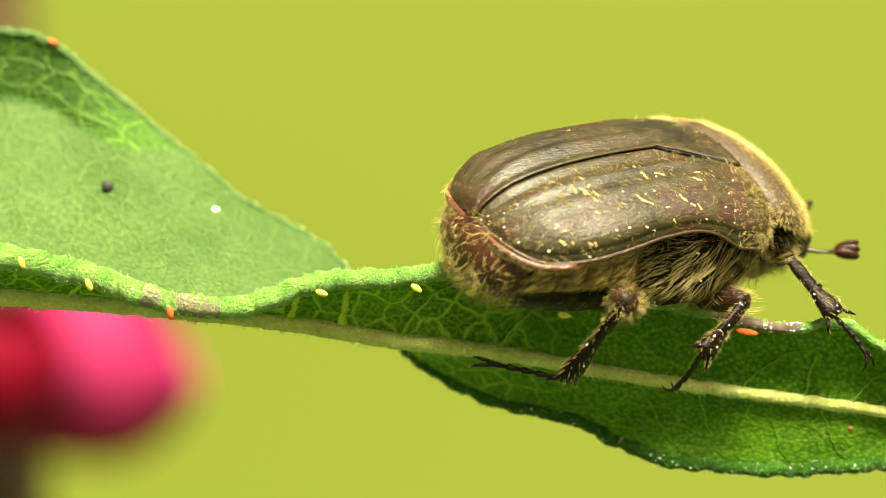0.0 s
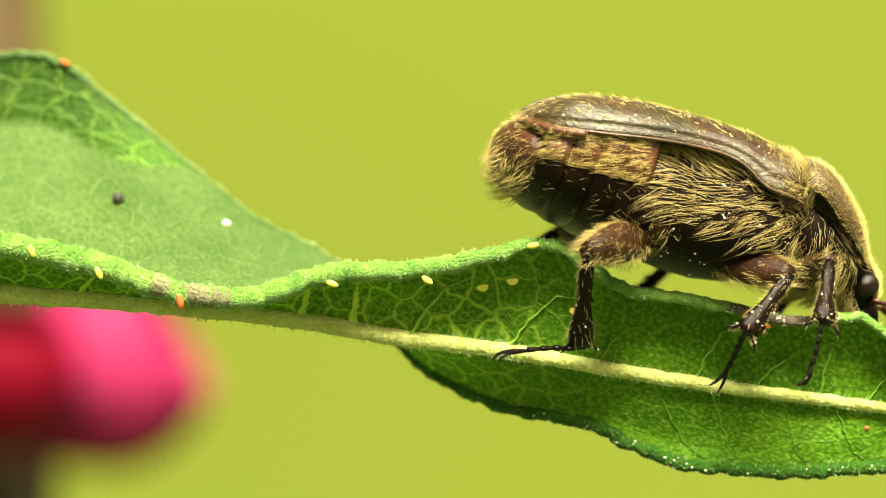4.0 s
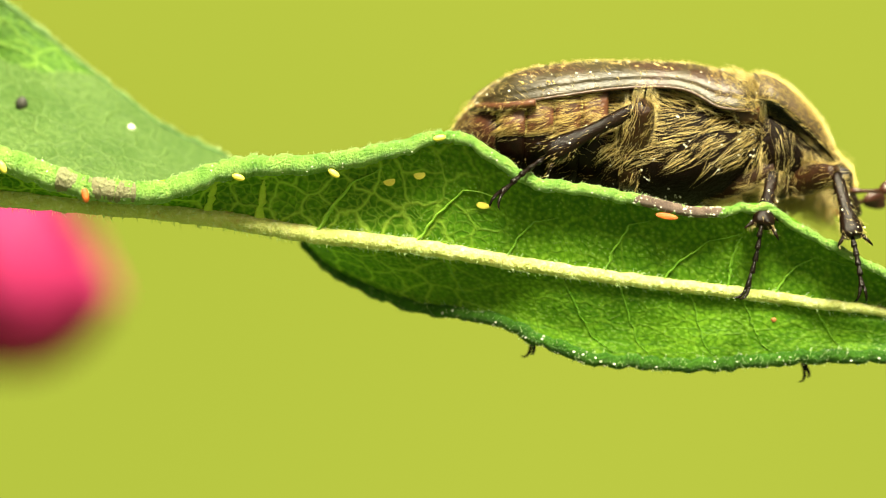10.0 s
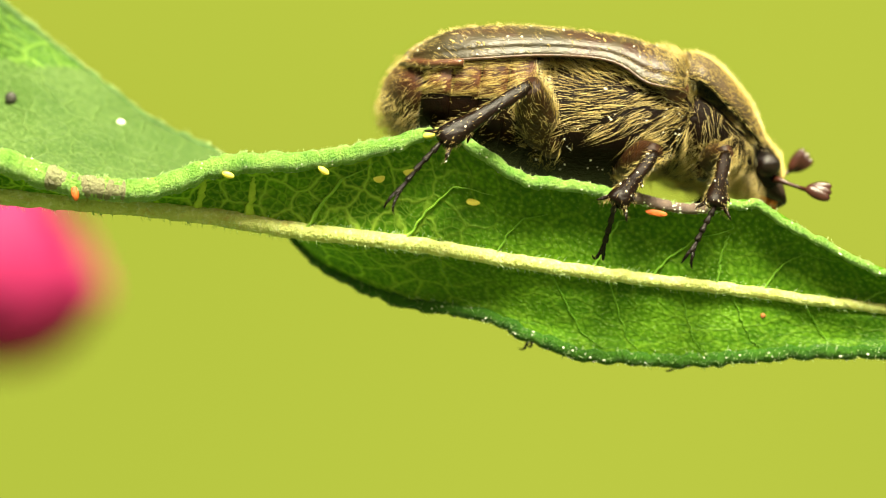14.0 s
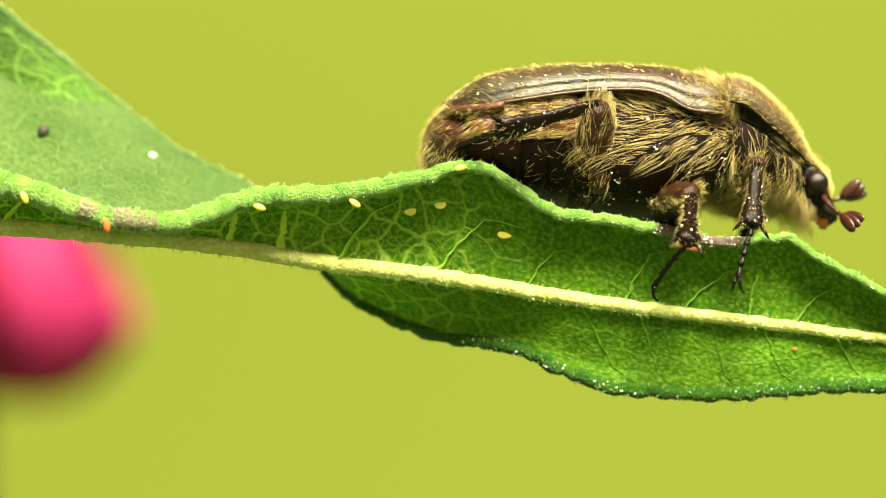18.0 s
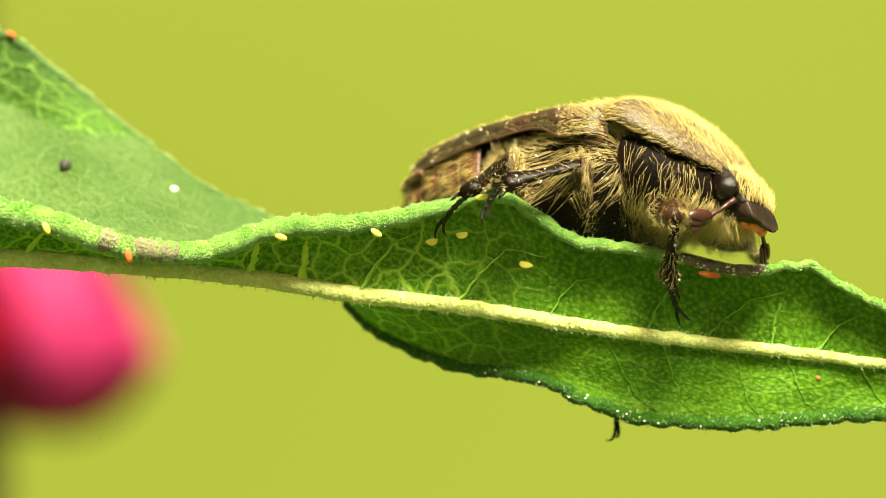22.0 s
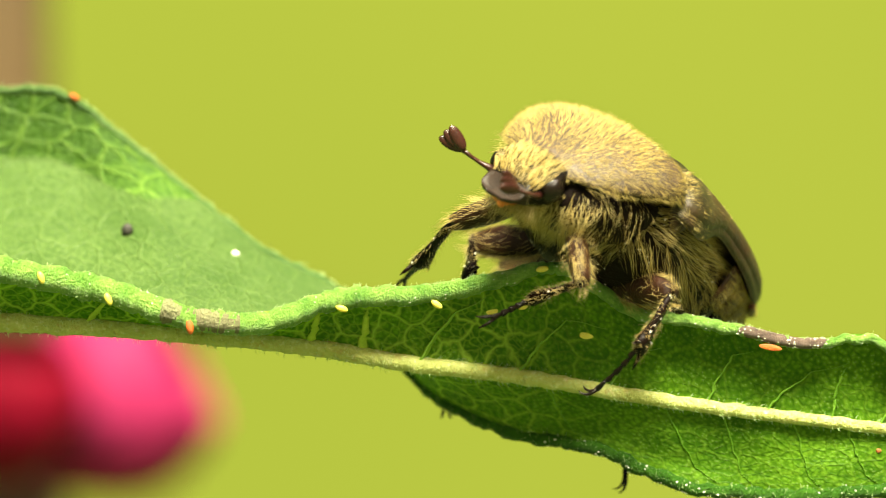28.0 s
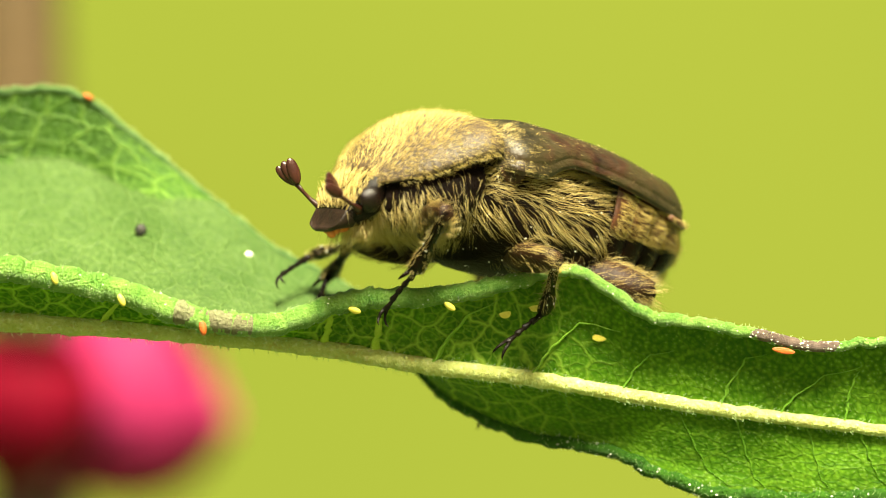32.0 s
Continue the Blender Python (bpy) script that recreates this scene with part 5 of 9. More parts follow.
    walk(tarsus, [
        (0, pose(0.004853, -0.004243, -0.001503, -0.3, 10.2, -90.3)),
        (0.5, pose(0.004858, -0.004250, -0.001692, 2.2, 18.4, -81.8)),
        (1, pose(0.004863, -0.004247, -0.001881, 6.0, 26.1, -72.5)),
        (1.5, pose(0.004918, -0.004276, -0.001942, 6.6, 27.0, -72.0)),
        (2, pose(0.004973, -0.004299, -0.002004, 7.1, 27.8, -71.5)),
        (2.5, pose(0.005071, -0.004401, -0.001914, 27.0, 19.9, -7.1)),
        (3, pose(0.005163, -0.004482, -0.001820, 24.8, -6.5, 46.3)),
        (3.5, pose(0.004639, -0.003781, -0.002592, 87.1, 74.3, 54.6)),
        (4, pose(0.004303, -0.003960, -0.002764, 107.0, 80.6, 67.1)),
        (4.5, pose(0.003955, -0.004090, -0.002918, 164.7, 85.3, 114.3)),
        (5, pose(0.003614, -0.004160, -0.003044, -116.4, 82.5, -179.7)),
        (5.5, pose(0.003297, -0.004169, -0.003139, -84.8, 76.5, -161.5)),
        (6, pose(0.004747, -0.004110, -0.002593, -134.8, 82.0, 141.8)),
        (6.5, pose(0.004866, -0.003743, -0.002324, 153.6, 83.5, 69.9)),
        (7, pose(0.004945, -0.003172, -0.002006, 112.4, 77.1, 33.5)),
        (7.5, pose(0.004848, -0.003406, -0.001957, 35.4, 75.9, -42.6)),
        (8, pose(0.004743, -0.003625, -0.001883, 9.3, 62.1, -70.3)),
        (8.5, pose(0.004872, -0.003857, -0.002193, -1.3, 61.3, -85.0)),
        (9, pose(0.004975, -0.003968, -0.002538, -9.5, 59.0, -98.3)),
        (9.5, pose(0.005399, -0.003637, -0.002843, -0.8, 65.5, -89.1)),
        (10, pose(0.005790, -0.003229, -0.003121, 11.6, 71.0, -74.2)),
        (10.5, pose(0.005446, -0.004101, -0.002506, -0.1, 44.2, -87.5)),
        (11, pose(0.005000, -0.004640, -0.001702, -2.3, 16.8, -92.0)),
        (11.5, pose(0.004637, -0.004260, -0.001161, -4.1, 21.2, -99.1)),
        (12, pose(0.004256, -0.003592, -0.000819, -6.8, 25.2, -106.7)),
        (12.5, pose(0.004897, -0.003469, -0.001512, -6.2, 52.6, -103.7)),
        (13, pose(0.005469, -0.003093, -0.002119, 5.0, 79.6, -88.2)),
        (13.5, pose(0.004831, -0.003670, -0.002573, -36.4, 73.9, -134.4)),
        (14, pose(0.004151, -0.004024, -0.002913, -45.6, 64.0, -151.6)),
        (14.5, pose(0.005306, -0.003890, -0.002440, 134.2, 79.2, 41.3)),
        (15, pose(0.005268, -0.003871, -0.002673, -115.7, 88.6, 151.9)),
        (15.5, pose(0.005210, -0.003792, -0.002894, -53.8, 76.8, -150.7)),
        (16, pose(0.005133, -0.003654, -0.003090, -44.3, 64.4, -147.9)),
        (16.5, pose(0.005041, -0.003468, -0.003248, -36.7, 53.0, -147.0)),
        (17, pose(0.005469, -0.003172, -0.003036, -60.2, 61.1, 175.0)),
        (17.5, pose(0.004710, -0.003683, -0.002935, -52.4, 67.7, -178.1)),
        (18, pose(0.003740, -0.003701, -0.002898, -43.4, 73.8, -166.2)),
        (18.5, pose(0.004650, -0.003322, -0.003118, -64.6, 63.6, 165.3)),
        (19, pose(0.005425, -0.002536, -0.003349, -64.1, 50.9, 153.1)),
        (19.5, pose(0.005597, -0.002692, -0.003488, -40.8, 61.9, -179.0)),
        (20, pose(0.005757, -0.002826, -0.003594, -10.8, 63.5, -137.7)),
        (20.5, pose(0.006072, -0.002253, -0.003739, -37.1, 55.2, -169.6)),
        (21, pose(0.006262, -0.001626, -0.003851, -44.1, 41.9, 172.0)),
        (21.5, pose(0.005394, -0.001341, -0.004034, -48.4, 31.6, 137.6)),
        (22, pose(0.004468, -0.001067, -0.003557, -38.9, 14.3, 112.0)),
        (22.5, pose(0.004981, -0.000350, -0.003316, -55.8, 59.5, 93.7)),
        (23, pose(0.005112, 0.000516, -0.002923, 131.2, 67.6, -33.5)),
        (23.5, pose(0.005005, -0.000576, -0.003168, -107.0, 49.0, 81.5)),
        (24, pose(0.004326, -0.001345, -0.003227, -62.8, -1.7, 101.7)),
        (24.5, pose(0.004397, -0.001157, -0.003187, -36.9, -1.8, 92.9)),
        (25, pose(0.003842, -0.001702, -0.003309, -24.6, 0.8, 112.2)),
        (25.5, pose(0.003302, -0.002357, -0.003336, -20.3, 4.9, 146.8)),
        (26, pose(0.002877, -0.002999, -0.003232, -18.4, 7.3, -178.3)),
        (26.5, pose(0.002589, -0.003491, -0.003041, -18.2, 7.6, -158.7)),
        (27, pose(0.002455, -0.002980, -0.003051, -17.3, 41.6, -137.2)),
        (27.5, pose(0.002853, -0.003266, -0.003791, -18.5, 29.4, -138.7)),
        (28, pose(0.003342, -0.003164, -0.004288, -18.9, 17.1, -139.9)),
        (28.5, pose(0.003236, -0.003326, -0.004129, -17.2, 15.4, -135.6)),
        (29, pose(0.003146, -0.003364, -0.003865, -15.9, 13.6, -131.3)),
        (29.5, pose(0.002951, -0.003813, -0.003524, 21.1, 68.5, -46.4)),
        (30, pose(0.002847, -0.004168, -0.003073, 51.3, 13.4, 37.8)),
        (30.5, pose(0.002749, -0.004202, -0.002786, 40.0, 18.7, 40.3)),
        (31, pose(0.002673, -0.004151, -0.002482, 33.9, 24.0, 43.0)),
        (31.5, pose(0.002896, -0.004334, -0.002695, 30.0, 23.9, 46.6)),
        (32, pose(0.003151, -0.004445, -0.002880, 27.2, 23.7, 50.2)),
    ])
    femur, tibia, tarsus = LEGS["front", "left"]
    walk(femur, [
        (0, pose(0.004300, 0.000900, -0.001500, -76.1, -9.2, 53.7)),
        (0.5, pose(0.004300, 0.000900, -0.001500, -77.0, -9.2, 53.7)),
        (1, pose(0.004300, 0.000900, -0.001500, -77.5, -9.2, 53.7)),
        (1.5, pose(0.004300, 0.000900, -0.001500, -77.9, -9.2, 53.7)),
        (2, pose(0.004300, 0.000900, -0.001500, -78.2, -9.2, 53.7)),
        (2.5, pose(0.004300, 0.000900, -0.001500, -78.3, -9.2, 53.7)),
        (3, pose(0.004300, 0.000900, -0.001500, -78.4, -9.2, 53.7)),
        (3.5, pose(0.004300, 0.000900, -0.001500, -78.5, -9.2, 53.7)),
        (4, pose(0.004300, 0.000900, -0.001500, -78.6, -9.2, 53.7)),
        (4.5, pose(0.004300, 0.000900, -0.001500, -78.6, -9.2, 53.7)),
        (5, pose(0.004300, 0.000900, -0.001500, -78.6, -9.2, 53.7)),
        (5.5, pose(0.004300, 0.000900, -0.001500, -78.6, -9.2, 53.7)),
        (6, pose(0.004300, 0.000900, -0.001500, -78.7, -9.2, 53.7)),
        (6.5, pose(0.004300, 0.000900, -0.001500, -78.7, -9.2, 53.7)),
        (7, pose(0.004300, 0.000900, -0.001500, -78.7, -9.2, 53.7)),
        (7.5, pose(0.004300, 0.000900, -0.001500, -78.7, -9.2, 53.7)),
        (8, pose(0.004300, 0.000900, -0.001500, -78.7, -9.2, 53.7)),
        (8.5, pose(0.004300, 0.000900, -0.001500, -78.7, -9.2, 53.7)),
        (9, pose(0.004300, 0.000900, -0.001500, -78.7, -9.2, 53.7)),
        (9.5, pose(0.004300, 0.000900, -0.001500, -78.7, -9.2, 53.7)),
        (10, pose(0.004300, 0.000900, -0.001500, -78.7, -9.2, 53.7)),
        (10.5, pose(0.004300, 0.000900, -0.001500, -78.7, -9.2, 53.7)),
        (11, pose(0.004300, 0.000900, -0.001500, -78.7, -9.2, 53.7)),
        (11.5, pose(0.004300, 0.000900, -0.001500, -78.7, -9.2, 53.7)),
        (12, pose(0.004300, 0.000900, -0.001500, -78.7, -9.2, 53.7)),
        (12.5, pose(0.004300, 0.000900, -0.001500, -78.7, -9.2, 53.7)),
        (13, pose(0.004300, 0.000900, -0.001500, -78.7, -9.2, 53.7)),
        (13.5, pose(0.004300, 0.000900, -0.001500, -78.7, -9.2, 53.7)),
        (14, pose(0.004300, 0.000900, -0.001500, -78.7, -9.2, 53.7)),
        (14.5, pose(0.004300, 0.000900, -0.001500, -78.7, -9.2, 53.7)),
        (15, pose(0.004300, 0.000900, -0.001500, -78.7, -9.2, 53.7)),
        (15.5, pose(0.004300, 0.000900, -0.001500, -78.7, -9.2, 53.7)),
        (16, pose(0.004300, 0.000900, -0.001500, -78.7, -9.2, 53.7)),
        (16.5, pose(0.004300, 0.000900, -0.001500, -78.7, -9.2, 53.7)),
        (17, pose(0.004300, 0.000900, -0.001500, -78.7, -9.2, 53.7)),
        (17.5, pose(0.004300, 0.000900, -0.001500, -78.7, -9.2, 53.7)),
        (18, pose(0.004300, 0.000900, -0.001500, -78.7, -9.2, 53.7)),
        (18.5, pose(0.004300, 0.000900, -0.001500, -78.7, -9.2, 53.7)),
        (19, pose(0.004300, 0.000900, -0.001500, -78.7, -9.2, 53.7)),
        (19.5, pose(0.004300, 0.000900, -0.001500, -78.7, -9.2, 53.7)),
        (20, pose(0.004300, 0.000900, -0.001500, -78.7, -9.2, 53.7)),
        (20.5, pose(0.004300, 0.000900, -0.001500, -78.7, -9.2, 53.7)),
        (21, pose(0.004300, 0.000900, -0.001500, -78.7, -9.2, 53.7)),
        (21.5, pose(0.004300, 0.000900, -0.001500, -77.2, -6.5, 69.1)),
        (22, pose(0.004300, 0.000900, -0.001500, -70.8, -3.4, 84.2)),
        (22.5, pose(0.004300, 0.000900, -0.001500, -73.7, -15.9, 80.4)),
        (23, pose(0.004300, 0.000900, -0.001500, -84.2, -28.4, 76.0)),
        (23.5, pose(0.004300, 0.000900, -0.001500, -100.0, -22.5, 96.3)),
        (24, pose(0.004300, 0.000900, -0.001500, -111.8, -14.2, 114.7)),
        (24.5, pose(0.004300, 0.000900, -0.001500, -125.3, -25.0, 109.8)),
        (25, pose(0.004300, 0.000900, -0.001500, -124.2, -15.0, 95.4)),
        (25.5, pose(0.004300, 0.000900, -0.001500, -109.6, -1.0, 78.5)),
        (26, pose(0.004300, 0.000900, -0.001500, -91.4, 13.1, 61.8)),
        (26.5, pose(0.004300, 0.000900, -0.001500, -78.9, 23.3, 47.7)),
        (27, pose(0.004300, 0.000900, -0.001500, -32.3, 41.1, 85.7)),
        (27.5, pose(0.004300, 0.000900, -0.001500, -29.2, 38.9, 76.7)),
        (28, pose(0.004300, 0.000900, -0.001500, -31.0, 36.0, 68.3)),
        (28.5, pose(0.004300, 0.000900, -0.001500, -32.1, 35.7, 64.5)),
        (29, pose(0.004300, 0.000900, -0.001500, -34.4, 35.3, 60.8)),
        (29.5, pose(0.004300, 0.000900, -0.001500, -39.8, 26.8, 55.7)),
        (30, pose(0.004300, 0.000900, -0.001500, -45.9, 18.1, 51.3)),
        (30.5, pose(0.004300, 0.000900, -0.001500, -41.2, 18.6, 63.4)),
        (31, pose(0.004300, 0.000900, -0.001500, -32.8, 18.3, 75.6)),
        (31.5, pose(0.004300, 0.000900, -0.001500, -36.8, 5.5, 71.5)),
        (32, pose(0.004300, 0.000900, -0.001500, -45.5, -7.3, 67.7)),
    ])
    walk(tibia, [
        (0, pose(0.005468, 0.002492, -0.001182, -46.6, 40.3, 45.0)),
        (0.5, pose(0.005468, 0.002492, -0.001182, -47.0, 40.3, 45.0)),
        (1, pose(0.005468, 0.002492, -0.001182, -47.2, 40.3, 45.0)),
        (1.5, pose(0.005468, 0.002492, -0.001182, -47.3, 40.3, 45.0)),
        (2, pose(0.005468, 0.002492, -0.001182, -47.4, 40.3, 45.0)),
        (2.5, pose(0.005468, 0.002492, -0.001182, -47.4, 40.3, 45.0)),
        (3, pose(0.005468, 0.002492, -0.001182, -47.5, 40.3, 45.0)),
        (3.5, pose(0.005468, 0.002492, -0.001182, 34.2, 54.7, 135.0)),
        (4, pose(0.005468, 0.002492, -0.001182, 38.8, 54.7, 135.0)),
        (4.5, pose(0.005468, 0.002492, -0.001182, 41.3, 54.7, 135.0)),
        (5, pose(0.005468, 0.002492, -0.001182, 42.7, 54.7, 135.0)),
        (5.5, pose(0.005468, 0.002492, -0.001182, 43.5, 54.7, 135.0)),
        (6, pose(0.005468, 0.002492, -0.001182, 43.9, 54.7, 135.0)),
        (6.5, pose(0.005468, 0.002492, -0.001182, 44.1, 54.7, 135.0)),
        (7, pose(0.005468, 0.002492, -0.001182, 44.3, 54.7, 135.0)),
        (7.5, pose(0.005468, 0.002492, -0.001182, 44.3, 54.7, 135.0)),
        (8, pose(0.005468, 0.002492, -0.001182, 44.4, 54.7, 135.0)),
        (8.5, pose(0.005468, 0.002492, -0.001182, 44.4, 54.7, 135.0)),
        (9, pose(0.005468, 0.002492, -0.001182, 44.4, 54.7, 135.0)),
        (9.5, pose(0.005468, 0.002492, -0.001182, 44.4, 54.7, 135.0)),
        (10, pose(0.005468, 0.002492, -0.001182, 44.4, 54.7, 135.0)),
        (10.5, pose(0.005468, 0.002492, -0.001182, 44.4, 54.7, 135.0)),
        (11, pose(0.005468, 0.002492, -0.001182, 44.4, 54.7, 135.0)),
        (11.5, pose(0.005468, 0.002492, -0.001182, 44.4, 54.7, 135.0)),
        (12, pose(0.005468, 0.002492, -0.001182, 44.4, 54.7, 135.0)),
        (12.5, pose(0.005468, 0.002492, -0.001182, 44.4, 54.7, 135.0)),
        (13, pose(0.005468, 0.002492, -0.001182, 44.4, 54.7, 135.0)),
        (13.5, pose(0.005468, 0.002492, -0.001182, 44.4, 54.7, 135.0)),
        (14, pose(0.005468, 0.002492, -0.001182, 44.4, 54.7, 135.0)),
        (14.5, pose(0.005468, 0.002492, -0.001182, 44.4, 54.7, 135.0)),
        (15, pose(0.005468, 0.002492, -0.001182, 44.4, 54.7, 135.0)),
        (15.5, pose(0.005468, 0.002492, -0.001182, 44.4, 54.7, 135.0)),
        (16, pose(0.005468, 0.002492, -0.001182, 44.4, 54.7, 135.0)),
        (16.5, pose(0.005468, 0.002492, -0.001182, 44.4, 54.7, 135.0)),
        (17, pose(0.005468, 0.002492, -0.001182, 44.4, 54.7, 135.0)),
        (17.5, pose(0.005468, 0.002492, -0.001182, 44.4, 54.7, 135.0)),
        (18, pose(0.005468, 0.002492, -0.001182, 44.4, 54.7, 135.0)),
        (18.5, pose(0.005468, 0.002492, -0.001182, 44.4, 54.7, 135.0)),
        (19, pose(0.005468, 0.002492, -0.001182, 44.4, 54.7, 135.0)),
        (19.5, pose(0.005468, 0.002492, -0.001182, 44.4, 54.7, 135.0)),
        (20, pose(0.005468, 0.002492, -0.001182, 44.4, 54.7, 135.0)),
        (20.5, pose(0.005468, 0.002492, -0.001182, 44.4, 54.7, 135.0)),
        (21, pose(0.005468, 0.002492, -0.001182, 44.4, 54.7, 135.0)),
        (21.5, pose(0.005010, 0.002756, -0.001274, 41.0, 24.3, 122.4)),
        (22, pose(0.004500, 0.002886, -0.001383, 51.7, -6.7, 115.1)),
        (22.5, pose(0.004622, 0.002796, -0.000951, 52.8, 6.0, 117.4)),
        (23, pose(0.004726, 0.002606, -0.000548, 50.3, 18.7, 119.8)),
        (23.5, pose(0.004097, 0.002737, -0.000736, 48.2, 22.0, 121.5)),
        (24, pose(0.003491, 0.002662, -0.001010, 46.8, 25.3, 123.4)),
        (24.5, pose(0.003686, 0.002605, -0.000654, 42.9, 28.2, 120.5)),
        (25, pose(0.004120, 0.002823, -0.000981, 49.5, 41.7, 134.9)),
        (25.5, pose(0.004698, 0.002860, -0.001465, 72.4, 55.2, 166.3)),
        (26, pose(0.005219, 0.002617, -0.001954, 109.0, 56.1, -149.6)),
        (26.5, pose(0.005536, 0.002259, -0.002291, 129.5, 47.9, -123.6)),
        (27, pose(0.004413, 0.002402, -0.002815, 134.0, 33.2, -112.2)),
        (27.5, pose(0.004659, 0.002415, -0.002755, 128.0, 30.2, -116.2)),
        (28, pose(0.004899, 0.002404, -0.002675, 121.1, 27.1, -119.9)),
        (28.5, pose(0.004999, 0.002366, -0.002667, 117.4, 33.1, -123.7)),
        (29, pose(0.005096, 0.002324, -0.002657, 115.1, 39.0, -128.0)),
        (29.5, pose(0.005307, 0.002374, -0.002402, 115.8, 44.0, -129.7)),
        (30, pose(0.005489, 0.002383, -0.002121, 116.8, 49.1, -131.7)),
        (30.5, pose(0.005148, 0.002596, -0.002137, 120.7, 51.6, -129.9)),
        (31, pose(0.004773, 0.002739, -0.002127, 124.8, 54.1, -127.9)),
        (31.5, pose(0.004930, 0.002788, -0.001691, 136.9, 51.8, -116.2)),
        (32, pose(0.005054, 0.002735, -0.001245, 148.0, 48.6, -105.8)),
    ])
    walk(tarsus, [
        (0, pose(0.006546, 0.003571, -0.002476, -28.4, 50.2, 53.1)),
        (0.5, pose(0.006546, 0.003571, -0.002476, -23.5, 50.2, 53.1)),
        (1, pose(0.006546, 0.003571, -0.002476, -20.6, 50.2, 53.1)),
        (1.5, pose(0.006546, 0.003571, -0.002476, -18.8, 50.2, 53.1)),
        (2, pose(0.006546, 0.003571, -0.002476, -17.8, 50.2, 53.1)),
        (2.5, pose(0.006546, 0.003571, -0.002476, -17.2, 50.2, 53.1)),
        (3, pose(0.006546, 0.003571, -0.002476, -16.8, 50.2, 53.1)),
        (3.5, pose(0.004651, 0.003309, -0.002815, -31.2, 5.5, 29.1)),
        (4, pose(0.004651, 0.003309, -0.002815, -26.7, 5.5, 29.1)),
        (4.5, pose(0.004651, 0.003309, -0.002815, -24.1, 5.5, 29.1)),
        (5, pose(0.004651, 0.003309, -0.002815, -22.7, 5.5, 29.1)),
        (5.5, pose(0.004651, 0.003309, -0.002815, -21.9, 5.5, 29.1)),
        (6, pose(0.004651, 0.003309, -0.002815, -21.5, 5.5, 29.1)),
        (6.5, pose(0.004651, 0.003309, -0.002815, -21.2, 5.5, 29.1)),
        (7, pose(0.004651, 0.003309, -0.002815, -21.1, 5.5, 29.1)),
        (7.5, pose(0.004651, 0.003309, -0.002815, -21.0, 5.5, 29.1)),
        (8, pose(0.004651, 0.003309, -0.002815, -21.0, 5.5, 29.1)),
        (8.5, pose(0.004651, 0.003309, -0.002815, -21.0, 5.5, 29.1)),
        (9, pose(0.004651, 0.003309, -0.002815, -20.9, 5.5, 29.1)),
        (9.5, pose(0.004651, 0.003309, -0.002815, -20.9, 5.5, 29.1)),
        (10, pose(0.004651, 0.003309, -0.002815, -20.9, 5.5, 29.1)),
        (10.5, pose(0.004651, 0.003309, -0.002815, -20.9, 5.5, 29.1)),
        (11, pose(0.004651, 0.003309, -0.002815, -20.9, 5.5, 29.1)),
        (11.5, pose(0.004651, 0.003309, -0.002815, -20.9, 5.5, 29.1)),
        (12, pose(0.004651, 0.003309, -0.002815, -20.9, 5.5, 29.1)),
        (12.5, pose(0.004651, 0.003309, -0.002815, -20.9, 5.5, 29.1)),
        (13, pose(0.004651, 0.003309, -0.002815, -20.9, 5.5, 29.1)),
        (13.5, pose(0.004651, 0.003309, -0.002815, -20.9, 5.5, 29.1)),
        (14, pose(0.004651, 0.003309, -0.002815, -20.9, 5.5, 29.1)),
        (14.5, pose(0.004651, 0.003309, -0.002815, -20.9, 5.5, 29.1)),
        (15, pose(0.004651, 0.003309, -0.002815, -20.9, 5.5, 29.1)),
        (15.5, pose(0.004651, 0.003309, -0.002815, -20.9, 5.5, 29.1)),
        (16, pose(0.004651, 0.003309, -0.002815, -20.9, 5.5, 29.1)),
        (16.5, pose(0.004651, 0.003309, -0.002815, -20.9, 5.5, 29.1)),
        (17, pose(0.004651, 0.003309, -0.002815, -20.9, 5.5, 29.1)),
        (17.5, pose(0.004651, 0.003309, -0.002815, -20.9, 5.5, 29.1)),
        (18, pose(0.004651, 0.003309, -0.002815, -20.9, 5.5, 29.1)),
        (18.5, pose(0.004651, 0.003309, -0.002815, -20.9, 5.5, 29.1)),
        (19, pose(0.004651, 0.003309, -0.002815, -20.9, 5.5, 29.1)),
        (19.5, pose(0.004651, 0.003309, -0.002815, -20.9, 5.5, 29.1)),
        (20, pose(0.004651, 0.003309, -0.002815, -20.9, 5.5, 29.1)),
        (20.5, pose(0.004651, 0.003309, -0.002815, -20.9, 5.5, 29.1)),
        (21, pose(0.004651, 0.003309, -0.002815, -20.9, 5.5, 29.1)),
        (21.5, pose(0.004032, 0.004295, -0.002097, -23.7, 18.8, -5.9)),
        (22, pose(0.003656, 0.004684, -0.001148, -28.5, 24.9, -44.8)),
        (22.5, pose(0.003706, 0.004562, -0.001159, -17.1, 33.8, -124.0)),
        (23, pose(0.003786, 0.004251, -0.001188, -10.8, -0.1, 173.0)),
        (23.5, pose(0.003127, 0.004318, -0.001485, 4.1, 7.9, 163.0)),
        (24, pose(0.002495, 0.004172, -0.001864, 10.8, 15.7, 152.5)),
        (24.5, pose(0.002791, 0.004123, -0.001600, 16.1, 33.8, 152.0)),
        (25, pose(0.003065, 0.003880, -0.002311, 23.2, 47.4, 158.6)),
        (25.5, pose(0.003590, 0.003130, -0.003108, 36.9, 62.5, 172.7)),
        (26, pose(0.004258, 0.002052, -0.003614, 72.9, 73.8, -151.1)),
        (26.5, pose(0.004793, 0.001141, -0.003774, 126.0, 72.9, -98.9)),
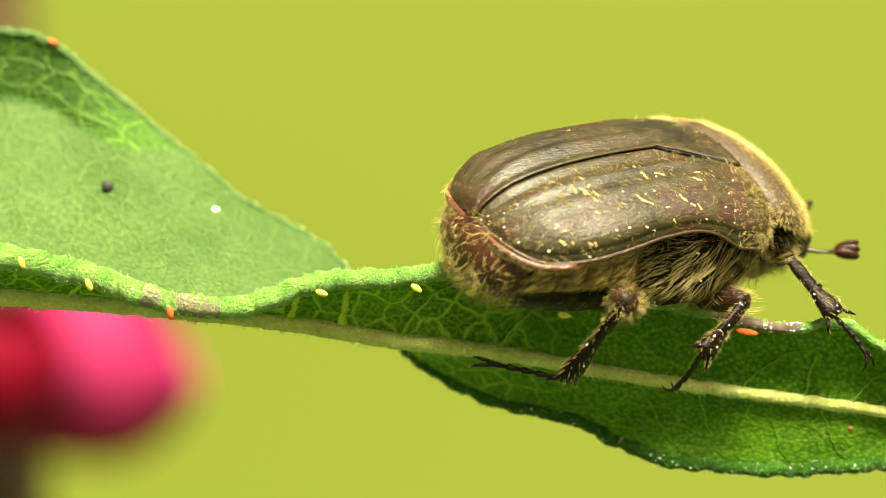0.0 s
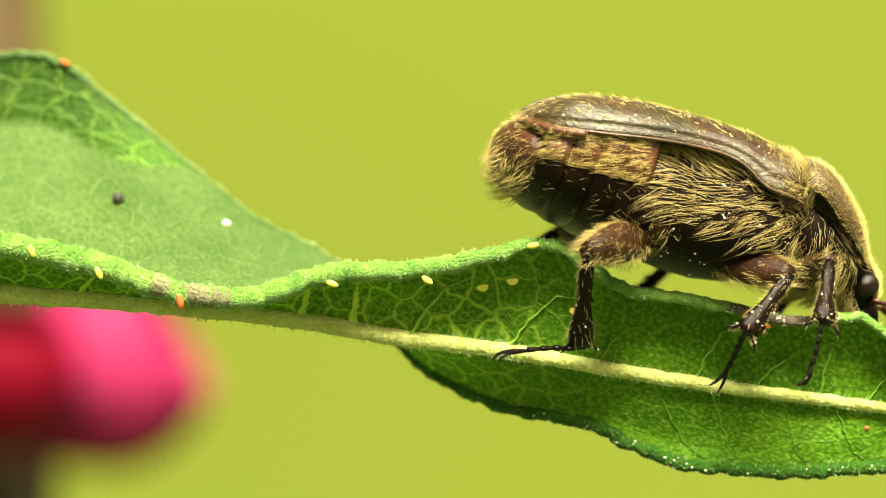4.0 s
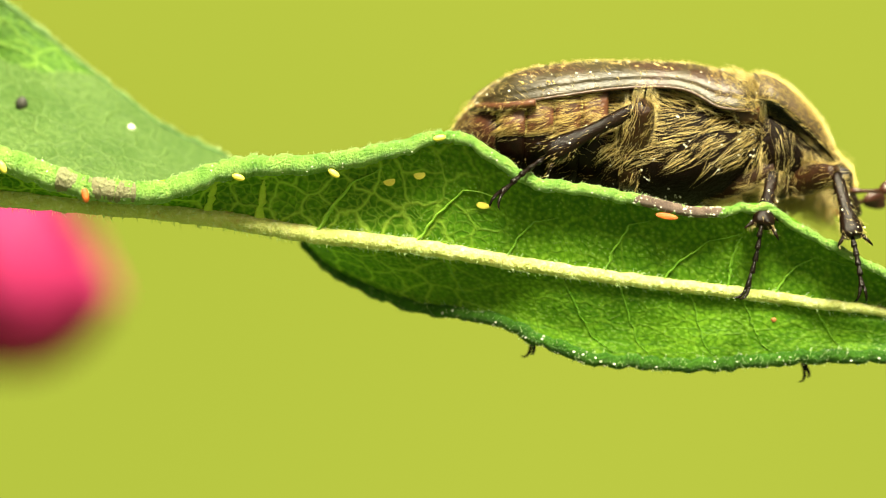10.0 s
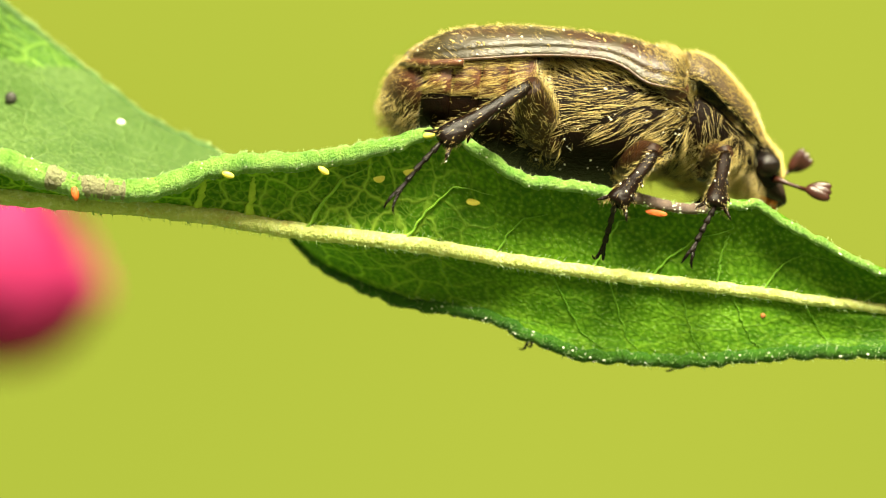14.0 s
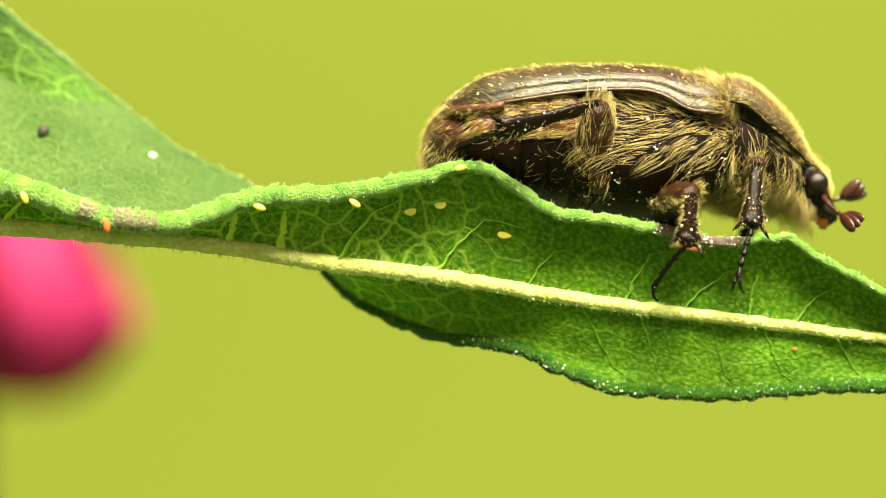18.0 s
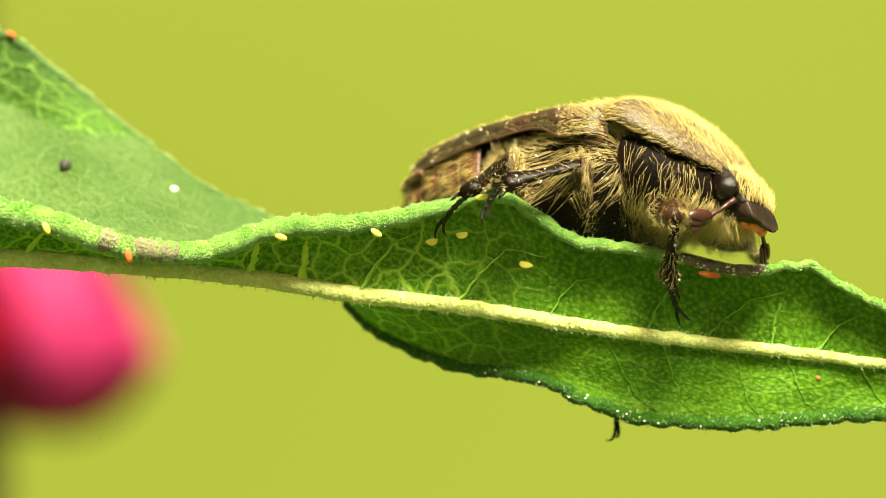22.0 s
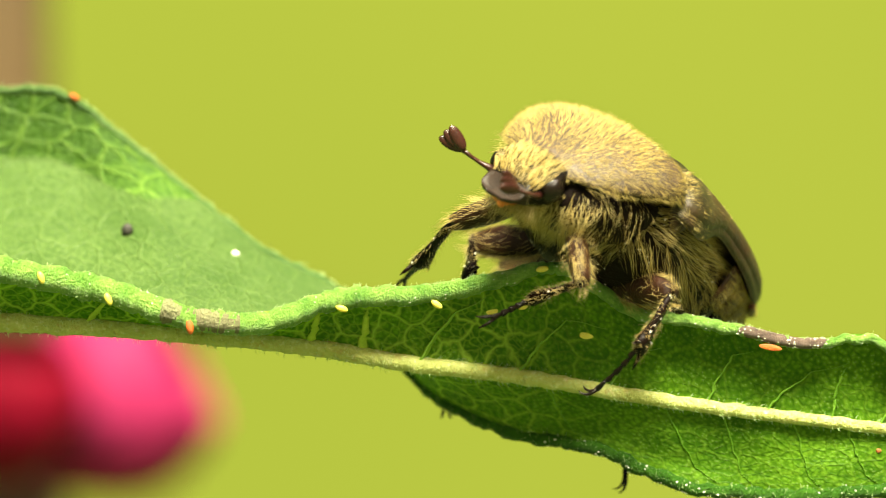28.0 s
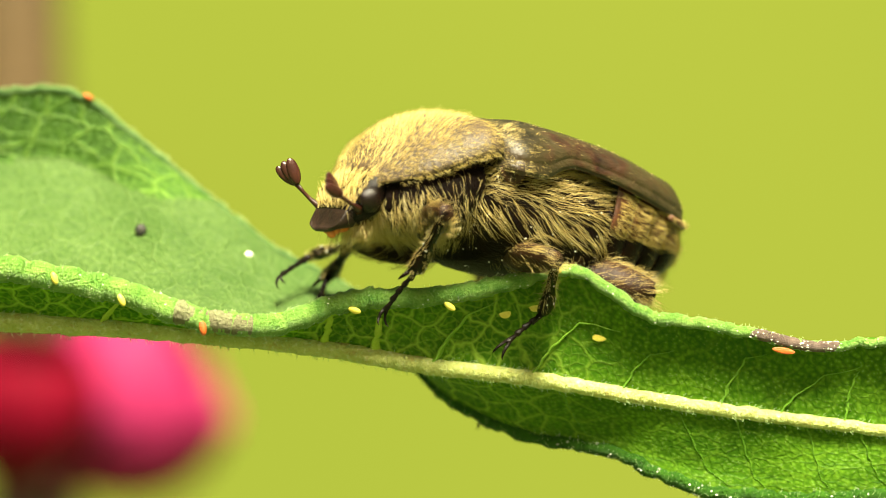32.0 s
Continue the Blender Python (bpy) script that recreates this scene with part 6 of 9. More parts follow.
        (27, pose(0.003781, 0.000854, -0.003911, -118.3, 47.8, -19.6)),
        (27.5, pose(0.003896, 0.000864, -0.003762, -84.9, 47.6, -8.2)),
        (28, pose(0.004011, 0.000861, -0.003586, -60.2, 46.3, 2.8)),
        (28.5, pose(0.004069, 0.000972, -0.003760, -93.5, 53.7, -57.7)),
        (29, pose(0.004139, 0.001100, -0.003915, -89.6, 32.7, -103.4)),
        (29.5, pose(0.004388, 0.001268, -0.003792, -69.6, 37.1, -109.9)),
        (30, pose(0.004617, 0.001405, -0.003632, -52.4, 41.2, -117.2)),
        (30.5, pose(0.004350, 0.001642, -0.003704, -30.7, 38.6, -109.3)),
        (31, pose(0.004052, 0.001813, -0.003746, -16.0, 35.5, -102.0)),
        (31.5, pose(0.004386, 0.001679, -0.003264, -8.1, 41.4, -96.3)),
        (32, pose(0.004694, 0.001461, -0.002745, -3.0, 47.0, -89.5)),
    ])
    femur, tibia, tarsus = LEGS["middle", "right"]
    walk(femur, [
        (0, pose(0.001900, -0.001200, -0.001750, 84.3, -14.6, -75.3)),
        (0.5, pose(0.001900, -0.001200, -0.001750, 81.9, -9.6, -73.7)),
        (1, pose(0.001900, -0.001200, -0.001750, 77.2, -4.6, -72.2)),
        (1.5, pose(0.001900, -0.001200, -0.001750, 72.8, -2.2, -67.2)),
        (2, pose(0.001900, -0.001200, -0.001750, 69.4, 0.1, -62.2)),
        (2.5, pose(0.001900, -0.001200, -0.001750, 70.7, -7.5, -44.2)),
        (3, pose(0.001900, -0.001200, -0.001750, 72.3, -14.4, -25.5)),
        (3.5, pose(0.001900, -0.001200, -0.001750, 71.5, 0.8, -43.8)),
        (4, pose(0.001900, -0.001200, -0.001750, 71.0, -0.6, -47.7)),
        (4.5, pose(0.001900, -0.001200, -0.001750, 70.8, -2.0, -51.6)),
        (5, pose(0.001900, -0.001200, -0.001750, 70.8, -3.4, -55.6)),
        (5.5, pose(0.001900, -0.001200, -0.001750, 71.0, -4.7, -59.5)),
        (6, pose(0.001900, -0.001200, -0.001750, 71.5, -8.6, -38.1)),
        (6.5, pose(0.001900, -0.001200, -0.001750, 77.2, -14.1, -44.8)),
        (7, pose(0.001900, -0.001200, -0.001750, 83.7, -19.5, -51.7)),
        (7.5, pose(0.001900, -0.001200, -0.001750, 89.9, -20.1, -60.7)),
        (8, pose(0.001900, -0.001200, -0.001750, 95.7, -20.4, -69.8)),
        (8.5, pose(0.001900, -0.001200, -0.001750, 88.3, -21.4, -44.0)),
        (9, pose(0.001900, -0.001200, -0.001750, 80.6, -18.6, -18.4)),
        (9.5, pose(0.001900, -0.001200, -0.001750, 80.7, -17.6, -17.5)),
        (10, pose(0.001900, -0.001200, -0.001750, 80.5, -16.5, -16.6)),
        (10.5, pose(0.001900, -0.001200, -0.001750, 83.1, -24.3, -19.9)),
        (11, pose(0.001900, -0.001200, -0.001750, 87.2, -32.0, -23.7)),
        (11.5, pose(0.001900, -0.001200, -0.001750, 92.4, -32.2, -31.1)),
        (12, pose(0.001900, -0.001200, -0.001750, 97.2, -32.0, -38.5)),
        (12.5, pose(0.001900, -0.001200, -0.001750, 98.5, -18.1, -53.6)),
        (13, pose(0.001900, -0.001200, -0.001750, 89.9, -3.2, -66.3)),
        (13.5, pose(0.001900, -0.001200, -0.001750, 83.0, -3.2, -69.5)),
        (14, pose(0.001900, -0.001200, -0.001750, 77.4, -3.2, -72.6)),
        (14.5, pose(0.001900, -0.001200, -0.001750, 72.0, -5.4, -87.5)),
        (15, pose(0.001900, -0.001200, -0.001750, 65.9, -5.6, -90.2)),
        (15.5, pose(0.001900, -0.001200, -0.001750, 59.1, -5.8, -92.8)),
        (16, pose(0.001900, -0.001200, -0.001750, 51.4, -5.9, -95.5)),
        (16.5, pose(0.001900, -0.001200, -0.001750, 42.4, -6.1, -98.1)),
        (17, pose(0.001900, -0.001200, -0.001750, 33.2, 0.8, -93.3)),
        (17.5, pose(0.001900, -0.001200, -0.001750, 28.1, 4.8, -87.3)),
        (18, pose(0.001900, -0.001200, -0.001750, 26.6, 8.8, -81.2)),
        (18.5, pose(0.001900, -0.001200, -0.001750, 32.2, -7.5, -79.3)),
        (19, pose(0.001900, -0.001200, -0.001750, 45.6, -23.7, -77.1)),
        (19.5, pose(0.001900, -0.001200, -0.001750, 59.5, -29.2, -67.3)),
        (20, pose(0.001900, -0.001200, -0.001750, 72.6, -33.9, -56.4)),
        (20.5, pose(0.001900, -0.001200, -0.001750, 77.4, -40.1, -37.4)),
        (21, pose(0.001900, -0.001200, -0.001750, 74.4, -42.8, -15.8)),
        (21.5, pose(0.001900, -0.001200, -0.001750, 94.5, -37.9, -38.8)),
        (22, pose(0.001900, -0.001200, -0.001750, 106.3, -29.3, -58.1)),
        (22.5, pose(0.001900, -0.001200, -0.001750, 100.1, -40.6, -41.0)),
        (23, pose(0.001900, -0.001200, -0.001750, 87.9, -48.5, -18.3)),
        (23.5, pose(0.001900, -0.001200, -0.001750, 106.0, -41.4, -42.0)),
        (24, pose(0.001900, -0.001200, -0.001750, 115.4, -30.5, -60.1)),
        (24.5, pose(0.001900, -0.001200, -0.001750, 110.0, -23.6, -57.0)),
        (25, pose(0.001900, -0.001200, -0.001750, 113.8, -20.7, -71.0)),
        (25.5, pose(0.001900, -0.001200, -0.001750, 118.9, -16.1, -86.2)),
        (26, pose(0.001900, -0.001200, -0.001750, 124.9, -10.5, -100.6)),
        (26.5, pose(0.001900, -0.001200, -0.001750, 133.8, -5.0, -112.8)),
        (27, pose(0.001900, -0.001200, -0.001750, 131.2, 5.0, -107.7)),
        (27.5, pose(0.001900, -0.001200, -0.001750, 113.3, 16.5, -100.3)),
        (28, pose(0.001900, -0.001200, -0.001750, 83.4, 27.8, -91.9)),
        (28.5, pose(0.001900, -0.001200, -0.001750, 56.6, 21.7, -94.6)),
        (29, pose(0.001900, -0.001200, -0.001750, 37.0, 15.6, -97.0)),
        (29.5, pose(0.001900, -0.001200, -0.001750, 28.4, 16.3, -88.8)),
        (30, pose(0.001900, -0.001200, -0.001750, 26.5, 16.7, -80.5)),
        (30.5, pose(0.001900, -0.001200, -0.001750, 28.8, 13.3, -74.2)),
        (31, pose(0.001900, -0.001200, -0.001750, 33.9, 9.8, -68.1)),
        (31.5, pose(0.001900, -0.001200, -0.001750, 44.3, 8.2, -52.1)),
        (32, pose(0.001900, -0.001200, -0.001750, 55.0, 6.0, -36.2)),
    ])
    walk(tibia, [
        (0, pose(0.002465, -0.003353, -0.001171, -65.3, 21.7, -154.7)),
        (0.5, pose(0.002536, -0.003377, -0.001367, -65.1, 32.2, -154.9)),
        (1, pose(0.002602, -0.003383, -0.001566, -64.2, 42.7, -155.1)),
        (1.5, pose(0.002791, -0.003319, -0.001661, -66.4, 46.5, -159.3)),
        (2, pose(0.002971, -0.003235, -0.001756, -69.5, 50.2, -164.0)),
        (2.5, pose(0.003536, -0.002789, -0.001450, -75.2, 60.7, -170.6)),
        (3, pose(0.003911, -0.002159, -0.001179, -87.8, 70.7, 176.7)),
        (3.5, pose(0.003561, -0.002791, -0.001781, -55.2, 60.3, -147.4)),
        (4, pose(0.003449, -0.002900, -0.001726, -53.9, 59.2, -146.0)),
        (4.5, pose(0.003328, -0.003001, -0.001670, -52.8, 58.0, -144.8)),
        (5, pose(0.003199, -0.003093, -0.001615, -51.8, 56.9, -143.6)),
        (5.5, pose(0.003064, -0.003175, -0.001561, -50.9, 55.8, -142.5)),
        (6, pose(0.003689, -0.002604, -0.001408, -34.4, 44.1, -121.7)),
        (6.5, pose(0.003484, -0.002771, -0.001190, -37.8, 52.0, -126.6)),
        (7, pose(0.003243, -0.002903, -0.000984, -43.3, 59.6, -133.7)),
        (7.5, pose(0.002956, -0.003084, -0.000958, -29.2, 49.3, -117.3)),
        (8, pose(0.002646, -0.003223, -0.000950, -21.3, 37.5, -106.9)),
        (8.5, pose(0.003441, -0.002686, -0.000909, -25.2, 44.3, -113.0)),
        (9, pose(0.003968, -0.001890, -0.001016, -31.1, 50.6, -120.5)),
        (9.5, pose(0.003991, -0.001859, -0.001056, -30.2, 53.6, -119.4)),
        (10, pose(0.004014, -0.001828, -0.001096, -28.8, 56.6, -118.2)),
        (10.5, pose(0.003871, -0.001913, -0.000803, -6.3, 37.3, -93.2)),
        (11, pose(0.003686, -0.001983, -0.000531, 8.1, 15.1, -79.2)),
        (11.5, pose(0.003567, -0.002204, -0.000523, 7.5, 13.7, -85.1)),
        (12, pose(0.003427, -0.002413, -0.000531, 4.0, 12.2, -90.9)),
        (12.5, pose(0.003198, -0.002959, -0.001035, -12.6, 39.2, -113.6)),
        (13, pose(0.002821, -0.003303, -0.001620, -52.5, 57.3, -157.7)),
        (13.5, pose(0.002705, -0.003351, -0.001621, -48.5, 53.1, -146.6)),
        (14, pose(0.002587, -0.003391, -0.001622, -44.4, 48.1, -137.7)),
        (14.5, pose(0.001999, -0.003488, -0.001532, -72.1, 42.7, -175.2)),
        (15, pose(0.001894, -0.003489, -0.001525, -71.0, 42.3, -170.6)),
        (15.5, pose(0.001788, -0.003486, -0.001518, -69.0, 41.8, -166.0)),
        (16, pose(0.001682, -0.003477, -0.001512, -66.6, 41.2, -161.6)),
        (16.5, pose(0.001578, -0.003464, -0.001506, -64.1, 40.3, -157.2)),
        (17, pose(0.001766, -0.003496, -0.001784, -59.4, 43.7, -150.7)),
        (17.5, pose(0.002007, -0.003489, -0.001943, -41.4, 46.4, -128.4)),
        (18, pose(0.002247, -0.003447, -0.002100, -21.4, 44.5, -105.8)),
        (18.5, pose(0.002325, -0.003441, -0.001451, -32.6, 50.3, -121.6)),
        (19, pose(0.002369, -0.003254, -0.000827, -48.2, 53.5, -140.7)),
        (19.5, pose(0.002676, -0.003052, -0.000629, -41.8, 54.4, -132.5)),
        (20, pose(0.002958, -0.002790, -0.000468, -34.6, 54.7, -124.0)),
        (20.5, pose(0.003297, -0.002268, -0.000268, -25.2, 64.6, -114.1)),
        (21, pose(0.003524, -0.001660, -0.000188, -5.6, 73.2, -94.1)),
        (21.5, pose(0.003313, -0.002338, -0.000336, -43.2, 47.0, -132.0)),
        (22, pose(0.002961, -0.002902, -0.000625, -56.7, 17.2, -142.7)),
        (22.5, pose(0.003218, -0.002346, -0.000254, -56.6, 25.1, -140.6)),
        (23, pose(0.003347, -0.001678, -0.000028, -54.3, 33.0, -138.3)),
        (23.5, pose(0.003182, -0.002356, -0.000229, -36.9, 36.6, -116.8)),
        (24, pose(0.002888, -0.002918, -0.000583, -15.8, 36.1, -94.5)),
        (24.5, pose(0.003047, -0.002967, -0.000827, 35.7, 25.8, -37.9)),
        (25, pose(0.002601, -0.003234, -0.000936, 51.7, 31.4, -25.1)),
        (25.5, pose(0.002048, -0.003405, -0.001112, 66.3, 35.9, -9.0)),
        (26, pose(0.001485, -0.003423, -0.001332, 79.9, 38.1, 8.5)),
        (26.5, pose(0.001013, -0.003313, -0.001549, 91.2, 37.8, 24.4)),
        (27, pose(0.001203, -0.003383, -0.001950, 97.0, 26.9, 39.7)),
        (27.5, pose(0.001507, -0.003370, -0.002405, 98.9, 27.5, 44.7)),
        (28, pose(0.001833, -0.003234, -0.002822, 101.5, 27.8, 49.7)),
        (28.5, pose(0.001730, -0.003330, -0.002602, 104.5, 29.3, 53.8)),
        (29, pose(0.001629, -0.003398, -0.002370, 108.4, 30.6, 57.9)),
        (29.5, pose(0.001946, -0.003407, -0.002396, 103.0, 26.7, 49.2)),
        (30, pose(0.002263, -0.003373, -0.002409, 96.7, 22.3, 41.1)),
        (30.5, pose(0.002508, -0.003354, -0.002279, 98.4, 23.0, 48.9)),
        (31, pose(0.002745, -0.003303, -0.002141, 101.2, 23.3, 56.7)),
        (31.5, pose(0.003299, -0.002995, -0.002078, 40.2, 50.4, -27.6)),
        (32, pose(0.003747, -0.002550, -0.001990, -21.8, 9.4, -95.4)),
    ])
    walk(tarsus, [
        (0, pose(0.000701, -0.004187, -0.001946, 176.4, 63.5, 88.0)),
        (0.5, pose(0.000927, -0.004132, -0.002486, 174.2, 58.7, 87.3)),
        (1, pose(0.001202, -0.004033, -0.002990, 171.2, 53.8, 86.7)),
        (1.5, pose(0.001439, -0.003831, -0.003184, -81.7, 61.5, -168.9)),
        (2, pose(0.001678, -0.003605, -0.003368, -41.6, 18.4, -131.9)),
        (2.5, pose(0.002523, -0.002957, -0.003282, -31.5, 44.3, -128.6)),
        (3, pose(0.003218, -0.002119, -0.003161, -23.3, 69.9, -119.7)),
        (3.5, pose(0.002684, -0.003352, -0.003604, 47.8, 44.1, 85.9)),
        (4, pose(0.002556, -0.003501, -0.003529, 37.7, 42.6, 85.7)),
        (4.5, pose(0.002420, -0.003642, -0.003452, 29.4, 41.0, 85.5)),
        (5, pose(0.002276, -0.003773, -0.003375, 22.8, 39.4, 85.2)),
        (5.5, pose(0.002127, -0.003893, -0.003298, 17.7, 37.8, 85.0)),
        (6, pose(0.002897, -0.003889, -0.002868, 9.9, 56.0, 61.6)),
        (6.5, pose(0.002712, -0.003808, -0.002844, 21.3, 46.9, 77.6)),
        (7, pose(0.002509, -0.003670, -0.002796, 21.4, 36.4, 88.6)),
        (7.5, pose(0.002328, -0.004300, -0.002551, 13.8, 15.5, 86.6)),
        (8, pose(0.002161, -0.004816, -0.002229, 8.9, -5.3, 84.9)),
        (8.5, pose(0.002855, -0.004070, -0.002375, 7.3, 44.2, 93.9)),
        (9, pose(0.003291, -0.003037, -0.002639, 166.3, 80.3, -152.9)),
        (9.5, pose(0.003379, -0.002944, -0.002746, 140.6, 80.1, 169.0)),
        (10, pose(0.003468, -0.002848, -0.002849, 123.7, 76.5, 142.3)),
        (10.5, pose(0.003779, -0.003580, -0.002077, -106.8, 67.9, -121.7)),
        (11, pose(0.004065, -0.003974, -0.001078, -57.0, 42.8, -103.3)),
        (11.5, pose(0.003741, -0.004236, -0.001022, -33.3, 48.3, -98.9)),
        (12, pose(0.003395, -0.004465, -0.000975, -18.1, 53.7, -93.5)),
        (12.5, pose(0.002548, -0.004450, -0.002363, -12.6, 65.7, -93.9)),
        (13, pose(0.001771, -0.003733, -0.003387, -10.6, 77.7, -95.1)),
        (13.5, pose(0.001652, -0.004044, -0.003300, -177.0, 74.5, 96.6)),
        (14, pose(0.001549, -0.004335, -0.003184, -179.3, 46.8, 93.0)),
        (14.5, pose(0.000461, -0.003617, -0.002955, -39.9, 73.9, -127.7)),
        (15, pose(0.000363, -0.003742, -0.002939, -67.7, 77.7, -163.1)),
        (15.5, pose(0.000270, -0.003863, -0.002919, -101.3, 75.1, 155.5)),
        (16, pose(0.000182, -0.003977, -0.002894, -114.0, 68.0, 133.4)),
        (16.5, pose(0.000101, -0.004084, -0.002864, -112.4, 59.9, 122.9)),
        (17, pose(0.000443, -0.004239, -0.003235, -138.9, 41.5, 77.7)),
        (17.5, pose(0.001107, -0.004625, -0.003463, -105.3, 38.8, 97.9)),
        (18, pose(0.001838, -0.004888, -0.003572, -72.4, 32.9, 116.0)),
        (18.5, pose(0.001621, -0.004582, -0.003067, -57.4, 29.9, 103.2)),
        (19, pose(0.001402, -0.004044, -0.002515, -42.5, 25.8, 91.4)),
        (19.5, pose(0.001850, -0.003954, -0.002336, -25.5, 68.4, 138.6)),
        (20, pose(0.002278, -0.003797, -0.002181, 34.9, 47.4, -118.7)),
        (20.5, pose(0.002929, -0.003090, -0.002165, 25.9, 62.0, -105.0)),
        (21, pose(0.003481, -0.002267, -0.002198, 41.2, 73.0, -71.6)),
        (21.5, pose(0.002355, -0.003402, -0.001873, 28.6, 56.4, -72.1)),
        (22, pose(0.001365, -0.004118, -0.001245, 19.8, 39.7, -72.3)),
        (22.5, pose(0.001748, -0.003552, -0.001145, 20.5, 43.0, -61.3)),
        (23, pose(0.002033, -0.002850, -0.001172, 23.7, 45.1, -49.4)),
        (23.5, pose(0.002422, -0.003861, -0.001481, 13.5, 36.6, -61.7)),
        (24, pose(0.002757, -0.004610, -0.001820, 7.6, 27.2, -71.4)),
        (24.5, pose(0.004538, -0.004129, -0.001743, -26.2, 8.2, 166.2)),
        (25, pose(0.004224, -0.003993, -0.002030, -24.5, 8.0, 174.4)),
        (25.5, pose(0.003728, -0.003670, -0.002344, -23.5, 7.7, -177.0)),
        (26, pose(0.003119, -0.003180, -0.002627, -22.7, 7.2, -168.4)),
        (26.5, pose(0.002524, -0.002626, -0.002836, -21.9, 6.6, -160.3)),
        (27, pose(0.002645, -0.002188, -0.002901, -20.3, 12.8, -149.2)),
        (27.5, pose(0.002832, -0.002059, -0.003373, -20.8, 9.0, -150.9)),
        (28, pose(0.003033, -0.001816, -0.003801, -21.1, 5.3, -152.6)),
        (28.5, pose(0.002812, -0.001852, -0.003628, -20.8, 6.2, -150.0)),
        (29, pose(0.002588, -0.001866, -0.003439, -20.3, 7.2, -147.5)),
        (29.5, pose(0.003172, -0.001987, -0.003340, -18.3, 9.3, -137.6)),
        (30, pose(0.003728, -0.002097, -0.003207, -15.6, 11.2, -127.7)),
        (30.5, pose(0.003779, -0.001898, -0.003100, -15.0, 9.2, -126.9)),
        (31, pose(0.003802, -0.001691, -0.002973, -14.6, 7.3, -126.2)),
        (31.5, pose(0.004486, -0.003615, -0.003696, 4.9, 47.4, -63.8)),
        (32, pose(0.003551, -0.004612, -0.002333, 41.5, 27.9, 20.5)),
    ])
    femur, tibia, tarsus = LEGS["middle", "left"]
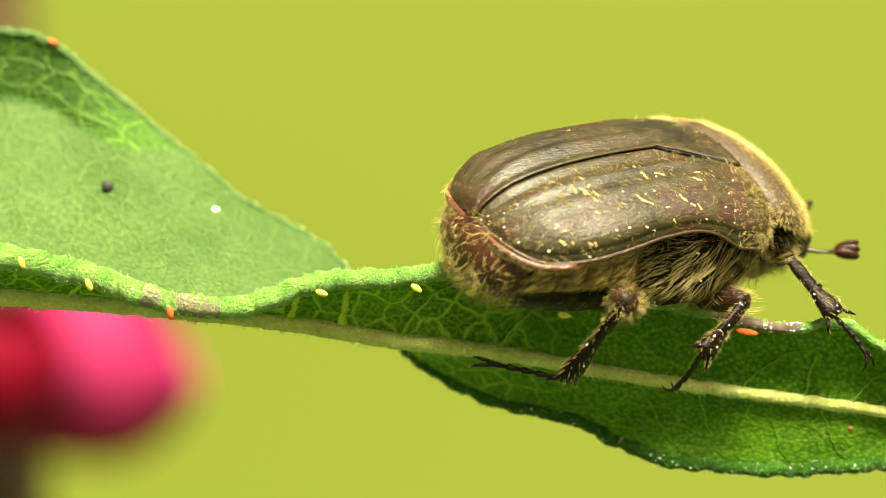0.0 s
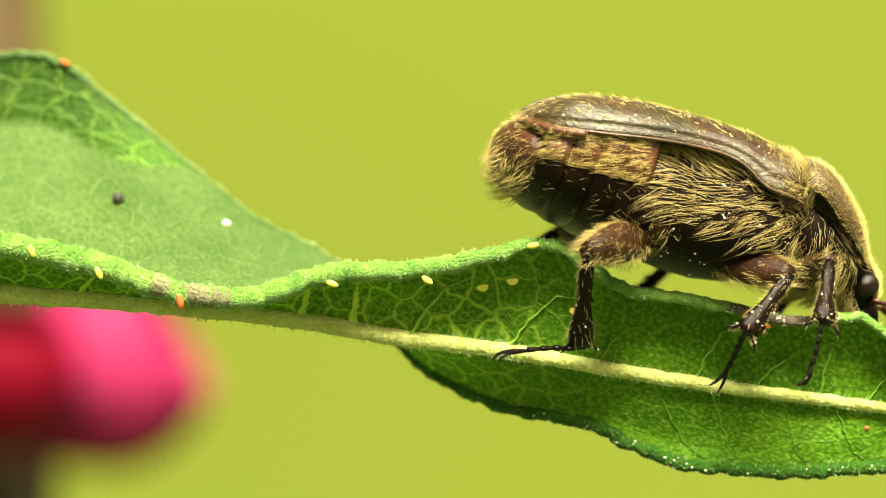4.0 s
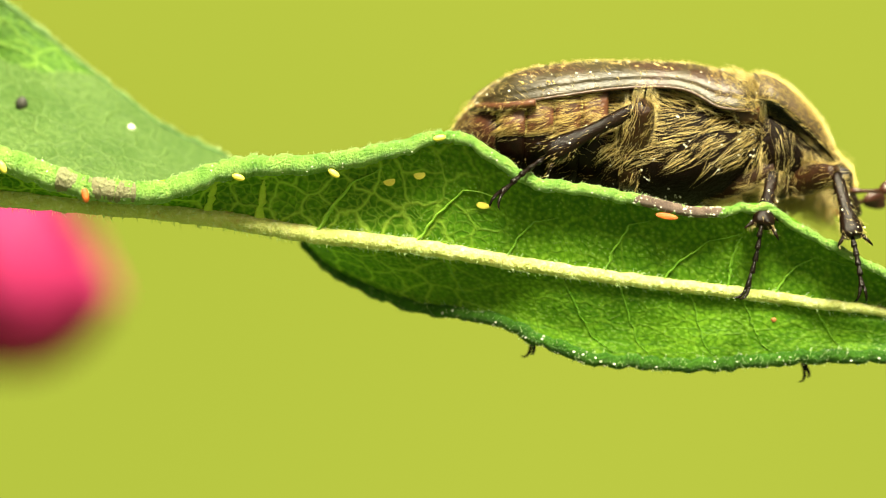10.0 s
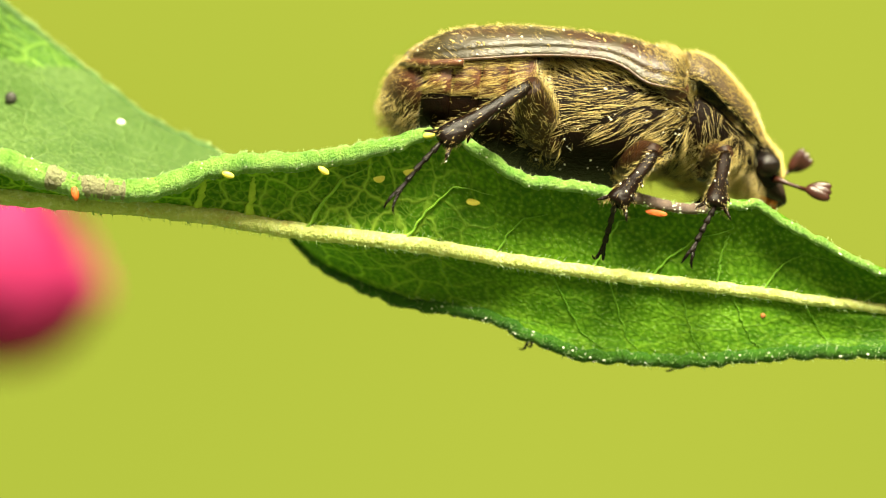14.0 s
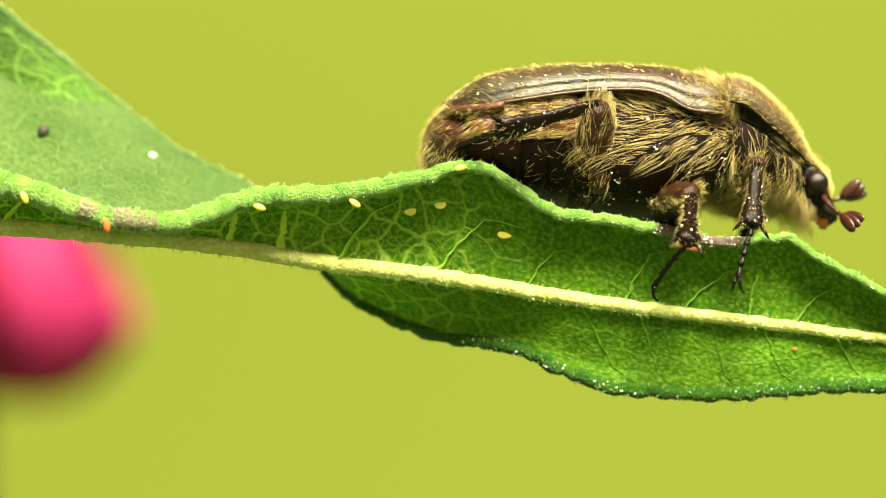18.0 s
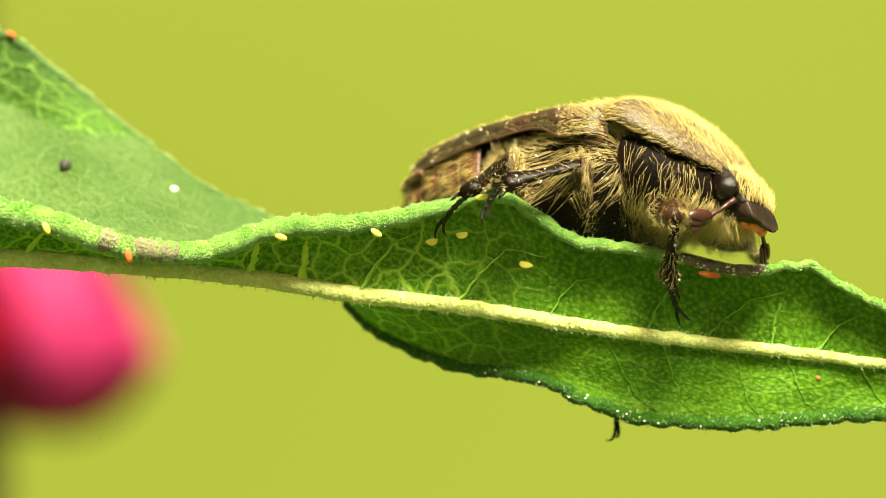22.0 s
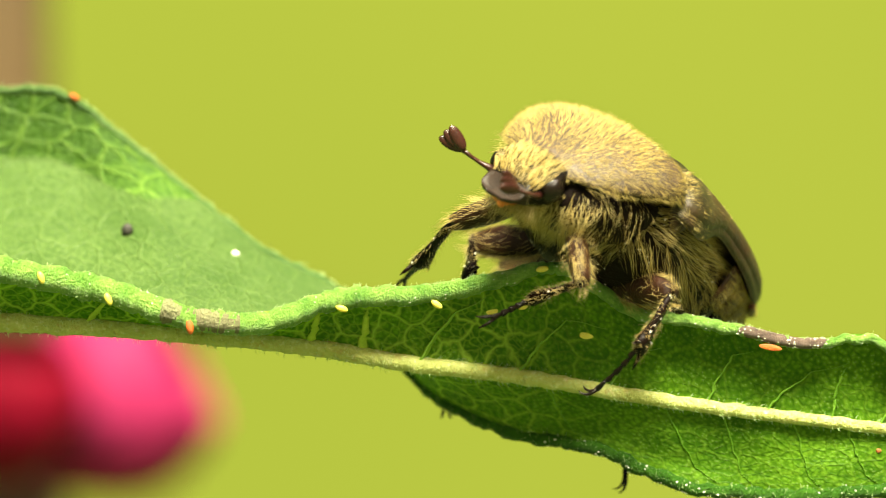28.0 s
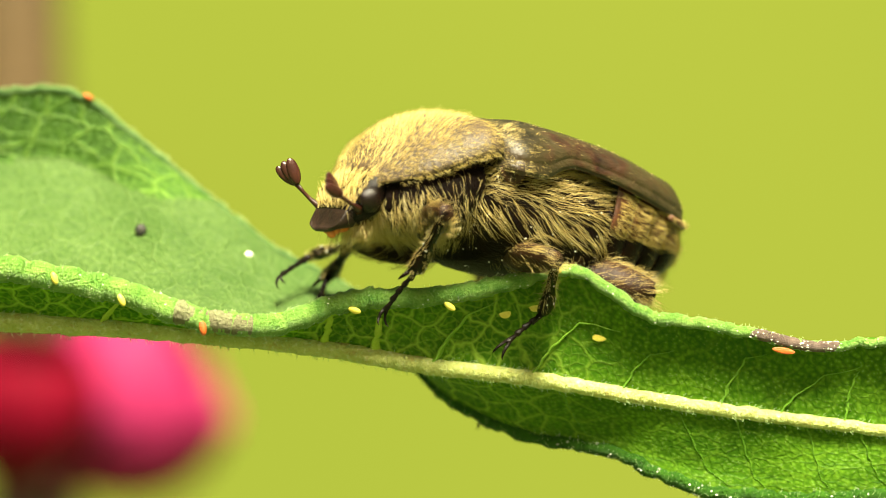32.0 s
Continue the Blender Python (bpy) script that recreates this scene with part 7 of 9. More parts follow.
    walk(femur, [
        (0, pose(0.001900, 0.001200, -0.001750, 22.0, -8.5, 87.1)),
        (0.5, pose(0.001900, 0.001200, -0.001750, 18.4, -8.5, 87.1)),
        (1, pose(0.001900, 0.001200, -0.001750, 15.0, -8.5, 87.1)),
        (1.5, pose(0.001900, 0.001200, -0.001750, 11.8, -8.5, 87.1)),
        (2, pose(0.001900, 0.001200, -0.001750, 8.8, -8.5, 87.1)),
        (2.5, pose(0.001900, 0.001200, -0.001750, 6.1, -8.5, 87.1)),
        (3, pose(0.001900, 0.001200, -0.001750, 3.5, -8.5, 87.1)),
        (3.5, pose(0.001900, 0.001200, -0.001750, 1.1, -8.5, 87.1)),
        (4, pose(0.001900, 0.001200, -0.001750, -1.1, -8.5, 87.1)),
        (4.5, pose(0.001900, 0.001200, -0.001750, -3.1, -8.5, 87.1)),
        (5, pose(0.001900, 0.001200, -0.001750, -5.0, -8.5, 87.1)),
        (5.5, pose(0.001900, 0.001200, -0.001750, -6.7, -8.5, 87.1)),
        (6, pose(0.001900, 0.001200, -0.001750, -8.3, -8.5, 87.1)),
        (6.5, pose(0.001900, 0.001200, -0.001750, -9.8, -8.5, 87.1)),
        (7, pose(0.001900, 0.001200, -0.001750, -11.2, -8.5, 87.1)),
        (7.5, pose(0.001900, 0.001200, -0.001750, -22.4, 5.9, 60.6)),
        (8, pose(0.001900, 0.001200, -0.001750, -42.1, 19.0, 32.8)),
        (8.5, pose(0.001900, 0.001200, -0.001750, -53.3, 21.4, 27.6)),
        (9, pose(0.001900, 0.001200, -0.001750, -60.8, 23.6, 22.3)),
        (9.5, pose(0.001900, 0.001200, -0.001750, -70.6, 33.5, 8.5)),
        (10, pose(0.001900, 0.001200, -0.001750, -83.0, 41.4, -8.5)),
        (10.5, pose(0.001900, 0.001200, -0.001750, -85.4, 41.6, -11.0)),
        (11, pose(0.001900, 0.001200, -0.001750, -87.5, 41.7, -13.4)),
        (11.5, pose(0.001900, 0.001200, -0.001750, -68.2, 39.5, 16.1)),
        (12, pose(0.001900, 0.001200, -0.001750, -53.2, 30.7, 41.4)),
        (12.5, pose(0.001900, 0.001200, -0.001750, -59.3, 35.5, 30.8)),
        (13, pose(0.001900, 0.001200, -0.001750, -66.8, 39.3, 18.9)),
        (13.5, pose(0.001900, 0.001200, -0.001750, -67.6, 42.6, 17.8)),
        (14, pose(0.001900, 0.001200, -0.001750, -68.5, 45.9, 16.5)),
        (14.5, pose(0.001900, 0.001200, -0.001750, -34.1, 41.0, 59.6)),
        (15, pose(0.001900, 0.001200, -0.001750, -43.6, 44.1, 46.6)),
        (15.5, pose(0.001900, 0.001200, -0.001750, -55.4, 45.7, 31.5)),
        (16, pose(0.001900, 0.001200, -0.001750, -67.2, 45.2, 16.1)),
        (16.5, pose(0.001900, 0.001200, -0.001750, -77.1, 43.0, 2.4)),
        (17, pose(0.001900, 0.001200, -0.001750, -92.2, 50.5, -16.1)),
        (17.5, pose(0.001900, 0.001200, -0.001750, -89.8, 51.0, -12.2)),
        (18, pose(0.001900, 0.001200, -0.001750, -87.1, 51.3, -8.3)),
        (18.5, pose(0.001900, 0.001200, -0.001750, -85.9, 47.5, -7.1)),
        (19, pose(0.001900, 0.001200, -0.001750, -84.6, 43.6, -6.1)),
        (19.5, pose(0.001900, 0.001200, -0.001750, -85.0, 48.5, -6.4)),
        (20, pose(0.001900, 0.001200, -0.001750, -86.0, 53.4, -6.7)),
        (20.5, pose(0.001900, 0.001200, -0.001750, -41.4, 30.3, 55.1)),
        (21, pose(0.001900, 0.001200, -0.001750, -32.8, -8.5, 87.1)),
        (21.5, pose(0.001900, 0.001200, -0.001750, -32.3, -8.5, 87.1)),
        (22, pose(0.001900, 0.001200, -0.001750, -31.8, -8.5, 87.1)),
        (22.5, pose(0.001900, 0.001200, -0.001750, -31.4, -8.5, 87.1)),
        (23, pose(0.001900, 0.001200, -0.001750, -31.0, -8.5, 87.1)),
        (23.5, pose(0.001900, 0.001200, -0.001750, -30.7, -8.5, 87.1)),
        (24, pose(0.001900, 0.001200, -0.001750, -30.4, -8.5, 87.1)),
        (24.5, pose(0.001900, 0.001200, -0.001750, -30.1, -8.5, 87.1)),
        (25, pose(0.001900, 0.001200, -0.001750, -35.0, -12.1, 78.4)),
        (25.5, pose(0.001900, 0.001200, -0.001750, -44.7, -15.7, 68.9)),
        (26, pose(0.001900, 0.001200, -0.001750, -56.2, -18.8, 59.2)),
        (26.5, pose(0.001900, 0.001200, -0.001750, -66.4, -21.2, 49.6)),
        (27, pose(0.001900, 0.001200, -0.001750, -64.6, 10.2, 53.8)),
        (27.5, pose(0.001900, 0.001200, -0.001750, -62.9, 0.9, 62.8)),
        (28, pose(0.001900, 0.001200, -0.001750, -65.5, -8.5, 71.9)),
        (28.5, pose(0.001900, 0.001200, -0.001750, -61.8, 1.6, 70.6)),
        (29, pose(0.001900, 0.001200, -0.001750, -55.2, 11.8, 69.3)),
        (29.5, pose(0.001900, 0.001200, -0.001750, -45.0, 7.2, 81.9)),
        (30, pose(0.001900, 0.001200, -0.001750, -33.1, 2.3, 94.2)),
        (30.5, pose(0.001900, 0.001200, -0.001750, -31.8, 0.2, 82.6)),
        (31, pose(0.001900, 0.001200, -0.001750, -37.1, -1.9, 71.0)),
        (31.5, pose(0.001900, 0.001200, -0.001750, -36.4, -0.6, 80.8)),
        (32, pose(0.001900, 0.001200, -0.001750, -29.6, 0.8, 90.5)),
    ])
    walk(tibia, [
        (0, pose(0.002014, 0.003472, -0.001409, 24.8, 52.9, 114.4)),
        (0.5, pose(0.002014, 0.003472, -0.001409, 25.0, 52.9, 114.4)),
        (1, pose(0.002014, 0.003472, -0.001409, 25.1, 52.9, 114.4)),
        (1.5, pose(0.002014, 0.003472, -0.001409, 25.2, 52.9, 114.4)),
        (2, pose(0.002014, 0.003472, -0.001409, 25.2, 52.9, 114.4)),
        (2.5, pose(0.002014, 0.003472, -0.001409, 25.2, 52.9, 114.4)),
        (3, pose(0.002014, 0.003472, -0.001409, 25.2, 52.9, 114.4)),
        (3.5, pose(0.002014, 0.003472, -0.001409, 42.7, 54.7, 135.0)),
        (4, pose(0.002014, 0.003472, -0.001409, 43.5, 54.7, 135.0)),
        (4.5, pose(0.002014, 0.003472, -0.001409, 43.9, 54.7, 135.0)),
        (5, pose(0.002014, 0.003472, -0.001409, 44.1, 54.7, 135.0)),
        (5.5, pose(0.002014, 0.003472, -0.001409, 44.3, 54.7, 135.0)),
        (6, pose(0.002014, 0.003472, -0.001409, 44.3, 54.7, 135.0)),
        (6.5, pose(0.002014, 0.003472, -0.001409, 44.4, 54.7, 135.0)),
        (7, pose(0.002014, 0.003472, -0.001409, 44.4, 54.7, 135.0)),
        (7.5, pose(0.003022, 0.003194, -0.001986, -113.4, 87.4, -27.0)),
        (8, pose(0.003728, 0.002378, -0.002499, -120.1, 49.9, -43.1)),
        (8.5, pose(0.003797, 0.002193, -0.002589, -127.6, 50.0, -53.1)),
        (9, pose(0.003849, 0.002000, -0.002672, -136.4, 49.4, -63.0)),
        (9.5, pose(0.003798, 0.001483, -0.003018, -124.0, 49.7, -48.2)),
        (10, pose(0.003607, 0.000945, -0.003270, -110.7, 48.2, -33.8)),
        (10.5, pose(0.003589, 0.000873, -0.003277, -100.2, 45.5, -23.0)),
        (11, pose(0.003569, 0.000802, -0.003281, -91.3, 41.7, -13.4)),
        (11.5, pose(0.003605, 0.001693, -0.003213, -124.5, 44.7, -55.5)),
        (12, pose(0.003383, 0.002509, -0.002924, -159.6, 33.1, -92.3)),
        (12.5, pose(0.003509, 0.002158, -0.003086, -155.9, 46.1, -80.6)),
        (13, pose(0.003584, 0.001777, -0.003206, -142.4, 57.2, -62.5)),
        (13.5, pose(0.003512, 0.001717, -0.003307, -136.1, 56.2, -56.0)),
        (14, pose(0.003434, 0.001656, -0.003402, -129.4, 54.8, -50.0)),
        (14.5, pose(0.002779, 0.002698, -0.003258, -149.7, 44.6, -74.2)),
        (15, pose(0.003035, 0.002400, -0.003351, -140.2, 48.2, -62.8)),
        (15.5, pose(0.003270, 0.002040, -0.003396, -127.6, 50.6, -49.3)),
        (16, pose(0.003457, 0.001650, -0.003382, -113.7, 51.4, -34.9)),
        (16.5, pose(0.003582, 0.001271, -0.003318, -100.7, 50.4, -21.2)),
        (17, pose(0.003306, 0.000795, -0.003525, -95.2, 50.5, -16.1)),
        (17.5, pose(0.003316, 0.000893, -0.003536, -91.5, 51.0, -12.2)),
        (18, pose(0.003323, 0.000991, -0.003545, -88.0, 51.3, -8.3)),
        (18.5, pose(0.003442, 0.001007, -0.003445, -86.4, 47.5, -7.1)),
        (19, pose(0.003555, 0.001023, -0.003337, -84.9, 43.6, -6.1)),
        (19.5, pose(0.003413, 0.001030, -0.003474, -85.2, 48.5, -6.4)),
        (20, pose(0.003260, 0.001040, -0.003598, -86.1, 53.4, -6.7)),
        (20.5, pose(0.003036, 0.002828, -0.002912, -22.8, 76.6, 61.6)),
        (21, pose(0.002014, 0.003472, -0.001409, 47.3, 54.7, 135.0)),
        (21.5, pose(0.002014, 0.003472, -0.001409, 46.0, 54.7, 135.0)),
        (22, pose(0.002014, 0.003472, -0.001409, 45.3, 54.7, 135.0)),
        (22.5, pose(0.002014, 0.003472, -0.001409, 44.9, 54.7, 135.0)),
        (23, pose(0.002014, 0.003472, -0.001409, 44.7, 54.7, 135.0)),
        (23.5, pose(0.002014, 0.003472, -0.001409, 44.6, 54.7, 135.0)),
        (24, pose(0.002014, 0.003472, -0.001409, 44.5, 54.7, 135.0)),
        (24.5, pose(0.002014, 0.003472, -0.001409, 44.5, 54.7, 135.0)),
        (25, pose(0.002351, 0.003403, -0.001266, 29.4, 57.4, 118.2)),
        (25.5, pose(0.002696, 0.003267, -0.001129, 11.2, 57.5, 98.9)),
        (26, pose(0.003017, 0.003070, -0.001010, -6.4, 54.9, 80.9)),
        (26.5, pose(0.003290, 0.002833, -0.000918, -20.7, 50.3, 66.8)),
        (27, pose(0.003238, 0.003026, -0.002158, 83.0, 45.1, -159.0)),
        (27.5, pose(0.002950, 0.003246, -0.001784, 62.7, 80.7, 168.1)),
        (28, pose(0.002608, 0.003362, -0.001409, -60.8, 59.4, 37.0)),
        (28.5, pose(0.002665, 0.003368, -0.001816, -156.3, 72.9, -62.8)),
        (29, pose(0.002697, 0.003306, -0.002221, 157.1, 41.6, -104.9)),
        (29.5, pose(0.002223, 0.003459, -0.002038, 143.0, 42.6, -117.9)),
        (30, pose(0.001733, 0.003492, -0.001841, 127.7, 42.2, -131.1)),
        (30.5, pose(0.002196, 0.003481, -0.001757, 125.4, 40.5, -128.0)),
        (31, pose(0.002647, 0.003374, -0.001673, 124.4, 38.8, -125.1)),
        (31.5, pose(0.002269, 0.003470, -0.001727, 120.3, 36.7, -127.0)),
        (32, pose(0.001881, 0.003500, -0.001781, 116.3, 34.6, -128.7)),
    ])
    walk(tarsus, [
        (0, pose(0.001490, 0.004624, -0.003085, 25.0, 56.0, 122.0)),
        (0.5, pose(0.001490, 0.004624, -0.003085, 21.1, 56.0, 122.0)),
        (1, pose(0.001490, 0.004624, -0.003085, 18.8, 56.0, 122.0)),
        (1.5, pose(0.001490, 0.004624, -0.003085, 17.3, 56.0, 122.0)),
        (2, pose(0.001490, 0.004624, -0.003085, 16.5, 56.0, 122.0)),
        (2.5, pose(0.001490, 0.004624, -0.003085, 15.9, 56.0, 122.0)),
        (3, pose(0.001490, 0.004624, -0.003085, 15.6, 56.0, 122.0)),
        (3.5, pose(0.001156, 0.004329, -0.003124, -40.2, 5.5, 29.1)),
        (4, pose(0.001156, 0.004329, -0.003124, -31.8, 5.5, 29.1)),
        (4.5, pose(0.001156, 0.004329, -0.003124, -27.0, 5.5, 29.1)),
        (5, pose(0.001156, 0.004329, -0.003124, -24.3, 5.5, 29.1)),
        (5.5, pose(0.001156, 0.004329, -0.003124, -22.8, 5.5, 29.1)),
        (6, pose(0.001156, 0.004329, -0.003124, -22.0, 5.5, 29.1)),
        (6.5, pose(0.001156, 0.004329, -0.003124, -21.5, 5.5, 29.1)),
        (7, pose(0.001156, 0.004329, -0.003124, -21.3, 5.5, 29.1)),
        (7.5, pose(0.003106, 0.003151, -0.004084, -27.6, 39.5, 13.2)),
        (8, pose(0.004717, 0.001453, -0.004104, -65.1, 67.1, -31.3)),
        (8.5, pose(0.004607, 0.001115, -0.004199, -83.4, 71.1, -49.5)),
        (9, pose(0.004470, 0.000782, -0.004267, -108.9, 72.6, -73.4)),
        (9.5, pose(0.004702, 0.000470, -0.004621, -90.1, 69.9, -53.7)),
        (10, pose(0.004768, 0.000166, -0.004837, -74.8, 65.6, -39.7)),
        (10.5, pose(0.004944, 0.000296, -0.004773, -55.2, 54.3, -22.7)),
        (11, pose(0.005093, 0.000438, -0.004680, -42.9, 41.7, -13.4)),
        (11.5, pose(0.004449, 0.000462, -0.004691, -49.7, 55.4, -24.7)),
        (12, pose(0.003313, 0.000752, -0.004072, -70.3, 67.0, -46.7)),
        (12.5, pose(0.003745, 0.000721, -0.004599, -83.6, 72.4, -57.0)),
        (13, pose(0.004109, 0.000768, -0.004972, -107.2, 76.8, -74.9)),
        (13.5, pose(0.004165, 0.000748, -0.005052, -110.9, 73.4, -75.5)),
        (14, pose(0.004212, 0.000730, -0.005119, -112.0, 70.0, -75.9)),
        (14.5, pose(0.003185, 0.001258, -0.004731, -87.8, 67.2, -52.1)),
        (15, pose(0.003674, 0.001155, -0.004916, -84.6, 68.5, -49.6)),
        (15.5, pose(0.004138, 0.001030, -0.005019, -82.0, 69.7, -46.9)),
        (16, pose(0.004532, 0.000900, -0.005023, -80.0, 70.9, -43.9)),
        (16.5, pose(0.004829, 0.000787, -0.004936, -78.2, 72.1, -40.4)),
        (17, pose(0.004589, 0.000425, -0.005145, -51.9, 50.5, -16.1)),
        (17.5, pose(0.004608, 0.000612, -0.005167, -45.2, 51.0, -12.2)),
        (18, pose(0.004622, 0.000801, -0.005184, -40.5, 51.3, -8.3)),
        (18.5, pose(0.004851, 0.000830, -0.004993, -37.9, 47.5, -7.1)),
        (19, pose(0.005066, 0.000861, -0.004787, -35.5, 43.6, -6.1)),
        (19.5, pose(0.004795, 0.000876, -0.005048, -35.6, 48.5, -6.4)),
        (20, pose(0.004503, 0.000893, -0.005284, -36.8, 53.4, -6.7)),
        (20.5, pose(0.003268, 0.003255, -0.004955, -22.4, 30.6, 15.8)),
        (21, pose(0.001156, 0.004329, -0.003124, -19.0, 5.5, 29.1)),
        (21.5, pose(0.001156, 0.004329, -0.003124, -19.8, 5.5, 29.1)),
        (22, pose(0.001156, 0.004329, -0.003124, -20.3, 5.5, 29.1)),
        (22.5, pose(0.001156, 0.004329, -0.003124, -20.6, 5.5, 29.1)),
        (23, pose(0.001156, 0.004329, -0.003124, -20.7, 5.5, 29.1)),
        (23.5, pose(0.001156, 0.004329, -0.003124, -20.8, 5.5, 29.1)),
        (24, pose(0.001156, 0.004329, -0.003124, -20.9, 5.5, 29.1)),
        (24.5, pose(0.001156, 0.004329, -0.003124, -20.9, 5.5, 29.1)),
        (25, pose(0.001816, 0.004399, -0.003036, -20.4, 23.2, 34.8)),
        (25.5, pose(0.002521, 0.004380, -0.002901, -17.2, 48.0, 46.9)),
        (26, pose(0.003208, 0.004263, -0.002727, 3.3, 69.3, 80.0)),
        (26.5, pose(0.003818, 0.004067, -0.002532, 47.7, 72.2, 137.7)),
        (27, pose(0.001853, 0.002494, -0.003644, 150.5, 85.4, -118.9)),
        (27.5, pose(0.002616, 0.003316, -0.003857, 125.7, 68.7, -133.0)),
        (28, pose(0.003462, 0.004005, -0.003217, 104.4, 51.8, -134.8)),
        (28.5, pose(0.002947, 0.002820, -0.003824, -171.9, 62.3, -58.8)),
        (29, pose(0.002293, 0.001788, -0.003614, -95.8, 34.7, -12.0)),
        (29.5, pose(0.001500, 0.002093, -0.003460, -69.1, 50.0, -1.4)),
        (30, pose(0.000711, 0.002318, -0.003250, -46.8, 63.5, 18.3)),
        (30.5, pose(0.001213, 0.002223, -0.003122, -39.2, 51.7, 20.7)),
        (31, pose(0.001706, 0.002035, -0.002989, -33.2, 40.0, 22.0)),
        (31.5, pose(0.001257, 0.002125, -0.002983, -32.3, 39.1, 16.9)),
        (32, pose(0.000799, 0.002152, -0.002974, -32.1, 38.1, 12.0)),
    ])
    femur, tibia, tarsus = LEGS["hind", "right"]
    walk(femur, [
        (0, pose(-0.000100, -0.001300, -0.001650, -100.9, -25.0, -122.8)),
        (0.5, pose(-0.000100, -0.001300, -0.001650, -100.3, -18.3, -117.9)),
        (1, pose(-0.000100, -0.001300, -0.001650, -96.3, -11.4, -113.4)),
        (1.5, pose(-0.000100, -0.001300, -0.001650, -91.2, -8.8, -112.8)),
        (2, pose(-0.000100, -0.001300, -0.001650, -85.7, -6.2, -112.2)),
        (2.5, pose(-0.000100, -0.001300, -0.001650, -74.5, 16.8, -123.7)),
        (3, pose(-0.000100, -0.001300, -0.001650, -69.4, 38.9, -138.4)),
        (3.5, pose(-0.000100, -0.001300, -0.001650, -62.3, 26.8, -136.2)),
        (4, pose(-0.000100, -0.001300, -0.001650, -58.9, 22.4, -134.9)),
        (4.5, pose(-0.000100, -0.001300, -0.001650, -57.7, 17.9, -133.6)),
        (5, pose(-0.000100, -0.001300, -0.001650, -57.8, 13.4, -132.5)),
        (5.5, pose(-0.000100, -0.001300, -0.001650, -59.0, 8.9, -131.4)),
        (6, pose(-0.000100, -0.001300, -0.001650, -56.5, 11.3, -124.7)),
        (6.5, pose(-0.000100, -0.001300, -0.001650, -58.0, -0.1, -117.4)),
        (7, pose(-0.000100, -0.001300, -0.001650, -64.1, -11.6, -110.0)),
        (7.5, pose(-0.000100, -0.001300, -0.001650, -70.2, -16.2, -111.9)),
        (8, pose(-0.000100, -0.001300, -0.001650, -77.7, -20.8, -113.9)),
        (8.5, pose(-0.000100, -0.001300, -0.001650, -95.9, -31.7, -103.7)),
        (9, pose(-0.000100, -0.001300, -0.001650, -122.8, -41.6, -91.0)),
        (9.5, pose(-0.000100, -0.001300, -0.001650, -143.9, -44.0, -85.3)),
        (10, pose(-0.000100, -0.001300, -0.001650, -163.6, -46.1, -79.2)),
        (10.5, pose(-0.000100, -0.001300, -0.001650, -171.7, -48.9, -82.0)),
        (11, pose(-0.000100, -0.001300, -0.001650, -175.4, -51.6, -85.2)),
        (11.5, pose(-0.000100, -0.001300, -0.001650, 161.7, -58.2, -66.5)),
        (12, pose(-0.000100, -0.001300, -0.001650, -175.9, -62.0, -43.4)),
        (12.5, pose(-0.000100, -0.001300, -0.001650, 33.2, -20.3, -19.7)),
        (13, pose(-0.000100, -0.001300, -0.001650, 118.2, -51.6, -36.7)),
        (13.5, pose(-0.000100, -0.001300, -0.001650, 157.0, -48.0, -79.2)),
        (14, pose(-0.000100, -0.001300, -0.001650, -167.4, -32.5, -109.1)),
        (14.5, pose(-0.000100, -0.001300, -0.001650, -145.0, -18.8, -118.4)),
        (15, pose(-0.000100, -0.001300, -0.001650, -141.7, -26.7, -109.7)),
        (15.5, pose(-0.000100, -0.001300, -0.001650, -149.4, -34.7, -98.9)),
        (16, pose(-0.000100, -0.001300, -0.001650, -165.8, -41.6, -85.9)),
        (16.5, pose(-0.000100, -0.001300, -0.001650, 173.0, -46.3, -71.7)),
        (17, pose(-0.000100, -0.001300, -0.001650, 166.0, -42.2, -73.0)),
        (17.5, pose(-0.000100, -0.001300, -0.001650, -177.9, -41.0, -93.5)),
        (18, pose(-0.000100, -0.001300, -0.001650, -158.3, -47.1, -91.2)),
        (18.5, pose(-0.000100, -0.001300, -0.001650, -119.2, -52.8, -126.3)),
        (19, pose(-0.000100, -0.001300, -0.001650, 178.6, -36.6, -137.1)),
        (19.5, pose(-0.000100, -0.001300, -0.001650, 171.4, -44.3, -127.0)),
        (20, pose(-0.000100, -0.001300, -0.001650, 163.0, -46.7, -120.2)),
        (20.5, pose(-0.000100, -0.001300, -0.001650, -25.3, -52.0, -106.4)),
        (21, pose(-0.000100, -0.001300, -0.001650, -29.7, -48.2, -96.4)),
        (21.5, pose(-0.000100, -0.001300, -0.001650, -32.4, -36.2, -77.6)),
        (22, pose(-0.000100, -0.001300, -0.001650, 151.0, -32.1, -66.8)),
        (22.5, pose(-0.000100, -0.001300, -0.001650, 155.9, -21.0, -82.5)),
        (23, pose(-0.000100, -0.001300, -0.001650, 163.8, -8.7, -95.9)),
        (23.5, pose(-0.000100, -0.001300, -0.001650, 174.6, -12.2, -102.5)),
        (24, pose(-0.000100, -0.001300, -0.001650, -169.0, -15.5, -109.3)),
        (24.5, pose(-0.000100, -0.001300, -0.001650, -155.7, -14.4, -108.5)),
        (25, pose(-0.000100, -0.001300, -0.001650, -139.5, -6.4, -108.9)),
        (25.5, pose(-0.000100, -0.001300, -0.001650, -120.0, 2.0, -109.3)),
        (26, pose(-0.000100, -0.001300, -0.001650, -98.2, 10.3, -109.8)),
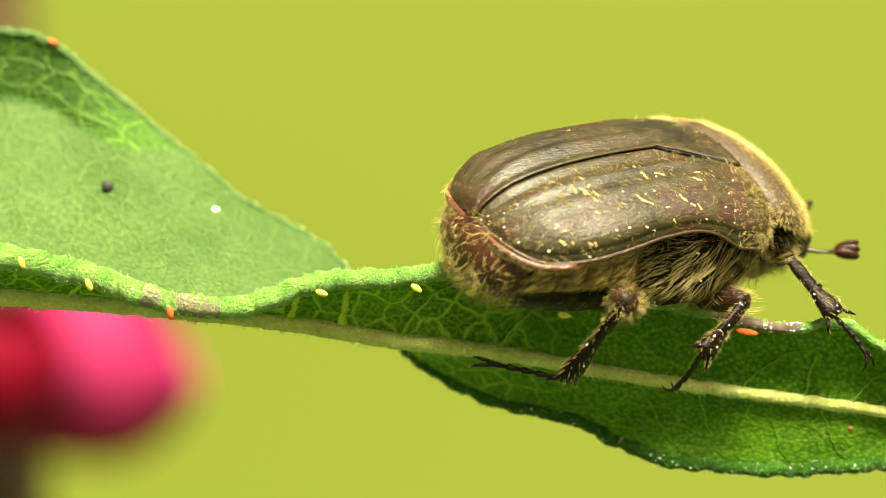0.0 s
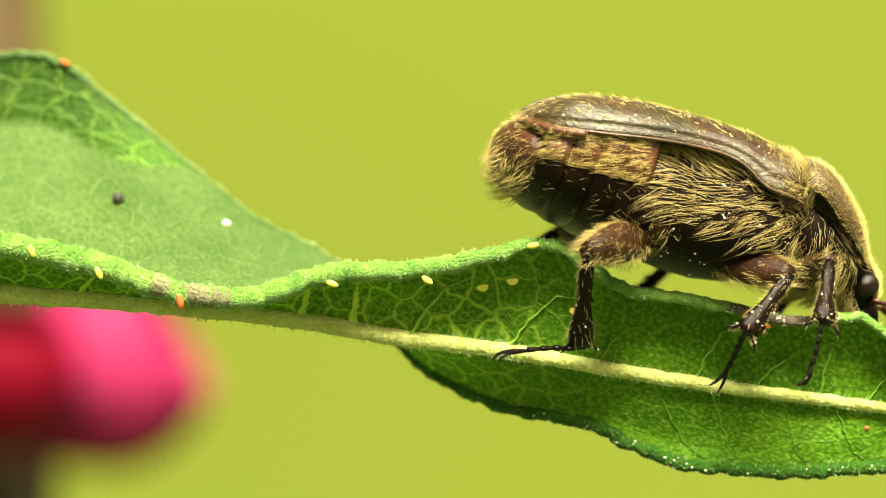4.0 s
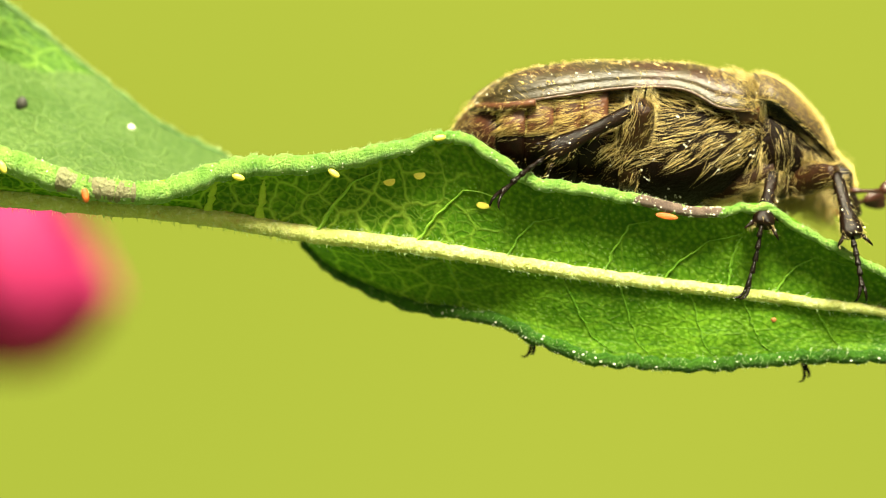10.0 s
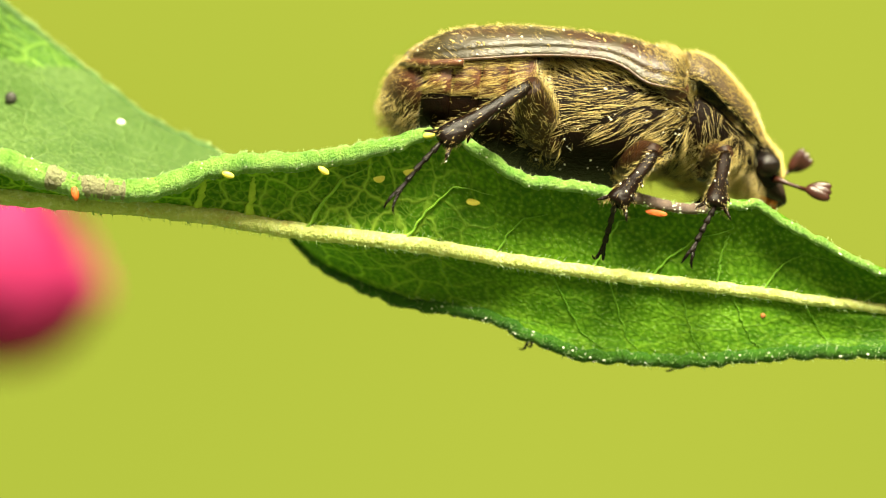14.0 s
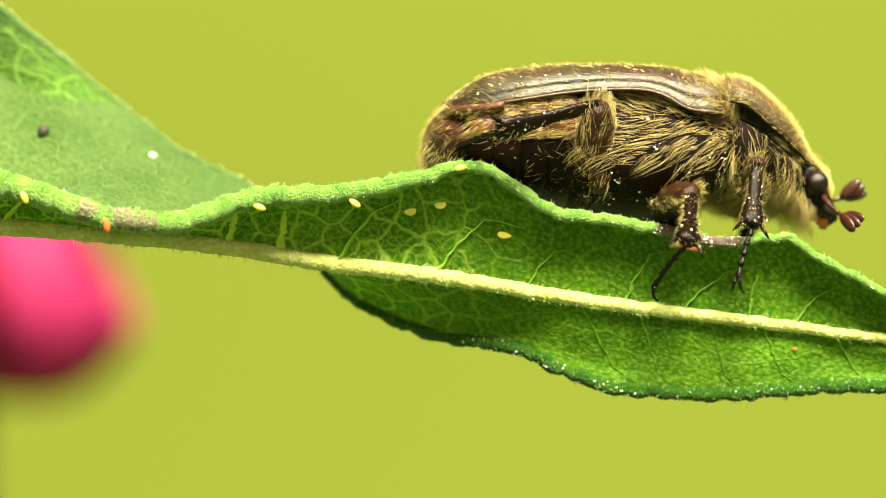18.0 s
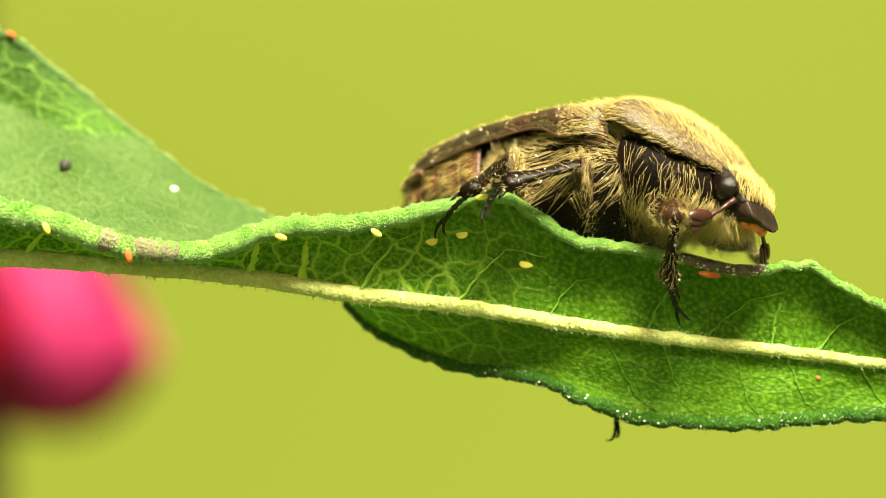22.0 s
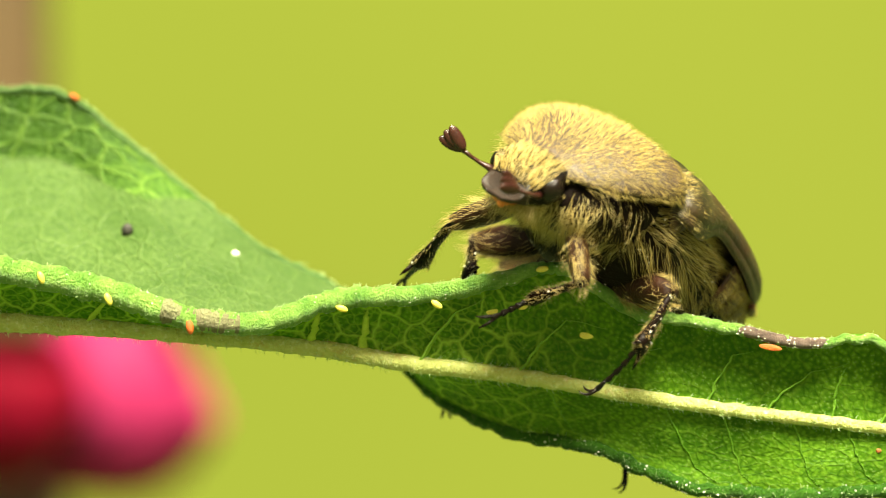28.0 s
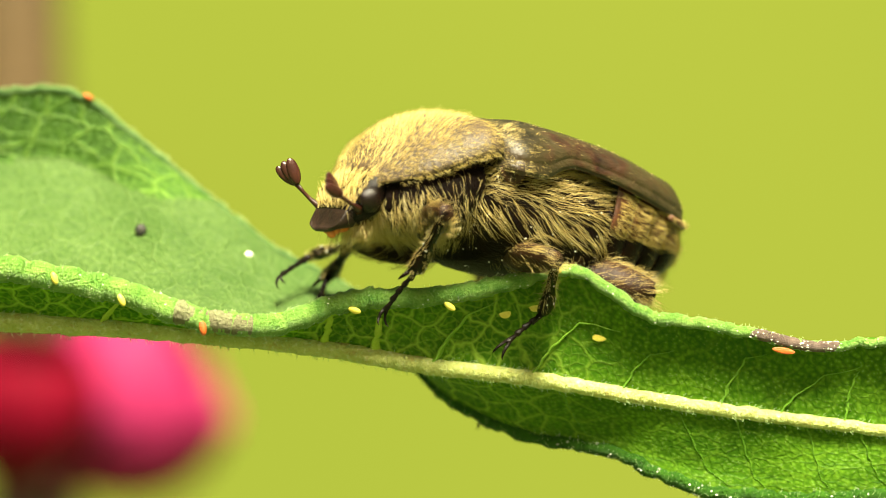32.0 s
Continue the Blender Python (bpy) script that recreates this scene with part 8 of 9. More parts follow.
        (26.5, pose(-0.000100, -0.001300, -0.001650, -59.9, 16.7, -109.0)),
        (27, pose(-0.000100, -0.001300, -0.001650, -62.6, 28.4, -103.4)),
        (27.5, pose(-0.000100, -0.001300, -0.001650, -66.4, 22.3, -104.7)),
        (28, pose(-0.000100, -0.001300, -0.001650, -70.5, 21.8, -104.5)),
        (28.5, pose(-0.000100, -0.001300, -0.001650, -67.5, 16.3, -108.3)),
        (29, pose(-0.000100, -0.001300, -0.001650, -66.4, 14.2, -110.0)),
        (29.5, pose(-0.000100, -0.001300, -0.001650, -83.0, 5.5, -113.0)),
        (30, pose(-0.000100, -0.001300, -0.001650, -94.0, -2.2, -116.9)),
        (30.5, pose(-0.000100, -0.001300, -0.001650, -90.7, -6.8, -116.2)),
        (31, pose(-0.000100, -0.001300, -0.001650, -93.6, -12.1, -115.0)),
        (31.5, pose(-0.000100, -0.001300, -0.001650, -96.3, -9.4, -116.9)),
        (32, pose(-0.000100, -0.001300, -0.001650, -98.7, -7.8, -116.3)),
    ])
    walk(tibia, [
        (0, pose(-0.001375, -0.003280, -0.000549, -128.9, 66.5, 133.4)),
        (0.5, pose(-0.001255, -0.003482, -0.000834, -123.7, 62.6, 138.3)),
        (1, pose(-0.001112, -0.003639, -0.001136, -118.8, 58.6, 142.0)),
        (1.5, pose(-0.001096, -0.003668, -0.001251, -120.3, 59.6, 139.7)),
        (2, pose(-0.001079, -0.003692, -0.001368, -122.5, 60.5, 137.2)),
        (2.5, pose(-0.001481, -0.003371, -0.002400, -170.0, 55.0, 90.9)),
        (3, pose(-0.001613, -0.002643, -0.003284, 155.4, 38.0, 64.0)),
        (3.5, pose(-0.001773, -0.002907, -0.002824, 146.6, 49.8, 60.6)),
        (4, pose(-0.001796, -0.003004, -0.002641, 146.9, 51.7, 64.5)),
        (4.5, pose(-0.001807, -0.003091, -0.002449, 149.7, 53.5, 68.7)),
        (5, pose(-0.001808, -0.003166, -0.002252, 154.2, 55.1, 73.2)),
        (5.5, pose(-0.001797, -0.003228, -0.002053, 160.0, 56.5, 78.1)),
        (6, pose(-0.001552, -0.003396, -0.002160, -173.9, 59.3, 101.9)),
        (6.5, pose(-0.001296, -0.003609, -0.001643, -140.3, 60.9, 131.9)),
        (7, pose(-0.000973, -0.003693, -0.001127, -109.8, 56.0, 159.2)),
        (7.5, pose(-0.001032, -0.003616, -0.000925, -102.4, 46.9, 160.6)),
        (8, pose(-0.001083, -0.003523, -0.000727, -96.5, 37.7, 161.6)),
        (8.5, pose(-0.000624, -0.003449, -0.000284, -92.1, 34.1, 163.0)),
        (9, pose(-0.000133, -0.003245, 0.000075, -88.8, 30.5, 164.3)),
        (9.5, pose(0.000054, -0.003165, 0.000155, -86.5, 29.0, 165.6)),
        (10, pose(0.000239, -0.003072, 0.000222, -84.7, 27.5, 166.8)),
        (10.5, pose(0.000138, -0.002994, 0.000308, -78.1, 32.9, 179.4)),
        (11, pose(0.000035, -0.002910, 0.000387, -70.1, 36.8, -166.7)),
        (11.5, pose(0.000446, -0.002555, 0.000561, -72.2, 38.3, -169.6)),
        (12, pose(0.000786, -0.002139, 0.000646, -127.7, 40.0, -155.2)),
        (12.5, pose(0.002196, -0.002122, -0.000749, -10.2, 37.1, -154.2)),
        (13, pose(0.001195, -0.002264, 0.000388, -71.9, 28.8, -167.9)),
        (13.5, pose(0.000225, -0.003008, 0.000283, -71.8, 33.8, -167.8)),
        (14, pose(-0.000817, -0.003372, -0.000253, -71.7, 38.8, -167.8)),
        (14.5, pose(-0.001269, -0.003467, -0.000814, -69.9, 33.2, -164.6)),
        (15, pose(-0.000884, -0.003486, -0.000481, -73.3, 29.4, -171.3)),
        (15.5, pose(-0.000430, -0.003411, -0.000168, -76.1, 25.2, -177.6)),
        (16, pose(0.000039, -0.003239, 0.000076, -78.1, 20.7, 176.5)),
        (16.5, pose(0.000464, -0.003004, 0.000231, -79.2, 16.2, 171.1)),
        (17, pose(0.000463, -0.003142, 0.000096, -79.4, 18.5, 170.4)),
        (17.5, pose(-0.000220, -0.003257, 0.000057, -71.2, 21.3, -167.3)),
        (18, pose(-0.000137, -0.003068, 0.000256, -131.7, 18.2, -168.2)),
        (18.5, pose(-0.001030, -0.002566, 0.000422, -108.4, 21.2, -157.2)),
        (19, pose(-0.001629, -0.002722, -0.000101, 36.4, 3.7, 125.6)),
        (19.5, pose(-0.001220, -0.002788, 0.000165, 44.9, 1.5, 129.3)),
        (20, pose(-0.000998, -0.002840, 0.000243, 49.0, -1.3, 128.1)),
        (20.5, pose(-0.000551, -0.002834, 0.000400, 56.2, -2.3, 134.2)),
        (21, pose(-0.000294, -0.003023, 0.000288, 54.5, -3.4, 138.6)),
        (21.5, pose(0.000352, -0.003350, -0.000116, -133.0, -1.1, 146.4)),
        (22, pose(0.000767, -0.003325, -0.000268, 10.5, 35.0, -74.2)),
        (22.5, pose(0.000217, -0.003707, -0.000719, 17.3, 35.9, -70.3)),
        (23, pose(-0.000362, -0.003857, -0.001258, 23.1, 36.7, -66.3)),
        (23.5, pose(-0.000649, -0.003782, -0.001102, 24.4, 32.1, -68.1)),
        (24, pose(-0.000927, -0.003665, -0.000955, 25.2, 27.5, -69.7)),
        (24.5, pose(-0.000898, -0.003688, -0.001002, 30.1, 28.9, -64.1)),
        (25, pose(-0.000937, -0.003744, -0.001360, 34.6, 38.7, -58.1)),
        (25.5, pose(-0.000960, -0.003752, -0.001739, 41.1, 48.8, -49.4)),
        (26, pose(-0.000965, -0.003707, -0.002116, 51.6, 57.9, -36.5)),
        (26.5, pose(-0.000910, -0.003655, -0.002395, 13.4, 60.4, -13.1)),
        (27, pose(-0.000629, -0.003525, -0.002887, 26.1, 63.2, 1.5)),
        (27.5, pose(-0.000709, -0.003627, -0.002636, 31.4, 64.3, 10.0)),
        (28, pose(-0.000703, -0.003638, -0.002614, 46.1, 63.4, 27.3)),
        (28.5, pose(-0.000882, -0.003670, -0.002380, 42.2, 60.3, 21.3)),
        (29, pose(-0.000962, -0.003668, -0.002289, 48.4, 54.3, 28.1)),
        (29.5, pose(-0.001113, -0.003682, -0.001898, 77.7, 55.6, 56.1)),
        (30, pose(-0.001274, -0.003618, -0.001551, 104.8, 74.3, 77.3)),
        (30.5, pose(-0.001239, -0.003617, -0.001341, 91.4, 60.0, 64.9)),
        (31, pose(-0.001173, -0.003605, -0.001105, 96.9, 59.7, 70.2)),
        (31.5, pose(-0.001259, -0.003589, -0.001227, 102.2, 59.3, 72.7)),
        (32, pose(-0.001241, -0.003610, -0.001299, 107.8, 60.4, 78.1)),
    ])
    walk(tarsus, [
        (0, pose(-0.002172, -0.002439, -0.003208, -45.2, -2.8, 143.6)),
        (0.5, pose(-0.002252, -0.002593, -0.003409, -34.0, 4.4, 138.2)),
        (1, pose(-0.002304, -0.002708, -0.003610, -27.9, 11.6, 132.6)),
        (1.5, pose(-0.002216, -0.002718, -0.003752, -24.1, 13.7, 127.1)),
        (2, pose(-0.002125, -0.002722, -0.003893, -21.4, 15.7, 121.5)),
        (2.5, pose(-0.001507, -0.001707, -0.004774, -14.8, 21.1, 159.9)),
        (3, pose(-0.000612, -0.000590, -0.005071, -9.4, 17.9, -161.2)),
        (3.5, pose(-0.000855, -0.001275, -0.005039, -16.1, 19.5, -164.5)),
        (4, pose(-0.001021, -0.001382, -0.004917, -18.6, 17.8, -161.7)),
        (4.5, pose(-0.001179, -0.001483, -0.004780, -19.8, 16.0, -159.0)),
        (5, pose(-0.001328, -0.001578, -0.004631, -20.3, 14.2, -156.4)),
        (5.5, pose(-0.001466, -0.001664, -0.004473, -20.4, 12.4, -153.8)),
        (6, pose(-0.001857, -0.001945, -0.004652, -16.5, 17.5, -136.8)),
        (6.5, pose(-0.002238, -0.002560, -0.004178, -27.5, 28.8, 168.1)),
        (7, pose(-0.002489, -0.003117, -0.003532, -29.6, 17.4, 113.0)),
        (7.5, pose(-0.002902, -0.002958, -0.003041, -21.6, 53.4, 154.4)),
        (8, pose(-0.003260, -0.002799, -0.002502, 20.9, 50.5, -122.7)),
        (8.5, pose(-0.002920, -0.002748, -0.001911, 1.3, 44.8, -131.1)),
        (9, pose(-0.002538, -0.002569, -0.001397, -10.0, 38.5, -137.9)),
        (9.5, pose(-0.002402, -0.002533, -0.001253, -14.4, 36.4, -139.3)),
        (10, pose(-0.002264, -0.002484, -0.001119, -16.9, 34.2, -140.6)),
        (10.5, pose(-0.002298, -0.002967, -0.001265, -18.0, 41.3, -139.9)),
        (11, pose(-0.002226, -0.003445, -0.001348, -18.9, 48.5, -139.1)),
        (11.5, pose(-0.001792, -0.002965, -0.001239, -20.3, 49.1, -140.1)),
        (12, pose(-0.001231, -0.003073, -0.001218, -69.5, 51.1, -168.3)),
        (12.5, pose(0.000114, -0.003127, -0.002499, -60.4, 45.9, -154.5)),
        (13, pose(-0.001291, -0.002798, -0.001008, 1.2, 67.8, -104.3)),
        (13.5, pose(-0.002131, -0.003516, -0.001330, -21.4, 60.6, -129.7)),
        (14, pose(-0.003026, -0.003851, -0.002070, -29.9, 50.5, -144.4)),
        (14.5, pose(-0.003609, -0.004111, -0.002402, -57.4, 37.5, 125.6)),
        (15, pose(-0.003382, -0.003869, -0.001904, -41.4, 43.0, 143.0)),
        (15.5, pose(-0.003052, -0.003520, -0.001402, -27.9, 45.4, 166.2)),
        (16, pose(-0.002669, -0.003072, -0.000948, -17.9, 43.1, -170.6)),
        (16.5, pose(-0.002288, -0.002571, -0.000576, -13.1, 37.7, -153.1)),
        (17, pose(-0.002249, -0.002683, -0.000825, -10.8, 43.1, -139.0)),
        (17.5, pose(-0.002856, -0.003853, -0.000995, -36.9, 34.5, 167.4)),
        (18, pose(-0.002834, -0.003630, -0.000650, -79.4, 2.3, 115.1)),
        (18.5, pose(-0.003521, -0.003615, -0.000628, -86.0, 4.0, 112.9)),
        (19, pose(-0.003315, -0.000369, -0.000286, -78.6, -0.7, 105.2)),
        (19.5, pose(-0.003057, -0.000545, 0.000091, -76.9, -1.8, 107.8)),
        (20, pose(-0.002787, -0.000558, 0.000309, -73.4, -4.6, 112.3)),
        (20.5, pose(-0.002573, -0.000758, 0.000515, -78.2, -4.9, 122.2)),
        (21, pose(-0.002465, -0.001109, 0.000460, -83.4, -5.4, 129.8)),
        (21.5, pose(-0.002063, -0.001745, -0.000061, -83.1, -5.7, 139.6)),
        (22, pose(0.001414, -0.005610, -0.001932, -16.4, 4.6, 146.6)),
        (22.5, pose(0.001010, -0.005917, -0.002420, -19.7, 64.0, -157.6)),
        (23, pose(0.000573, -0.005984, -0.002993, 44.8, 29.4, -48.7)),
        (23.5, pose(0.000268, -0.006060, -0.002645, 34.3, 23.9, -43.0)),
        (24, pose(-0.000035, -0.006078, -0.002295, 28.5, 18.3, -37.8)),
        (24.5, pose(0.000212, -0.005972, -0.002404, 25.6, 18.7, -32.9)),
        (25, pose(0.000261, -0.005666, -0.003171, 27.7, 33.6, -21.5)),
        (25.5, pose(0.000284, -0.005203, -0.003920, 40.8, 51.5, 2.9)),
        (26, pose(0.000272, -0.004624, -0.004573, 70.6, 59.7, 46.0)),
        (26.5, pose(0.000485, -0.003980, -0.004917, 125.8, 51.2, 149.2)),
        (27, pose(0.000680, -0.003490, -0.005475, 118.6, 52.1, 150.7)),
        (27.5, pose(0.000531, -0.003408, -0.005248, 118.6, 52.4, 152.7)),
        (28, pose(0.000450, -0.003042, -0.005207, 118.3, 51.7, 154.8)),
        (28.5, pose(0.000458, -0.003146, -0.004898, 123.5, 57.4, 160.5)),
        (29, pose(0.000531, -0.002871, -0.004644, 132.3, 62.0, 170.3)),
        (29.5, pose(-0.000199, -0.002322, -0.004291, 48.2, 69.0, 86.0)),
        (30, pose(-0.001102, -0.002854, -0.004343, 42.0, 74.7, 86.0)),
        (30.5, pose(-0.000624, -0.002302, -0.003852, 42.3, 73.9, 87.7)),
        (31, pose(-0.000679, -0.002228, -0.003609, 47.8, 74.5, 94.7)),
        (31.5, pose(-0.000818, -0.002175, -0.003720, 42.3, 74.6, 90.2)),
        (32, pose(-0.000946, -0.002210, -0.003821, 37.2, 74.8, 85.9)),
    ])
    femur, tibia, tarsus = LEGS["hind", "left"]
    walk(femur, [
        (0, pose(-0.000100, 0.001300, -0.001650, -10.3, 26.8, 59.2)),
        (0.5, pose(-0.000100, 0.001300, -0.001650, -14.7, 23.3, 67.5)),
        (1, pose(-0.000100, 0.001300, -0.001650, -15.7, 23.7, 81.9)),
        (1.5, pose(-0.000100, 0.001300, -0.001650, 57.8, 24.6, 87.7)),
        (2, pose(-0.000100, 0.001300, -0.001650, 67.5, 15.4, 118.1)),
        (2.5, pose(-0.000100, 0.001300, -0.001650, 63.7, 4.2, 116.3)),
        (3, pose(-0.000100, 0.001300, -0.001650, 66.2, -7.1, 114.5)),
        (3.5, pose(-0.000100, 0.001300, -0.001650, 64.1, 4.8, 121.6)),
        (4, pose(-0.000100, 0.001300, -0.001650, 63.6, 0.1, 118.8)),
        (4.5, pose(-0.000100, 0.001300, -0.001650, 65.1, -4.8, 115.9)),
        (5, pose(-0.000100, 0.001300, -0.001650, 68.3, -9.6, 113.0)),
        (5.5, pose(-0.000100, 0.001300, -0.001650, 73.2, -14.4, 110.0)),
        (6, pose(-0.000100, 0.001300, -0.001650, 76.5, -14.4, 110.0)),
        (6.5, pose(-0.000100, 0.001300, -0.001650, 71.1, -1.6, 105.1)),
        (7, pose(-0.000100, 0.001300, -0.001650, 58.0, 11.2, 100.4)),
        (7.5, pose(-0.000100, 0.001300, -0.001650, 57.6, 4.8, 116.9)),
        (8, pose(-0.000100, 0.001300, -0.001650, 62.3, -2.0, 133.2)),
        (8.5, pose(-0.000100, 0.001300, -0.001650, 64.1, 1.2, 130.0)),
        (9, pose(-0.000100, 0.001300, -0.001650, 63.4, 4.4, 126.8)),
        (9.5, pose(-0.000100, 0.001300, -0.001650, 63.0, 6.2, 128.4)),
        (10, pose(-0.000100, 0.001300, -0.001650, 62.5, 7.9, 130.1)),
        (10.5, pose(-0.000100, 0.001300, -0.001650, 61.1, 5.7, 124.6)),
        (11, pose(-0.000100, 0.001300, -0.001650, 60.0, 3.3, 119.2)),
        (11.5, pose(-0.000100, 0.001300, -0.001650, 49.8, 9.9, 104.3)),
        (12, pose(-0.000100, 0.001300, -0.001650, 31.9, 15.8, 88.7)),
        (12.5, pose(-0.000100, 0.001300, -0.001650, 12.9, 17.7, 77.5)),
        (13, pose(-0.000100, 0.001300, -0.001650, -6.6, 19.0, 66.1)),
        (13.5, pose(-0.000100, 0.001300, -0.001650, -10.5, 24.5, 74.7)),
        (14, pose(-0.000100, 0.001300, -0.001650, -7.2, 29.5, 84.0)),
        (14.5, pose(-0.000100, 0.001300, -0.001650, 21.9, 20.6, 119.1)),
        (15, pose(-0.000100, 0.001300, -0.001650, 29.6, 12.1, 116.8)),
        (15.5, pose(-0.000100, 0.001300, -0.001650, 36.7, 3.1, 114.5)),
        (16, pose(-0.000100, 0.001300, -0.001650, 44.5, -5.8, 112.2)),
        (16.5, pose(-0.000100, 0.001300, -0.001650, 54.1, -14.4, 110.0)),
        (17, pose(-0.000100, 0.001300, -0.001650, 61.3, -14.4, 110.0)),
        (17.5, pose(-0.000100, 0.001300, -0.001650, 67.1, -14.4, 110.0)),
        (18, pose(-0.000100, 0.001300, -0.001650, 71.6, -14.4, 110.0)),
        (18.5, pose(-0.000100, 0.001300, -0.001650, 75.2, -14.4, 110.0)),
        (19, pose(-0.000100, 0.001300, -0.001650, 78.1, -14.4, 110.0)),
        (19.5, pose(-0.000100, 0.001300, -0.001650, 71.0, -6.8, 79.8)),
        (20, pose(-0.000100, 0.001300, -0.001650, 30.7, 2.6, 50.7)),
        (20.5, pose(-0.000100, 0.001300, -0.001650, 10.8, 5.7, 69.1)),
        (21, pose(-0.000100, 0.001300, -0.001650, 7.8, 8.2, 87.7)),
        (21.5, pose(-0.000100, 0.001300, -0.001650, 12.9, 7.6, 99.6)),
        (22, pose(-0.000100, 0.001300, -0.001650, 23.2, 6.6, 111.4)),
        (22.5, pose(-0.000100, 0.001300, -0.001650, 31.0, 2.1, 111.5)),
        (23, pose(-0.000100, 0.001300, -0.001650, 38.4, -2.4, 111.6)),
        (23.5, pose(-0.000100, 0.001300, -0.001650, 44.8, 8.4, 123.2)),
        (24, pose(-0.000100, 0.001300, -0.001650, 51.5, 18.8, 135.4)),
        (24.5, pose(-0.000100, 0.001300, -0.001650, 63.3, -14.4, 110.0)),
        (25, pose(-0.000100, 0.001300, -0.001650, 67.5, -17.5, 129.9)),
        (25.5, pose(-0.000100, 0.001300, -0.001650, 65.9, -18.1, 163.9)),
        (26, pose(-0.000100, 0.001300, -0.001650, 62.4, -13.0, -162.9)),
        (26.5, pose(-0.000100, 0.001300, -0.001650, 62.3, -7.9, -143.9)),
        (27, pose(-0.000100, 0.001300, -0.001650, 66.2, -0.7, -142.4)),
        (27.5, pose(-0.000100, 0.001300, -0.001650, 68.1, -2.1, -142.1)),
        (28, pose(-0.000100, 0.001300, -0.001650, 68.9, -3.5, -141.9)),
        (28.5, pose(-0.000100, 0.001300, -0.001650, 52.5, 10.3, 148.0)),
        (29, pose(-0.000100, 0.001300, -0.001650, -3.4, 10.1, 75.6)),
        (29.5, pose(-0.000100, 0.001300, -0.001650, 9.8, 8.8, 104.1)),
        (30, pose(-0.000100, 0.001300, -0.001650, 31.7, 5.4, 132.2)),
        (30.5, pose(-0.000100, 0.001300, -0.001650, 45.2, 3.0, 134.2)),
        (31, pose(-0.000100, 0.001300, -0.001650, 54.7, 0.6, 136.1)),
        (31.5, pose(-0.000100, 0.001300, -0.001650, 60.2, 2.8, 136.9)),
        (32, pose(-0.000100, 0.001300, -0.001650, 63.0, 5.1, 137.7)),
    ])
